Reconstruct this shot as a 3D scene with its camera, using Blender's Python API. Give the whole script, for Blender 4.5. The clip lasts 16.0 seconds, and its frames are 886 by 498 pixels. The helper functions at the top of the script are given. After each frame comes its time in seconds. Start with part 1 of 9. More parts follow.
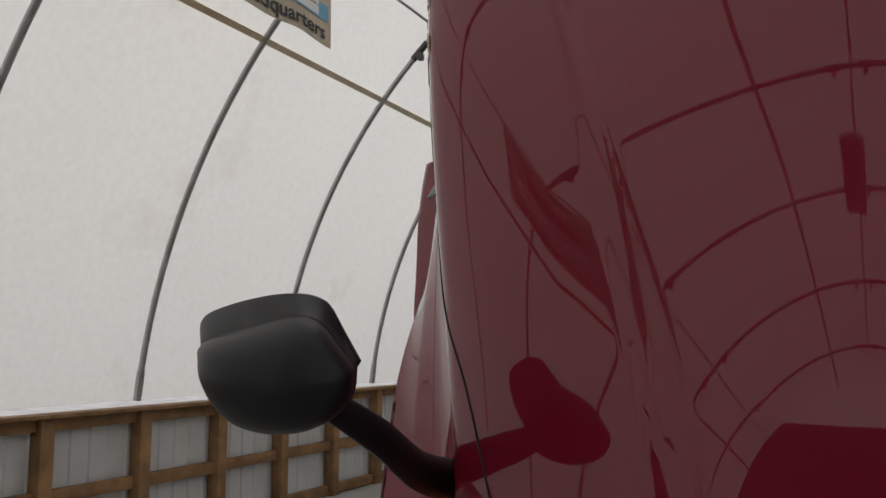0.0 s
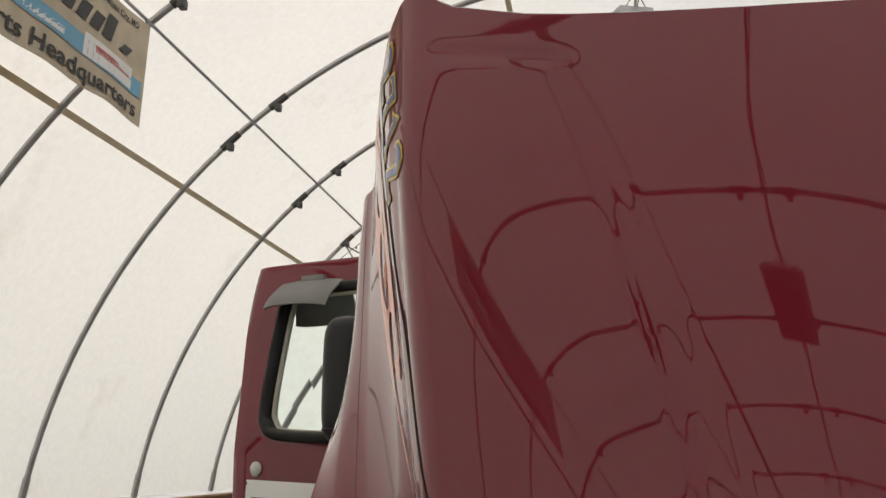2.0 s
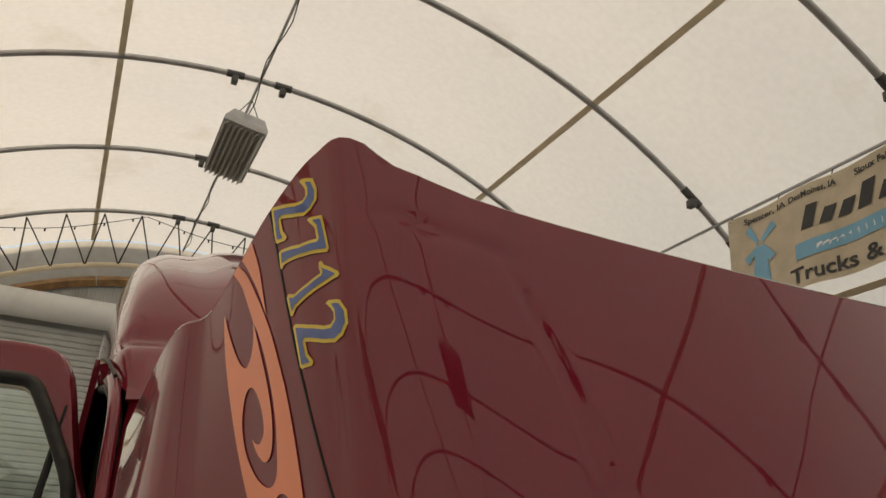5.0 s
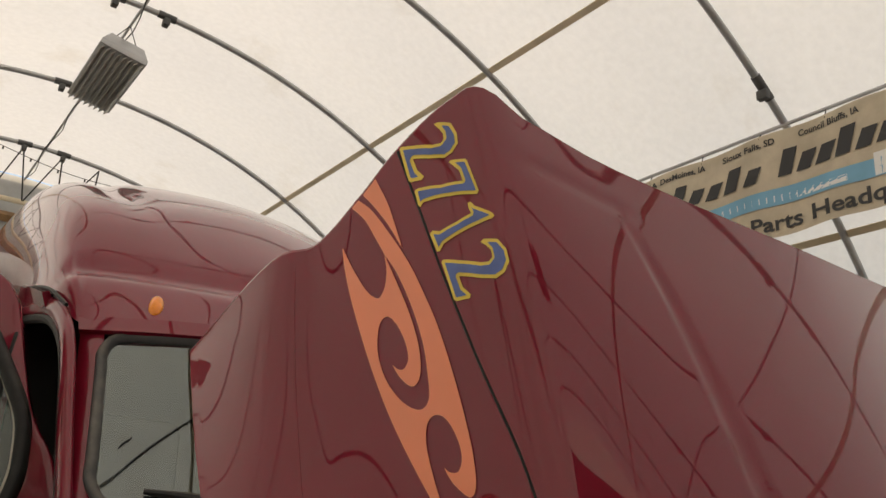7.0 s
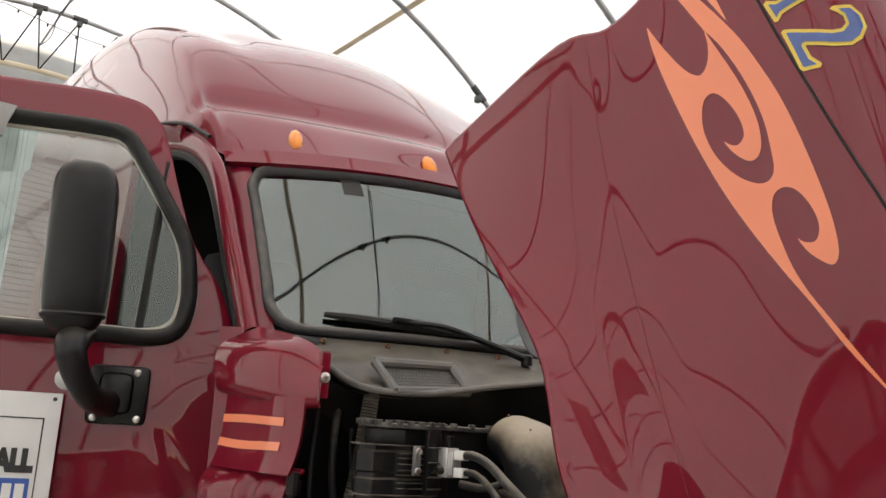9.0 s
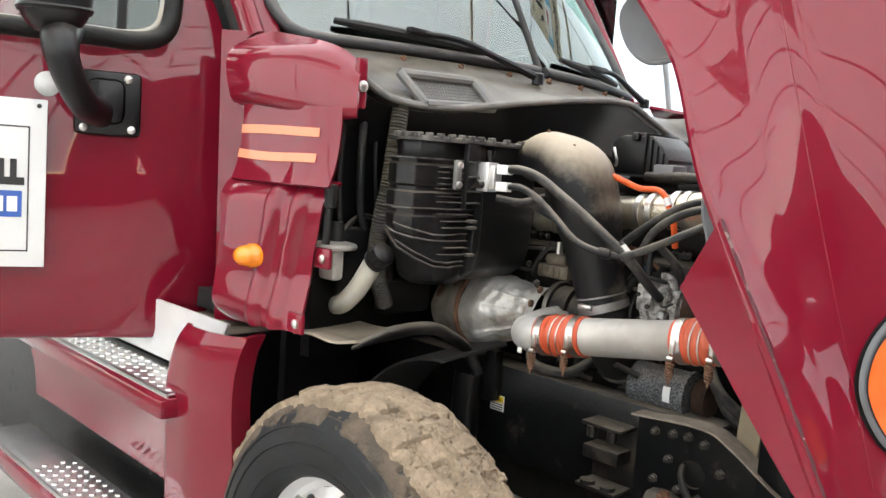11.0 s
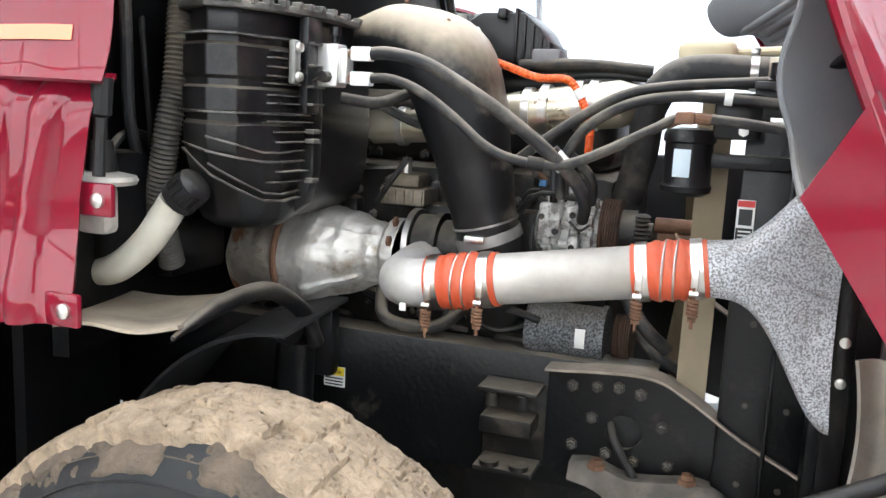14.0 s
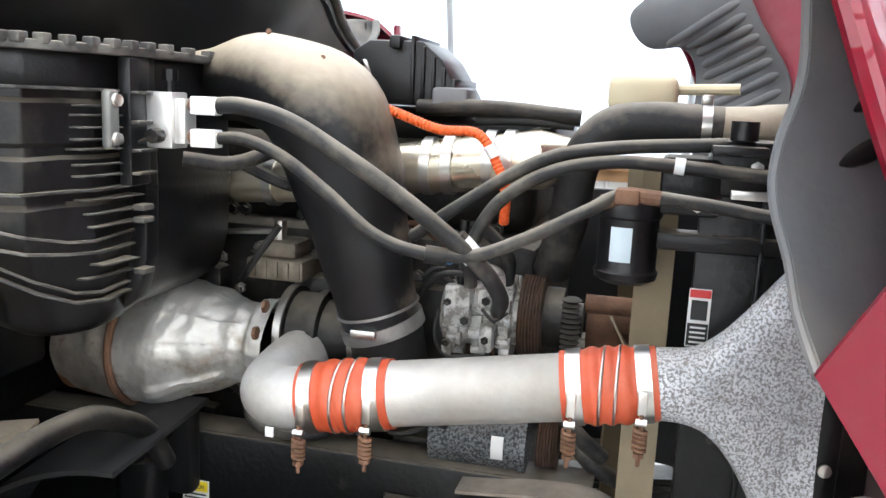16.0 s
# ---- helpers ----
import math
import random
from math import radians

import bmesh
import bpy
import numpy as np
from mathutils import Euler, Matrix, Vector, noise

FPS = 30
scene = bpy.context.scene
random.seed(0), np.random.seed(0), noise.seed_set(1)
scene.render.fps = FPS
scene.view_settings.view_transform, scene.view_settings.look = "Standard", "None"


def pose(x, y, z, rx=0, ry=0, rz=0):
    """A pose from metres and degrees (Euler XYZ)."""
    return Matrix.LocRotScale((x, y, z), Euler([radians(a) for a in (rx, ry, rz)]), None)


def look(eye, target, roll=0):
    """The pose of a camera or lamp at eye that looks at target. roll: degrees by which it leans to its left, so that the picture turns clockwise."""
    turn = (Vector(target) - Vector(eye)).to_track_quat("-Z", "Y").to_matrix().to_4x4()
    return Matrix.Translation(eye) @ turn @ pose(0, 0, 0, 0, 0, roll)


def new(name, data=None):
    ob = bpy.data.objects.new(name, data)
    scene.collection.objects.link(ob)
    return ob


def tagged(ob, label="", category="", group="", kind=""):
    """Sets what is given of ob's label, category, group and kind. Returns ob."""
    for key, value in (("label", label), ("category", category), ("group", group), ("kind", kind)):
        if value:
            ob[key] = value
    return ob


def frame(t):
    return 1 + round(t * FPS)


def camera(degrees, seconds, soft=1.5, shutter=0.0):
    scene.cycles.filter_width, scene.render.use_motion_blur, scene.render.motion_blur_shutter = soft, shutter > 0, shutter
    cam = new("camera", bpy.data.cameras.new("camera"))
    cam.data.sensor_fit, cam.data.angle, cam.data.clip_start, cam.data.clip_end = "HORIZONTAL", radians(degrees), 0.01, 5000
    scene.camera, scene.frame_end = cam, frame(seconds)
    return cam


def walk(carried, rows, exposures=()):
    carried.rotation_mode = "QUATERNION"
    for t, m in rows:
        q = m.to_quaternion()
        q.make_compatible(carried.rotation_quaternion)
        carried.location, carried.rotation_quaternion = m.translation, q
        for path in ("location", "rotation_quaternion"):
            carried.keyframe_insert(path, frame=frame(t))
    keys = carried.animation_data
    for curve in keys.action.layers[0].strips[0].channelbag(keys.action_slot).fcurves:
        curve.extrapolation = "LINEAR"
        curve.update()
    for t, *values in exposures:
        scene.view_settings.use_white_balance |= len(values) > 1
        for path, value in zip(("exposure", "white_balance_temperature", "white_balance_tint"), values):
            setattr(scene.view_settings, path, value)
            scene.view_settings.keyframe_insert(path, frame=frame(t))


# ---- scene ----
cam = camera(55.8, 16.0)
PATH = [
    (0, (0.09, -2.718, 1.583), (-0.797, -0.94, 1.812), 0.1),
    (0.5, (0.011, -2.667, 1.614), (-0.784, -0.851, 1.882), 0.3),
    (1, (-0.098, -2.579, 1.661), (-0.83, -0.749, 1.998), 0.3),
    (1.5, (-0.233, -2.497, 1.691), (-0.852, -0.641, 2.107), 1.0),
    (2, (-0.394, -2.494, 1.732), (-0.764, -0.586, 2.206), 1.9),
    (2.5, (-0.514, -2.465, 1.779), (-0.674, -0.54, 2.294), 2.2),
    (3, (-0.621, -2.408, 1.801), (-0.614, -0.493, 2.376), 2.5),
    (3.5, (-0.731, -2.346, 1.851), (-0.612, -0.458, 2.5), 2.9),
    (4, (-0.829, -2.315, 1.881), (-0.534, -0.468, 2.591), 3.4),
    (4.5, (-0.967, -2.351, 1.886), (-0.422, -0.572, 2.621), 3.5),
    (5, (-1.102, -2.358, 1.869), (-0.383, -0.645, 2.609), 3.7),
    (5.2, (-1.133, -2.345, 1.86), (-0.362, -0.655, 2.6), 3.8),
    (7.3, (-1.709, -2.142, 1.732), (-0.605, -0.608, 2.384), 3.6),
    (7.5, (-1.77, -2.123, 1.7), (-0.658, -0.585, 2.331), 3.6),
    (8, (-1.879, -2.018, 1.649), (-0.758, -0.471, 2.241), 3.6),
    (8.5, (-1.947, -1.876, 1.614), (-0.811, -0.313, 2.132), 3.5),
    (9, (-2.026, -1.743, 1.568), (-0.866, -0.165, 1.973), 3.4),
    (9.5, (-2.159, -1.688, 1.585), (-0.925, -0.125, 1.764), 3.9),
    (10, (-2.246, -1.602, 1.546), (-0.93, -0.097, 1.58), 4.5),
    (10.2, (-2.25, -1.563, 1.582), (-0.921, -0.069, 1.534), 4.8),
    (12.3, (-2.269, -1.159, 1.302), (-0.694, 0.027, 0.968), 2.3),
    (12.5, (-2.257, -1.126, 1.313), (-0.651, 0.014, 0.966), 2.4),
    (13, (-2.122, -1.016, 1.347), (-0.484, 0.072, 0.978), 2.2),
    (13.5, (-2.056, -0.827, 1.356), (-0.301, 0.068, 1.01), 2.5),
    (14, (-2.018, -0.66, 1.392), (-0.158, 0.001, 1.071), 2.8),
    (14.5, (-1.955, -0.571, 1.416), (-0.047, -0.065, 1.097), 2.9),
    (15, (-1.817, -0.557, 1.439), (0.099, -0.09, 1.107), 2.8),
    (15.5, (-1.711, -0.581, 1.482), (0.201, -0.108, 1.134), 2.8),
    (16, (-1.666, -0.587, 1.509), (0.247, -0.119, 1.159), 2.7),
]
walk(cam, [(t, look(eye, target, roll)) for t, eye, target, roll in PATH], [
    (0.0, 0.65, 7900, 12), (0.5, 1.0, 8000, 12), (1.2, 1.35, 8100, 12), (2.0, 1.1, 8600, 11), (3.0, 1.0, 9200, 9), (4.0, 0.8, 11000, 11), (5.0, 0.85, 10600, 12), (7.5, 1.25, 9400, 13),
    (8.5, 1.6, 8400, 13), (9.0, 1.98, 8200, 12), (9.5, 2.75, 8000, 11), (10.0, 3.0, 7800, 10), (12.5, 3.35, 7200, 8), (14.0, 3.55, 7000, 8), (16.0, 3.5, 7000, 8)])


# ---------------------------------------------------------------- world and light
world = bpy.data.worlds.new("sky")
scene.world = world
world.use_nodes = True
_n = world.node_tree.nodes
_sky = _n.new("ShaderNodeTexSky")
_sky.sky_type = "NISHITA"
_sky.sun_disc = False
_sky.sun_elevation = radians(50)
_sky.sun_rotation = radians(200)
_n["Background"].inputs["Strength"].default_value = 0.15
world.node_tree.links.new(_sky.outputs[0], _n["Background"].inputs["Color"])
_sun = new("sun", bpy.data.lights.new("sun", "SUN"))
_sun.data.energy = 1.5
_sun.data.angle = radians(12)
_sun.data.color = (1.0, 0.96, 0.9)
_sun.matrix_world = look((0, 0, 20), (0 + 4.4, 0 + 12, 20 - 15))


# ---------------------------------------------------------------- materials
def mat(name, base, rough=0.5, metal=0.0, vary=0.15, scale=8.0, bump=0.0, bscale=60.0, coat=0.0, spec=0.5, coat_ior=1.5, dirt=None, dscale=5.0, damount=0.5, dlow=0.45, dhigh=0.7, rvary=0.0, dust=0.0):
    """Procedural surface: base colour with soft variation, an optional second colour as dirt, fine relief."""
    m = bpy.data.materials.new(name)
    m.use_nodes = True
    nt = m.node_tree
    L = nt.links.new
    b = nt.nodes["Principled BSDF"]
    b.inputs["Roughness"].default_value = rough
    b.inputs["Metallic"].default_value = metal
    b.inputs["Coat Weight"].default_value = coat
    b.inputs["Coat Roughness"].default_value = 0.02
    b.inputs["Coat IOR"].default_value = coat_ior
    b.inputs["Specular IOR Level"].default_value = spec
    co = nt.nodes.new("ShaderNodeTexCoord")
    n1 = nt.nodes.new("ShaderNodeTexNoise")
    n1.inputs["Scale"].default_value = scale
    n1.inputs["Detail"].default_value = 6
    L(co.outputs["Object"], n1.inputs["Vector"])
    ramp = nt.nodes.new("ShaderNodeMapRange")
    ramp.inputs["From Min"].default_value = 0.3
    ramp.inputs["From Max"].default_value = 0.7
    ramp.inputs["To Min"].default_value = 1 - vary
    ramp.inputs["To Max"].default_value = 1 + vary
    L(n1.outputs["Fac"], ramp.inputs["Value"])
    mul = nt.nodes.new("ShaderNodeVectorMath")
    mul.operation = "SCALE"
    mul.inputs[0].default_value = base
    L(ramp.outputs[0], mul.inputs["Scale"])
    col = mul.outputs[0]
    if dirt:
        n2 = nt.nodes.new("ShaderNodeTexNoise")
        n2.inputs["Scale"].default_value = dscale
        n2.inputs["Detail"].default_value = 9
        n2.inputs["Roughness"].default_value = 0.65
        L(co.outputs["Object"], n2.inputs["Vector"])
        r2 = nt.nodes.new("ShaderNodeMapRange")
        r2.inputs["From Min"].default_value = dlow
        r2.inputs["From Max"].default_value = dhigh
        r2.inputs["To Max"].default_value = damount
        L(n2.outputs["Fac"], r2.inputs["Value"])
        mx = nt.nodes.new("ShaderNodeMix")
        mx.data_type = "RGBA"
        L(r2.outputs[0], mx.inputs["Factor"])
        L(col, mx.inputs[6])
        mx.inputs[7].default_value = (*dirt, 1)
        col = mx.outputs[2]
        rr = nt.nodes.new("ShaderNodeMapRange")
        rr.inputs["To Min"].default_value = rough
        rr.inputs["To Max"].default_value = max(rough, 0.85)
        L(r2.outputs[0], rr.inputs["Value"])
        L(rr.outputs[0], b.inputs["Roughness"])
    elif rvary:
        rr = nt.nodes.new("ShaderNodeMapRange")
        rr.inputs["From Min"].default_value = 0.3
        rr.inputs["From Max"].default_value = 0.7
        rr.inputs["To Min"].default_value = rough - rvary
        rr.inputs["To Max"].default_value = rough + rvary
        L(n1.outputs["Fac"], rr.inputs["Value"])
        L(rr.outputs[0], b.inputs["Roughness"])
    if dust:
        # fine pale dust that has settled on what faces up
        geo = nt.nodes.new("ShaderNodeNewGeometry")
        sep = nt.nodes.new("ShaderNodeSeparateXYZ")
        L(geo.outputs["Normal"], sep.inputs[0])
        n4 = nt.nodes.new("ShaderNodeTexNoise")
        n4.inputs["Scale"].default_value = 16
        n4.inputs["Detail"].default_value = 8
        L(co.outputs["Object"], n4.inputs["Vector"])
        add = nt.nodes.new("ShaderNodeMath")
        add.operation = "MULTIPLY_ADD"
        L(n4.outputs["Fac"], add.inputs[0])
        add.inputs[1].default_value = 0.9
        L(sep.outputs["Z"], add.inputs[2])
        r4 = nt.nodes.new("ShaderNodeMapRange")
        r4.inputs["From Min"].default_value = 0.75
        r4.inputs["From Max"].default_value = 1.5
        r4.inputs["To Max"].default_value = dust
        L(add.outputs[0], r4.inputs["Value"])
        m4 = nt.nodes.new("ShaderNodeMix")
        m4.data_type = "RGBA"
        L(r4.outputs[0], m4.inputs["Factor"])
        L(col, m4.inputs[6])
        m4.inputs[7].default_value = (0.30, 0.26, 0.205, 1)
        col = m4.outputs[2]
    L(col, b.inputs["Base Color"])
    if bump:
        n3 = nt.nodes.new("ShaderNodeTexNoise")
        n3.inputs["Scale"].default_value = bscale
        n3.inputs["Detail"].default_value = 5
        L(co.outputs["Object"], n3.inputs["Vector"])
        bp = nt.nodes.new("ShaderNodeBump")
        bp.inputs["Strength"].default_value = bump
        bp.inputs["Distance"].default_value = 0.01
        L(n3.outputs["Fac"], bp.inputs["Height"])
        L(bp.outputs[0], b.inputs["Normal"])
    return m


def glass(name, tint=(0.75, 0.9, 0.86), rough=0.0, ior=1.75):
    m = bpy.data.materials.new(name)
    m.use_nodes = True
    nt = m.node_tree
    out = nt.nodes["Material Output"]
    tr = nt.nodes.new("ShaderNodeBsdfTransparent")
    tr.inputs[0].default_value = (*tint, 1)
    gl = nt.nodes.new("ShaderNodeBsdfGlossy")
    gl.inputs["Roughness"].default_value = rough
    gl.inputs["Color"].default_value = (0.88, 0.98, 0.95, 1)
    fr = nt.nodes.new("ShaderNodeFresnel")
    fr.inputs["IOR"].default_value = ior
    mx = nt.nodes.new("ShaderNodeMixShader")
    for a, c in ((fr.outputs[0], mx.inputs[0]), (tr.outputs[0], mx.inputs[1]), (gl.outputs[0], mx.inputs[2]), (mx.outputs[0], out.inputs["Surface"])):
        nt.links.new(a, c)
    return m


def fabric(name):
    """White woven cover that lets the daylight through, with stains and seams."""
    m = bpy.data.materials.new(name)
    m.use_nodes = True
    nt = m.node_tree
    L = nt.links.new
    nt.nodes.remove(nt.nodes["Principled BSDF"])
    out = nt.nodes["Material Output"]
    co = nt.nodes.new("ShaderNodeTexCoord")
    n1 = nt.nodes.new("ShaderNodeTexNoise")
    n1.inputs["Scale"].default_value = 0.9
    n1.inputs["Detail"].default_value = 8
    n1.inputs["Roughness"].default_value = 0.62
    L(co.outputs["Object"], n1.inputs["Vector"])
    n2 = nt.nodes.new("ShaderNodeTexNoise")
    n2.inputs["Scale"].default_value = 14
    n2.inputs["Detail"].default_value = 6
    L(co.outputs["Object"], n2.inputs["Vector"])
    r1 = nt.nodes.new("ShaderNodeValToRGB")
    r1.color_ramp.elements[0].position, r1.color_ramp.elements[0].color = 0.22, (0.72, 0.69, 0.63, 1)
    r1.color_ramp.elements[1].position, r1.color_ramp.elements[1].color = 0.42, (0.82, 0.815, 0.79, 1)
    L(n1.outputs["Fac"], r1.inputs[0])
    r2 = nt.nodes.new("ShaderNodeMapRange")
    r2.inputs["From Min"].default_value, r2.inputs["From Max"].default_value = 0.3, 0.7
    r2.inputs["To Min"].default_value, r2.inputs["To Max"].default_value = 0.97, 1.03
    L(n2.outputs["Fac"], r2.inputs["Value"])
    sc = nt.nodes.new("ShaderNodeVectorMath")
    sc.operation = "SCALE"
    L(r1.outputs[0], sc.inputs[0])
    L(r2.outputs[0], sc.inputs["Scale"])
    d = nt.nodes.new("ShaderNodeBsdfDiffuse")
    t = nt.nodes.new("ShaderNodeBsdfTranslucent")
    L(sc.outputs[0], d.inputs[0])
    L(sc.outputs[0], t.inputs[0])
    mx = nt.nodes.new("ShaderNodeMixShader")
    mx.inputs[0].default_value = 0.5
    L(d.outputs[0], mx.inputs[1])
    L(t.outputs[0], mx.inputs[2])
    L(mx.outputs[0], out.inputs["Surface"])
    return m


PAINT = mat("maroon_paint", (0.18, 0.006, 0.019), 0.3, 0.0, 0.06, 3, coat=1.0, spec=0.05, coat_ior=1.5)
PAINT_DARK = mat("maroon_paint_worn", (0.21, 0.006, 0.02), 0.35, 0.0, 0.12, 6, coat=0.6, spec=0.1, dirt=(0.2, 0.13, 0.1), dscale=9, damount=0.25)
ORANGE = mat("orange_decal", (0.86, 0.235, 0.115), 0.35, 0, 0.04, 5, coat=0.6)
YELLOW = mat("yellow_decal", (0.72, 0.5, 0.06), 0.35, 0, 0.05, 5, coat=0.5)
BLUE = mat("blue_decal", (0.04, 0.09, 0.28), 0.35, 0, 0.15, 40, coat=0.5)
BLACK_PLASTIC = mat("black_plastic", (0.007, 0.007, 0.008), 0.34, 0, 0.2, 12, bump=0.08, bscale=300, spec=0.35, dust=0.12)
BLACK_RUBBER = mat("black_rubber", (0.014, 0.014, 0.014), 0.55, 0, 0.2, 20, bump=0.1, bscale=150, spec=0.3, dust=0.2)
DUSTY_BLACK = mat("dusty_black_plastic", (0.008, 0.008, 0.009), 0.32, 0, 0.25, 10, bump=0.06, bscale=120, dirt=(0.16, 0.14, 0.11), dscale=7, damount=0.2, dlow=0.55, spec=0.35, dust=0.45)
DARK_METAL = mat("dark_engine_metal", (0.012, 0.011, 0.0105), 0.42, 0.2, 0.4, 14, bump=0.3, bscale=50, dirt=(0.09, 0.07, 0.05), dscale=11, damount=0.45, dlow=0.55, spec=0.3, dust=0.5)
FRAME_BLACK = mat("frame_black", (0.004, 0.0043, 0.005), 0.33, 0.0, 0.3, 10, bump=0.12, bscale=90, dirt=(0.12, 0.105, 0.085), dscale=9, damount=0.25, dlow=0.6, spec=0.3, dust=0.55)
ALU = mat("cast_aluminium", (0.36, 0.355, 0.345), 0.42, 0.75, 0.2, 14, bump=0.12, bscale=70, dirt=(0.17, 0.14, 0.11), dscale=8, damount=0.7, dlow=0.42)
PIPE_ALU = mat("dusty_aluminium_pipe", (0.46, 0.44, 0.41), 0.5, 0.5, 0.12, 9, bump=0.08, bscale=120, dirt=(0.30, 0.27, 0.23), dscale=5, damount=0.6, dlow=0.35)
POLISHED = mat("polished_aluminium", (0.86, 0.86, 0.87), 0.16, 1.0, 0.05, 10, rvary=0.06)
RIM_METAL = mat("bright_rim_aluminium", (0.88, 0.88, 0.88), 0.34, 0.9, 0.05, 14, rvary=0.06)
STEEL = mat("zinc_steel", (0.6, 0.58, 0.55), 0.3, 1.0, 0.15, 20)
RUST = mat("rusty_steel", (0.17, 0.09, 0.055), 0.7, 0.4, 0.35, 25, bump=0.3, bscale=80)
SILICONE = mat("red_silicone", (0.52, 0.075, 0.028), 0.5, 0, 0.15, 10, bump=0.1, bscale=150, dirt=(0.4, 0.2, 0.13), dscale=8, damount=0.4)
GALV = mat("galvanised_tube", (0.42, 0.42, 0.42), 0.42, 0.8, 0.15, 6, rvary=0.1)
WOOD = mat("treated_lumber", (0.3, 0.165, 0.075), 0.75, 0, 0.35, 5, bump=0.25, bscale=45, dirt=(0.16, 0.09, 0.045), dscale=3, damount=0.6)
PANEL = mat("white_steel_panel", (0.66, 0.67, 0.66), 0.45, 0.0, 0.06, 2, dirt=(0.4, 0.38, 0.33), dscale=2, damount=0.4)
SHEET_GREY = mat("grey_steel_sheet", (0.4, 0.41, 0.4), 0.5, 0.2, 0.1, 3, dirt=(0.3, 0.27, 0.22), dscale=2.5, damount=0.4)
CONCRETE = mat("concrete", (0.42, 0.41, 0.39), 0.8, 0, 0.15, 1.5, bump=0.2, bscale=40, dirt=(0.2, 0.18, 0.15), dscale=1.2, damount=0.6)
MUD = mat("dried_mud", (0.30, 0.228, 0.158), 0.95, 0, 0.25, 30, bump=0.9, bscale=110, dirt=(0.13, 0.095, 0.065), dscale=9, damount=0.7, dlow=0.48, dhigh=0.68)
TYRE = mat("tyre_rubber", (0.013, 0.014, 0.015), 0.6, 0, 0.2, 10, spec=0.3, bump=0.1, bscale=140, dirt=(0.15, 0.13, 0.11), dscale=4, damount=0.4, dlow=0.55)
COVER = fabric("white_cover")
STRAP = mat("tan_strap", (0.68, 0.58, 0.42), 0.8, 0, 0.1, 4)
GLASS = glass("tinted_glass")
SHIELD_GLASS = glass("windshield_glass", (0.55, 0.68, 0.62), 0.0, 2.3)
AMBER = mat("amber_lens", (0.9, 0.25, 0.01), 0.2, 0, 0.1, 30, coat=0.5)
MUD_FILM = mat("brown_dirt_film", (0.095, 0.072, 0.052), 0.95, 0, 0.3, 25, bump=0.6, bscale=120, dirt=(0.035, 0.03, 0.026), dscale=12, damount=0.7)
MIRROR_BLACK = mat("satin_black_shell", (0.009, 0.010, 0.012), 0.42, 0, 0.1, 12, bump=0.03, bscale=300, spec=0.25)
AMBER_RED = mat("amber_red_lens", (0.8, 0.13, 0.025), 0.25, 0, 0.12, 25, coat=0.4)
BEZEL_GREY = mat("grey_bezel", (0.11, 0.115, 0.12), 0.45, 0, 0.12, 12, bump=0.05, bscale=150)
LAMP_DARK = mat("dusky_lamp_lens", (0.10, 0.10, 0.105), 0.15, 0.2, 0.15, 12, coat=0.6)
WHITE = mat("white_sign", (0.75, 0.75, 0.73), 0.4, 0, 0.03, 6)
SIGN_BLUE = mat("sign_blue", (0.03, 0.1, 0.38), 0.4, 0, 0.05, 6)
INK = mat("black_ink", (0.02, 0.02, 0.02), 0.5, 0, 0.1, 6)
BANNER = mat("faded_banner", (0.55, 0.47, 0.35), 0.7, 0, 0.12, 4, dirt=(0.4, 0.33, 0.24), dscale=5, damount=0.4)
BANNER_BLUE = mat("banner_blue", (0.16, 0.4, 0.55), 0.7, 0, 0.1, 4)
GREY_VISOR = mat("grey_visor", (0.2, 0.195, 0.18), 0.5, 0, 0.1, 8, bump=0.1, bscale=200)
DARK_INSIDE = mat("dark_cab_lining", (0.012, 0.012, 0.013), 0.7, 0, 0.2, 6)
COATED = mat("speckled_core", (0.50, 0.515, 0.54), 0.6, 0.2, 0.3, 12, bump=0.4, bscale=170, dirt=(0.17, 0.165, 0.16), dscale=290, damount=0.9, dlow=0.47, dhigh=0.55, dust=0.3)


# ---------------------------------------------------------------- mesh helpers
def thing(name, loc, label, category, group="", kind=""):
    e = new(name)
    e.location = loc
    e.empty_display_size = 0.05
    return tagged(e, label, category, group, kind)


def origin_of(ob):
    p = Vector((0, 0, 0))
    while ob:
        p += ob.location
        ob = ob.parent
    return p


def part(name, bm, material, parent=None, label="", smooth=35, kind=""):
    """Links a bmesh (in world coordinates) as one mesh object under a thing or a part."""
    if parent and parent.parent and parent.parent.parent:
        parent = parent.parent
    bmesh.ops.recalc_face_normals(bm, faces=bm.faces)
    me = bpy.data.meshes.new(name)
    bm.to_mesh(me)
    bm.free()
    for p in me.polygons:
        p.use_smooth = smooth > 0
    if smooth > 0:
        me.set_sharp_from_angle(angle=radians(smooth))
    for m in material if isinstance(material, (list, tuple)) else [material]:
        me.materials.append(m)
    ob = new(name, me)
    if parent:
        ob.parent = parent
        ob.matrix_parent_inverse = Matrix.Translation(-origin_of(parent))
    if label:
        ob["label"] = label
    if kind:
        ob["kind"] = kind
    return ob


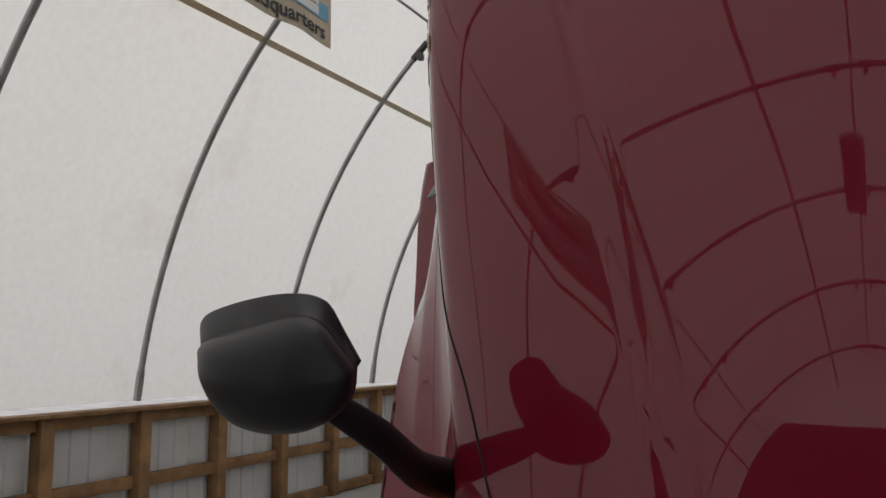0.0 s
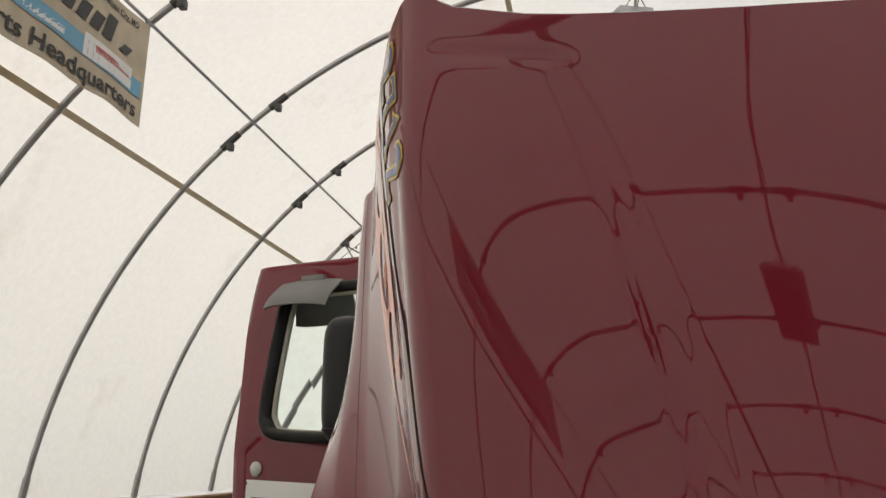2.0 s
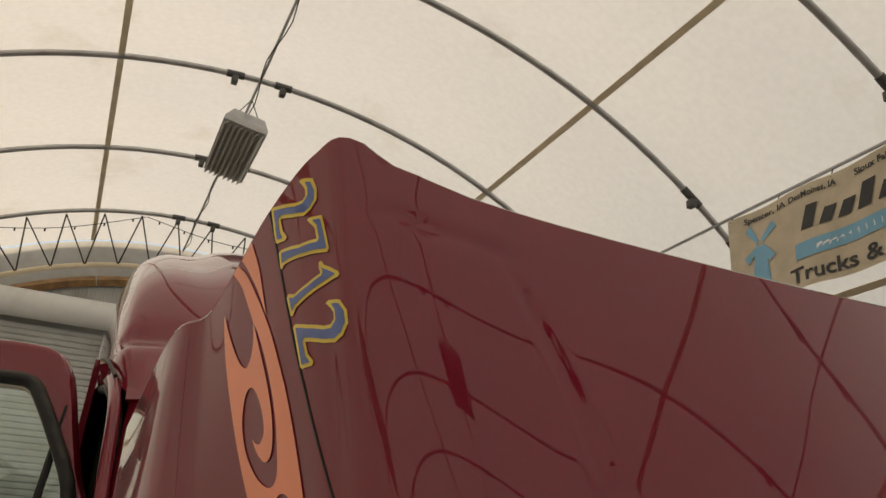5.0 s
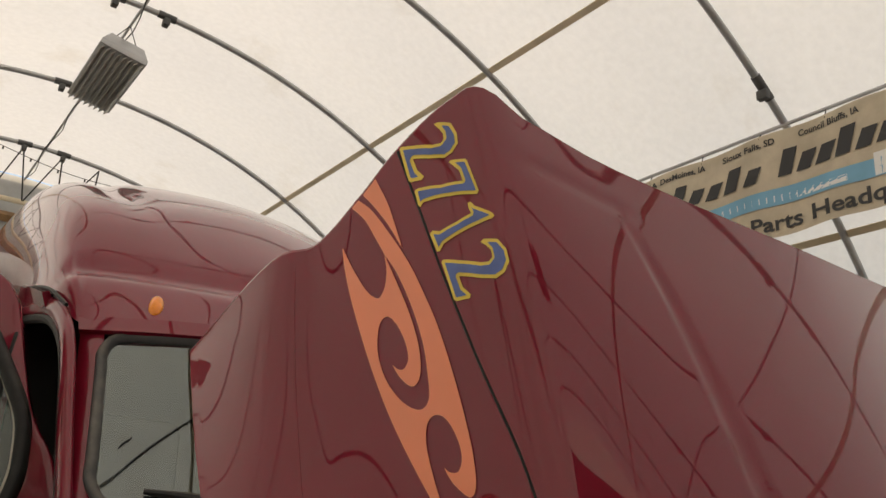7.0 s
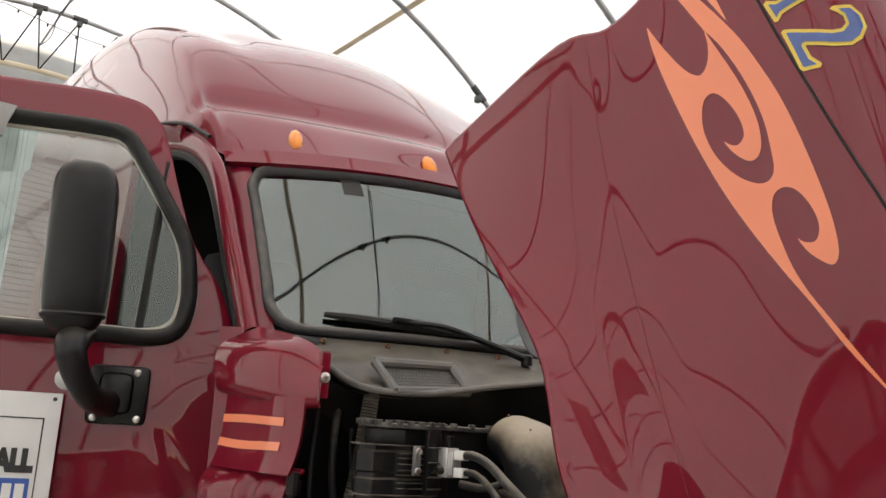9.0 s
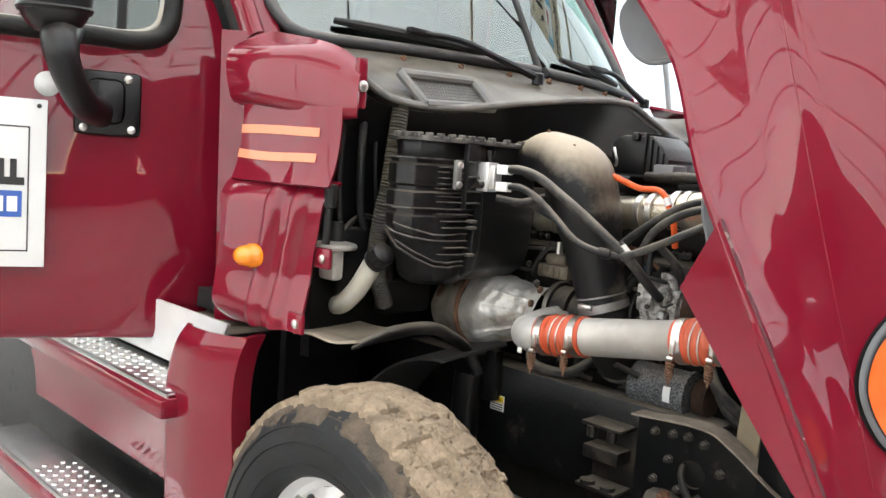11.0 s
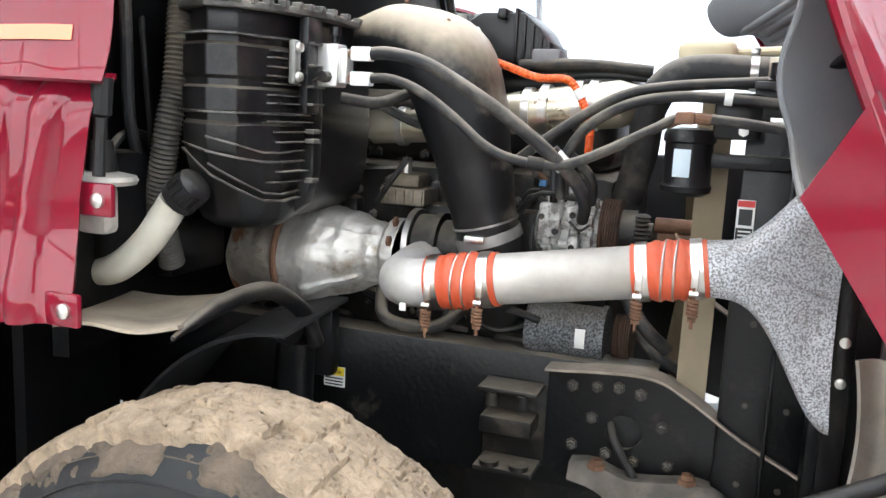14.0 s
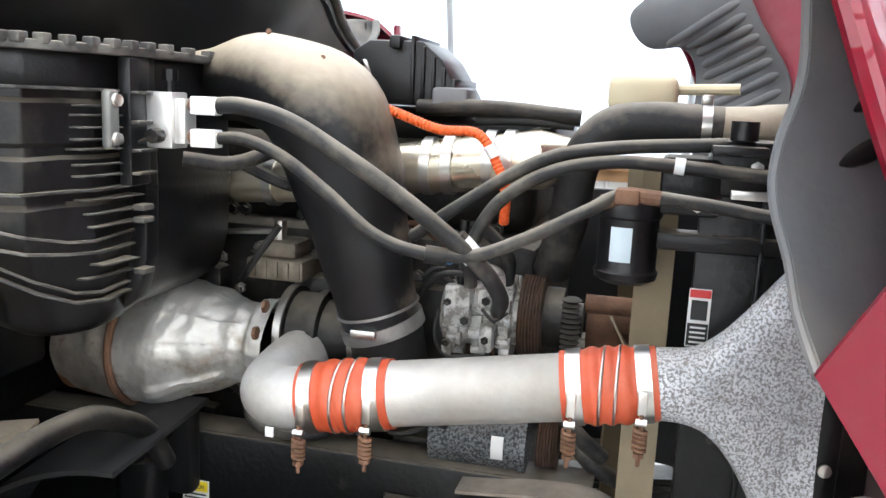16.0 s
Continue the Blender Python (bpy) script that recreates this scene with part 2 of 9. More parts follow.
def box(bm, lo, hi, bevel=0.0, m=None, seg=2):
    """Adds a box from lo to hi, bevelled, moved by m."""
    sub = bmesh.new()
    bmesh.ops.create_cube(sub, size=1)
    for v in sub.verts:
        v.co = Vector([(a + b) / 2 + c * (b - a) for a, b, c in zip(lo, hi, v.co)])
    if bevel:
        bmesh.ops.bevel(sub, geom=sub.edges[:], offset=bevel, segments=seg, affect="EDGES", profile=0.5)
    join(bm, sub, m)


def join(bm, sub, m=None, index=None):
    vs = {}
    for v in sub.verts:
        vs[v] = bm.verts.new(m @ v.co if m else v.co)
    for f in sub.faces:
        try:
            g = bm.faces.new([vs[v] for v in f.verts])
            g.material_index = f.material_index if index is None else index
        except ValueError:
            pass
    sub.free()


def smooth_path(pts, n=8):
    """Catmull-Rom through the points."""
    P = [Vector(p) for p in pts]
    P = [2 * P[0] - P[1]] + P + [2 * P[-1] - P[-2]]
    out = []
    for i in range(1, len(P) - 2):
        a, b, c, d = P[i - 1:i + 3]
        for k in range(n):
            t = k / n
            out.append(0.5 * ((2 * b) + (c - a) * t + (2 * a - 5 * b + 4 * c - d) * t * t + (3 * b - a - 3 * c + d) * t ** 3))
    out.append(P[-2])
    return out


def tube(bm, pts, r, n=12, cap=True, squash=None):
    """Sweeps a circle along points; r a number or one for each point; squash scales (side, up)."""
    P = [Vector(p) for p in pts]
    R = r if isinstance(r, (list, tuple)) else [r] * len(P)
    rings, up = [], None
    for i, p in enumerate(P):
        d = (P[min(i + 1, len(P) - 1)] - P[max(i - 1, 0)]).normalized()
        if up is None:
            up = Vector((0, 0, 1)) if abs(d.z) < 0.9 else Vector((0, 1, 0))
        s = d.cross(up).normalized()
        up = s.cross(d).normalized()
        a, b = squash if squash else (1, 1)
        rings.append([bm.verts.new(p + R[i] * (a * math.cos(2 * math.pi * k / n) * s + b * math.sin(2 * math.pi * k / n) * up)) for k in range(n)])
    for A, B in zip(rings, rings[1:]):
        for k in range(n):
            bm.faces.new((A[k], A[(k + 1) % n], B[(k + 1) % n], B[k]))
    if cap:
        bm.faces.new(rings[0])
        bm.faces.new(rings[-1])


def hose(pts, r, n=12, steps=8):
    bm = bmesh.new()
    tube(bm, smooth_path(pts, steps), r, n)
    return bm


def ribbed(pts, r, pitch=0.012, depth=0.12, n=12):
    """Corrugated hose."""
    P = smooth_path(pts, 16)
    L = [0.0]
    for a, b in zip(P, P[1:]):
        L.append(L[-1] + (b - a).length)
    total, k = L[-1], max(4, int(L[-1] / pitch)) * 2
    Q, R, j = [], [], 0
    for i in range(k + 1):
        s = total * i / k
        while j < len(L) - 2 and L[j + 1] < s:
            j += 1
        f = (s - L[j]) / max(1e-6, L[j + 1] - L[j])
        Q.append(P[j].lerp(P[j + 1], min(1, f)))
        R.append(r * (1 + (depth if i % 2 else -depth)))
    bm = bmesh.new()
    tube(bm, Q, R, n)
    return bm


def lathe(bm, profile, m, n=48, closed=False, index=None, caps=True):
    """Turns (radius, height) round the local z axis."""
    sub = bmesh.new()
    rings = [[sub.verts.new((r * math.cos(2 * math.pi * k / n), r * math.sin(2 * math.pi * k / n), h)) for k in range(n)] for r, h in profile]
    pairs = list(zip(rings, rings[1:])) + ([(rings[-1], rings[0])] if closed else [])
    for A, B in pairs:
        for k in range(n):
            sub.faces.new((A[k], A[(k + 1) % n], B[(k + 1) % n], B[k]))
    if caps and not closed:
        for R in (rings[0], rings[-1]):
            if (R[0].co - R[n // 2].co).length > 1e-4:
                sub.faces.new(R)
    bmesh.ops.remove_doubles(sub, verts=sub.verts, dist=1e-6)
    join(bm, sub, m, index)


def prism(bm, poly, d, m, bevel=0.0):
    """A flat polygon (local x, y) of thickness d along local z."""
    sub = bmesh.new()
    lo = [sub.verts.new((x, y, 0)) for x, y in poly]
    hi = [sub.verts.new((x, y, d)) for x, y in poly]
    sub.faces.new(lo[::-1])
    sub.faces.new(hi)
    for i in range(len(poly)):
        j = (i + 1) % len(poly)
        sub.faces.new((lo[i], lo[j], hi[j], hi[i]))
    if bevel:
        bmesh.ops.bevel(sub, geom=sub.edges[:], offset=bevel, segments=2, affect="EDGES", profile=0.5)
    join(bm, sub, m)


def catmull(P, t):
    """Point at t in 0..1 on a Catmull-Rom through P (vectors)."""
    n = len(P) - 1
    i = min(int(t * n), n - 1)
    f = t * n - i
    a = P[i - 1] if i else 2 * P[0] - P[1]
    b, c = P[i], P[i + 1]
    d = P[i + 2] if i + 2 <= n else 2 * P[n] - P[n - 1]
    return 0.5 * ((2 * b) + (c - a) * f + (2 * a - 5 * b + 4 * c - d) * f * f + (3 * b - a - 3 * c + d) * f ** 3)


def profile(pairs, s):
    """Smooth interpolation in a short table."""
    if s <= pairs[0][0]:
        return pairs[0][1]
    for (a, p), (b, q) in zip(pairs, pairs[1:]):
        if s <= b:
            t = (s - a) / (b - a)
            t = t * t * (3 - 2 * t)
            return p + (q - p) * t
    return pairs[-1][1]


def sheet(bm, fn, nu, nv, u0=0, u1=1, v0=0, v1=1, thick=0.0):
    """A grid of fn(u, v); with thickness it gets a back and rims."""
    G = [[fn(u0 + (u1 - u0) * i / nu, v0 + (v1 - v0) * j / nv) for j in range(nv + 1)] for i in range(nu + 1)]
    F = [[bm.verts.new(p) for p in row] for row in G]
    for i in range(nu):
        for j in range(nv):
            bm.faces.new((F[i][j], F[i + 1][j], F[i + 1][j + 1], F[i][j + 1]))
    if thick:
        B = []
        for i in range(nu + 1):
            row = []
            for j in range(nv + 1):
                du = G[min(i + 1, nu)][j] - G[max(i - 1, 0)][j]
                dv = G[i][min(j + 1, nv)] - G[i][max(j - 1, 0)]
                row.append(bm.verts.new(G[i][j] - thick * du.cross(dv).normalized()))
            B.append(row)
        for i in range(nu):
            for j in range(nv):
                bm.faces.new((B[i][j], B[i][j + 1], B[i + 1][j + 1], B[i + 1][j]))
        for i in range(nu):
            for j in (0, nv):
                bm.faces.new((F[i][j], F[i + 1][j], B[i + 1][j], B[i][j]))
        for j in range(nv):
            for i in (0, nu):
                bm.faces.new((F[i][j], F[i][j + 1], B[i][j + 1], B[i][j]))
    return F



# ---------------------------------------------------------------- the shelter
XC, ZC, RR = 0.06, 0.26, 6.90
SLEEVE = mat("grey_clamp", (0.09, 0.09, 0.088), 0.5, 0.4, 0.3, 20, dirt=(0.05, 0.05, 0.05), dscale=20, damount=0.6)
HOOP_Y = [3.86 + 2.375 * k for k in range(-7, 4)]
Y_FRONT, Y_REAR = -14.6, 12.45
FOOT_A = math.asin((1.0 - ZC) / RR)
GROUND_WALL = -0.53


def arch(r, a):
    return XC - r * math.cos(a), ZC + r * math.sin(a)


def arch_at(x, r=RR):
    return ZC + math.sqrt(r * r - (x - XC) ** 2)


def cover(u, v):
    y = Y_FRONT + (Y_REAR - Y_FRONT) * u
    a = FOOT_A + (math.pi - 2 * FOOT_A) * v
    k = ((y - 3.86) / 2.375) % 1.0
    sag = 0.035 * math.sin(math.pi * k) ** 2 * math.sin(a)
    x, z = arch(RR + 0.045 - sag, a)
    return Vector((x, y, z))


bm = bmesh.new()
sheet(bm, cover, 96, 96)
tagged(part("ceiling", bm, COVER, None, smooth=60), "white translucent fabric cover over hoops, stained", "ceiling", kind="structure")

for y in HOOP_Y:
    bm = bmesh.new()
    tube(bm, [(*[c for c in (arch(RR, FOOT_A + (math.pi - 2 * FOOT_A) * k / 72))][:1], y, arch(RR, FOOT_A + (math.pi - 2 * FOOT_A) * k / 72)[1]) for k in range(73)], 0.034, 12)
    hoop = thing("hoop", (XC, y, 1.0), "curved galvanised steel hoop tube holding the cover", "hoop", "hoops of the shelter", "structure")
    part("hoop_tube", bm, GALV, hoop)
    # sockets at the feet and sleeves beside the three rods
    for s in (-1, 1):
        bm = bmesh.new()
        a0, a1 = (FOOT_A, FOOT_A + 0.045)
        p0, p1 = arch(RR, a0), arch(RR, a1)
        tube(bm, [(XC + s * (p - XC), y, z) for p, z in (p0, p1)], 0.043, 12)
        part("foot_socket", bm, GALV, hoop)
    for xr in (-4.42, 0.06, 4.54):
        for d in (-0.28, 0.28):
            bm = bmesh.new()
            x0, x1 = xr + d - 0.1, xr + d + 0.1
            tube(bm, [(x0, y, arch_at(x0)), (x1, y, arch_at(x1))], 0.043, 12)
            box(bm, (xr + d - 0.035, y - 0.05, arch_at(xr + d) - 0.12), (xr + d + 0.035, y + 0.05, arch_at(xr + d) - 0.03), 0.012)
            part("sleeve", bm, SLEEVE, hoop)

for xr, name in ((-4.42, "tie_rod"), (0.06, "tie_rod"), (4.54, "tie_rod")):
    bm = bmesh.new()
    z = arch_at(xr) - 0.04
    tube(bm, [(xr, Y_FRONT + 0.1, z), (xr, Y_REAR, z)], 0.017, 8)
    tagged(part(name, bm, GALV, None), "long thin steel rod running along under the hoops", "rod", "rods of the shelter", "structure")
# cable wound along the ridge rod
bm = bmesh.new()
z = arch_at(0.06) - 0.07
tube(bm, [(0.06 + 0.035 * math.sin(k * 1.1), Y_FRONT + 0.2 + k * 0.3, z - 0.02 - 0.03 * math.cos(k * 0.8)) for k in range(90)], 0.007, 6)
tagged(part("power_cable", bm, BLACK_RUBBER, None), "black power cable tied along the ridge rod", "cable")
for xs in (-5.26, -1.45, 3.07, 5.4):
    bm = bmesh.new()
    z = arch_at(xs, RR + 0.03)
    t = Vector((-(z - ZC), 0, xs - XC)).normalized() * 0.034
    n = Vector((xs - XC, 0, z - ZC)).normalized() * 0.006
    c = Vector((xs, 0, z)) - n * 4
    vs = []
    for y in (Y_FRONT, Y_REAR):
        vs.append([bm.verts.new((c + a * t + b * n + Vector((0, y, 0)))) for a, b in ((-1, -1), (1, -1), (1, 1), (-1, 1))])
    for k in range(4):
        bm.faces.new((vs[0][k], vs[0][(k + 1) % 4], vs[1][(k + 1) % 4], vs[1][k]))
    tagged(part("purlin_strap", bm, STRAP, None), "tan webbing strap running along under the cover", "strap", "straps of the cover", "structure")


# floor: nearly level round the truck, falling a little towards the side walls
def ground(u, v):
    x = -60 + 120 * u
    y = -60 + 120 * v
    d = max(0.0, abs(x - 0.3) - 2.2)
    return Vector((x, y, -0.108 * min(d, 5.3)))


bm = bmesh.new()
sheet(bm, ground, 240, 8)
tagged(part("floor", bm, CONCRETE, None), "dusty grey concrete floor with stains", "floor", kind="structure")


def knee_wall(side):
    xw = XC + side * 6.78
    w = thing("wall_left" if side < 0 else "wall_right", (xw, 0, GROUND_WALL), "low wall of white steel sheets on brown lumber posts", "wall", kind="structure")
    posts = [3.86 + 2.375 * k for k in range(-7, 4)] + [2.67 + 2.375 * k for k in range(-7, 5)]
    posts.sort()
    for y in posts:
        bm = bmesh.new()
        box(bm, (xw - 0.075, y - 0.075, GROUND_WALL), (xw + 0.075, y + 0.075, 0.90), 0.006)
        part("post", bm, WOOD, w)
    for z0, z1 in ((0.78, 0.90), (0.11, 0.24), (GROUND_WALL + 0.02, GROUND_WALL + 0.16)):
        for y0, y1 in zip(posts, posts[1:]):
            bm = bmesh.new()
            c = xw + side * 0.03
            box(bm, (c - 0.04, y0 + 0.077, z0 + random.uniform(-0.01, 0.01)), (c + 0.04, y1 - 0.077, z1), 0.005)
            part("rail", bm, WOOD, w)
    for y0, y1 in zip(posts[::2], posts[2::2]):
        bm = bmesh.new()
        box(bm, (xw - 0.12, y0 + 0.002, 0.905), (xw + 0.12, y1 - 0.002, 0.945), 0.006)
        part("top_plate", bm, WOOD, w)
    x0 = xw + side * 0.10
    n = 0
    while Y_FRONT + (n + 1) * 0.92 < Y_REAR + 0.5:
        y0 = Y_FRONT + n * 0.92
        prof = []
        for k in range(4):
            b = y0 + k * 0.23
            prof += [(b, 0), (b + 0.165, 0), (b + 0.18, 0.018), (b + 0.20, 0.018), (b + 0.215, 0)]
        prof.append((y0 + 0.917, 0))
        bm = bmesh.new()
        rows = []
        for z in (GROUND_WALL, 0.93):
            rows.append([bm.verts.new((x0 - side * q, p, z)) for p, q in prof] + [bm.verts.new((x0 - side * (q - 0.006), p, z)) for p, q in reversed(prof)])
        m = len(rows[0])
        for k in range(m):
            bm.faces.new((rows[0][k], rows[0][(k + 1) % m], rows[1][(k + 1) % m], rows[1][k]))
        part("steel_sheet", bm, PANEL, w, smooth=0)
        n += 1


knee_wall(-1)
knee_wall(1)


def end_polygon(r):
    poly = [arch(r, FOOT_A + (math.pi - 2 * FOOT_A) * k / 64) for k in range(65)]
    return [(poly[0][0], GROUND_WALL)] + poly + [(poly[-1][0], GROUND_WALL)]


# front end wall: dark sheets to a level header, fabric above it
Z_HEADER = 6.0
half = [p for p in end_polygon(RR + 0.02) if p[1] < Z_HEADER - 0.05]
cut = math.sqrt((RR + 0.02) ** 2 - (Z_HEADER - ZC) ** 2)
bm = bmesh.new()
prism(bm, [p for p in half if p[0] < XC] + [(XC - cut, Z_HEADER), (XC + cut, Z_HEADER)] + [p for p in half if p[0] > XC], 0.05, Matrix.Translation((0, Y_FRONT, 0)) @ Matrix.Rotation(radians(90), 4, "X"))
tagged(part("wall_front", bm, mat("dark_sheet", (0.055, 0.05, 0.048), 0.6, 0, 0.2, 3, dirt=(0.1, 0.08, 0.06), dscale=2, damount=0.4), None, smooth=0), "dark end wall under a level header", "wall", kind="structure")
bm = bmesh.new()
bm.faces.new([bm.verts.new((x, Y_FRONT + 0.02, z)) for x, z in [(XC - cut, Z_HEADER)] + [p for p in end_polygon(RR + 0.02) if p[1] > Z_HEADER + 0.05] + [(XC + cut, Z_HEADER)]])
tagged(part("gable", bm, COVER, None, smooth=0), "white fabric gable over the end wall", "wall", kind="structure")

# rear end wall: ribbed steel below a curved wooden header, fabric above it
rear = thing("wall_rear", (XC, Y_REAR, GROUND_WALL), "ribbed grey steel end wall with wooden header", "wall", kind="structure")
bm = bmesh.new()
prism(bm, end_polygon(RR + 0.02), 0.04, Matrix.Translation((0, Y_REAR + 0.12, 0)) @ Matrix.Rotation(radians(90), 4, "X"))
part("backing", bm, SHEET_GREY, rear, smooth=0)
RE = RR - 0.75
for k in range(34):
    x0 = XC - 6.8 + k * 0.4
    if -4.25 < x0 + 0.2 < -0.6:
        z0 = 5.75
    else:
        z0 = GROUND_WALL
    top = min(arch_at(max(min(x0, XC + RE - 0.02), XC - RE + 0.02), RE), arch_at(max(min(x0 + 0.4, XC + RE - 0.02), XC - RE + 0.02), RE))
    if top < z0 + 0.1:
        continue
    bm = bmesh.new()
    box(bm, (x0, Y_REAR, z0), (x0 + 0.392, Y_REAR + 0.03, top), 0.004)
    for j in (0.06, 0.19, 0.32):
        box(bm, (x0 + j, Y_REAR - 0.02, z0), (x0 + j + 0.025, Y_REAR + 0.005, top), 0.006)
    part("steel_sheet", bm, SHEET_GREY, rear, smooth=0)
for k in range(12):
    a0 = 0.3 + (math.pi - 0.6) * k / 12
    a1 = 0.3 + (math.pi - 0.6) * (k + 1) / 12 - 0.004
    bm = bmesh.new()
    pts = [arch(RE, a0 + (a1 - a0) * j / 4) for j in range(5)]
    tube(bm, [(x, Y_REAR - 0.06, z) for x, z in pts], 0.09, 4)
    part("header_board", bm, WOOD, rear, smooth=0)
# lighter conduit hoop with a web of braces in front of the rear wall
truss = thing("end_truss", (XC, Y_REAR - 0.6, 1.0), "tan tube arch braced to the last hoop by thin steel webs", "truss", kind="structure")
bm = bmesh.new()
RT = RR - 0.55
tube(bm, [(arch(RT, 0.25 + (math.pi - 0.5) * k / 60)[0], Y_REAR - 0.35, arch(RT, 0.25 + (math.pi - 0.5) * k / 60)[1]) for k in range(61)], 0.045, 10)
part("arch_tube", bm, STRAP, truss)
for k in range(30):
    a0 = 0.35 + (math.pi - 0.7) * k / 30
    a1 = 0.35 + (math.pi - 0.7) * (k + 0.5) / 30
    a2 = 0.35 + (math.pi - 0.7) * (k + 1) / 30
    (xa, za), (xb, zb), (xc, zc) = arch(RT, a0), arch(RR - 0.05, a1), arch(RT, a2)
    bm = bmesh.new()
    tube(bm, [(xa, Y_REAR - 0.35, za), (xb, HOOP_Y[-1] + 0.02, zb)], 0.012, 6)
    tube(bm, [(xb, HOOP_Y[-1] + 0.02, zb), (xc, Y_REAR - 0.35, zc)], 0.012, 6)
    part("web", bm, DARK_METAL, truss)
# sagging string of wire between hoops
bm = bmesh.new()
for k in range(4):
    xa = -5.5 + k * 2.4
    pts = []
    for j in range(13):
        f = j / 12
        x = xa + 2.4 * f
        pts.append((x, HOOP_Y[-1] - 0.1, arch_at(x) - 0.1 - 0.22 * math.sin(math.pi * f)))
    tube(bm, pts, 0.006, 5)
    for j in range(1, 12, 2):
        box(bm, (pts[j][0] - 0.012, pts[j][1] - 0.012, pts[j][2] - 0.05), (pts[j][0] + 0.012, pts[j][1] + 0.012, pts[j][2]), 0.004)
tagged(part("wire_string", bm, DARK_METAL, None), "thin sagging wire with small clips under the hoop", "wire")

# roll-up door in the rear wall
rd = thing("roll_up_door", (-2.4, Y_REAR - 0.2, GROUND_WALL), "closed grey ribbed steel roll-up door under its drum", "door", kind="structure")
z = GROUND_WALL
while z < 5.3:
    bm = bmesh.new()
    tube(bm, [(-4.1, Y_REAR - 0.12, z + 0.05), (-0.95, Y_REAR - 0.12, z + 0.05)], 0.05, 8, squash=(0.5, 1.0))
    part("slat", bm, SHEET_GREY, rd)
    z += 0.098
bm = bmesh.new()
tube(bm, [(-4.2, Y_REAR - 0.33, 5.62), (-0.8, Y_REAR - 0.33, 5.62)], 0.23, 24)
part("drum", bm, PANEL, rd)
for x in (-4.2, -0.9):
    bm = bmesh.new()
    box(bm, (x - 0.06, Y_REAR - 0.24, GROUND_WALL), (x + 0.06, Y_REAR - 0.03, 5.45), 0.01)
    part("guide", bm, GALV, rd)
bm = bmesh.new()
box(bm, (-4.75, Y_REAR - 0.45, 4.9), (-4.4, Y_REAR - 0.12, 5.5), 0.02)
opener = part("opener_box", bm, WHITE, rd, "white opener box")
bm = bmesh.new()
box(bm, (-4.65, Y_REAR - 0.462, 5.2), (-4.5, Y_REAR - 0.452, 5.35), 0.0)
part("dark_label", bm, INK, opener)


def heater(x, y, z):
    """Flat louvred unit heater hung under the ridge rod: sloping sides, its slats facing the floor."""
    h = thing("unit_heater", (x, y, z), "grey louvred unit heater hanging face down from the ridge rod", "heater", "hanging heaters")
    m = Matrix.Translation((x, y, z)) @ Matrix.Rotation(radians(10), 4, "Y")
    w, l, d = 0.52, 1.46, 0.24
    bm = bmesh.new()
    lo = [bm.verts.new(m @ Vector((sx * w / 2, sy * l / 2, 0.0))) for sx, sy in ((-1, -1), (1, -1), (1, 1), (-1, 1))]
    mid = [bm.verts.new(m @ Vector((sx * w / 2, sy * l / 2, 0.06))) for sx, sy in ((-1, -1), (1, -1), (1, 1), (-1, 1))]
    hi = [bm.verts.new(m @ Vector((sx * w * 0.36, sy * l * 0.42, d))) for sx, sy in ((-1, -1), (1, -1), (1, 1), (-1, 1))]
    for A, B in ((lo, mid), (mid, hi)):
        for k in range(4):
            bm.faces.new((A[k], A[(k + 1) % 4], B[(k + 1) % 4], B[k]))
    bm.faces.new(lo)
    bm.faces.new(hi)
    bmesh.ops.bevel(bm, geom=bm.edges[:], offset=0.008, segments=2, affect="EDGES", profile=0.5)
    part("casing", bm, GALV, h)
    for k in range(8):
        xs = -w / 2 + 0.045 + k * (w - 0.09) / 7
        bm = bmesh.new()
        box(bm, (-0.004, -l / 2 + 0.02, -0.03), (0.004, l / 2 - 0.02, 0.03), 0.0015, m @ Matrix.Translation((xs, 0, -0.03)) @ Matrix.Rotation(radians(38), 4, "Y"))
        part("slat", bm, PIPE_ALU, h)
    for sx, sy in ((-0.15, -0.5), (0.15, -0.5), (-0.15, 0.5), (0.15, 0.5)):
        bm = bmesh.new()
        tube(bm, [m @ Vector((sx, sy, d - 0.01)), (0.06, y + sy, arch_at(0.06) - 0.04)], 0.006, 6)
        part("hanger", bm, DARK_METAL, h)


heater(0.01, 7.14, 6.62)
heater(0.01, -7.1, 6.62)


def letters(s, size, bold=0.0, shear=0.0):
    """Outline polygons of a word in the built-in font, as (vertices, faces), lower left at 0, 0."""
    cu = bpy.data.curves.new("word", "FONT")
    cu.body, cu.size, cu.offset, cu.shear = s, size, bold, shear
    cu.resolution_u = 3
    ob = bpy.data.objects.new("word", cu)
    scene.collection.objects.link(ob)
    dg = bpy.context.evaluated_depsgraph_get()
    me = ob.evaluated_get(dg).to_mesh()
    V = [v.co.copy() for v in me.vertices]
    F = [tuple(p.vertices) for p in me.polygons]
    ob.evaluated_get(dg).to_mesh_clear()
    bpy.data.objects.remove(ob)
    bpy.data.curves.remove(cu)
    return V, F


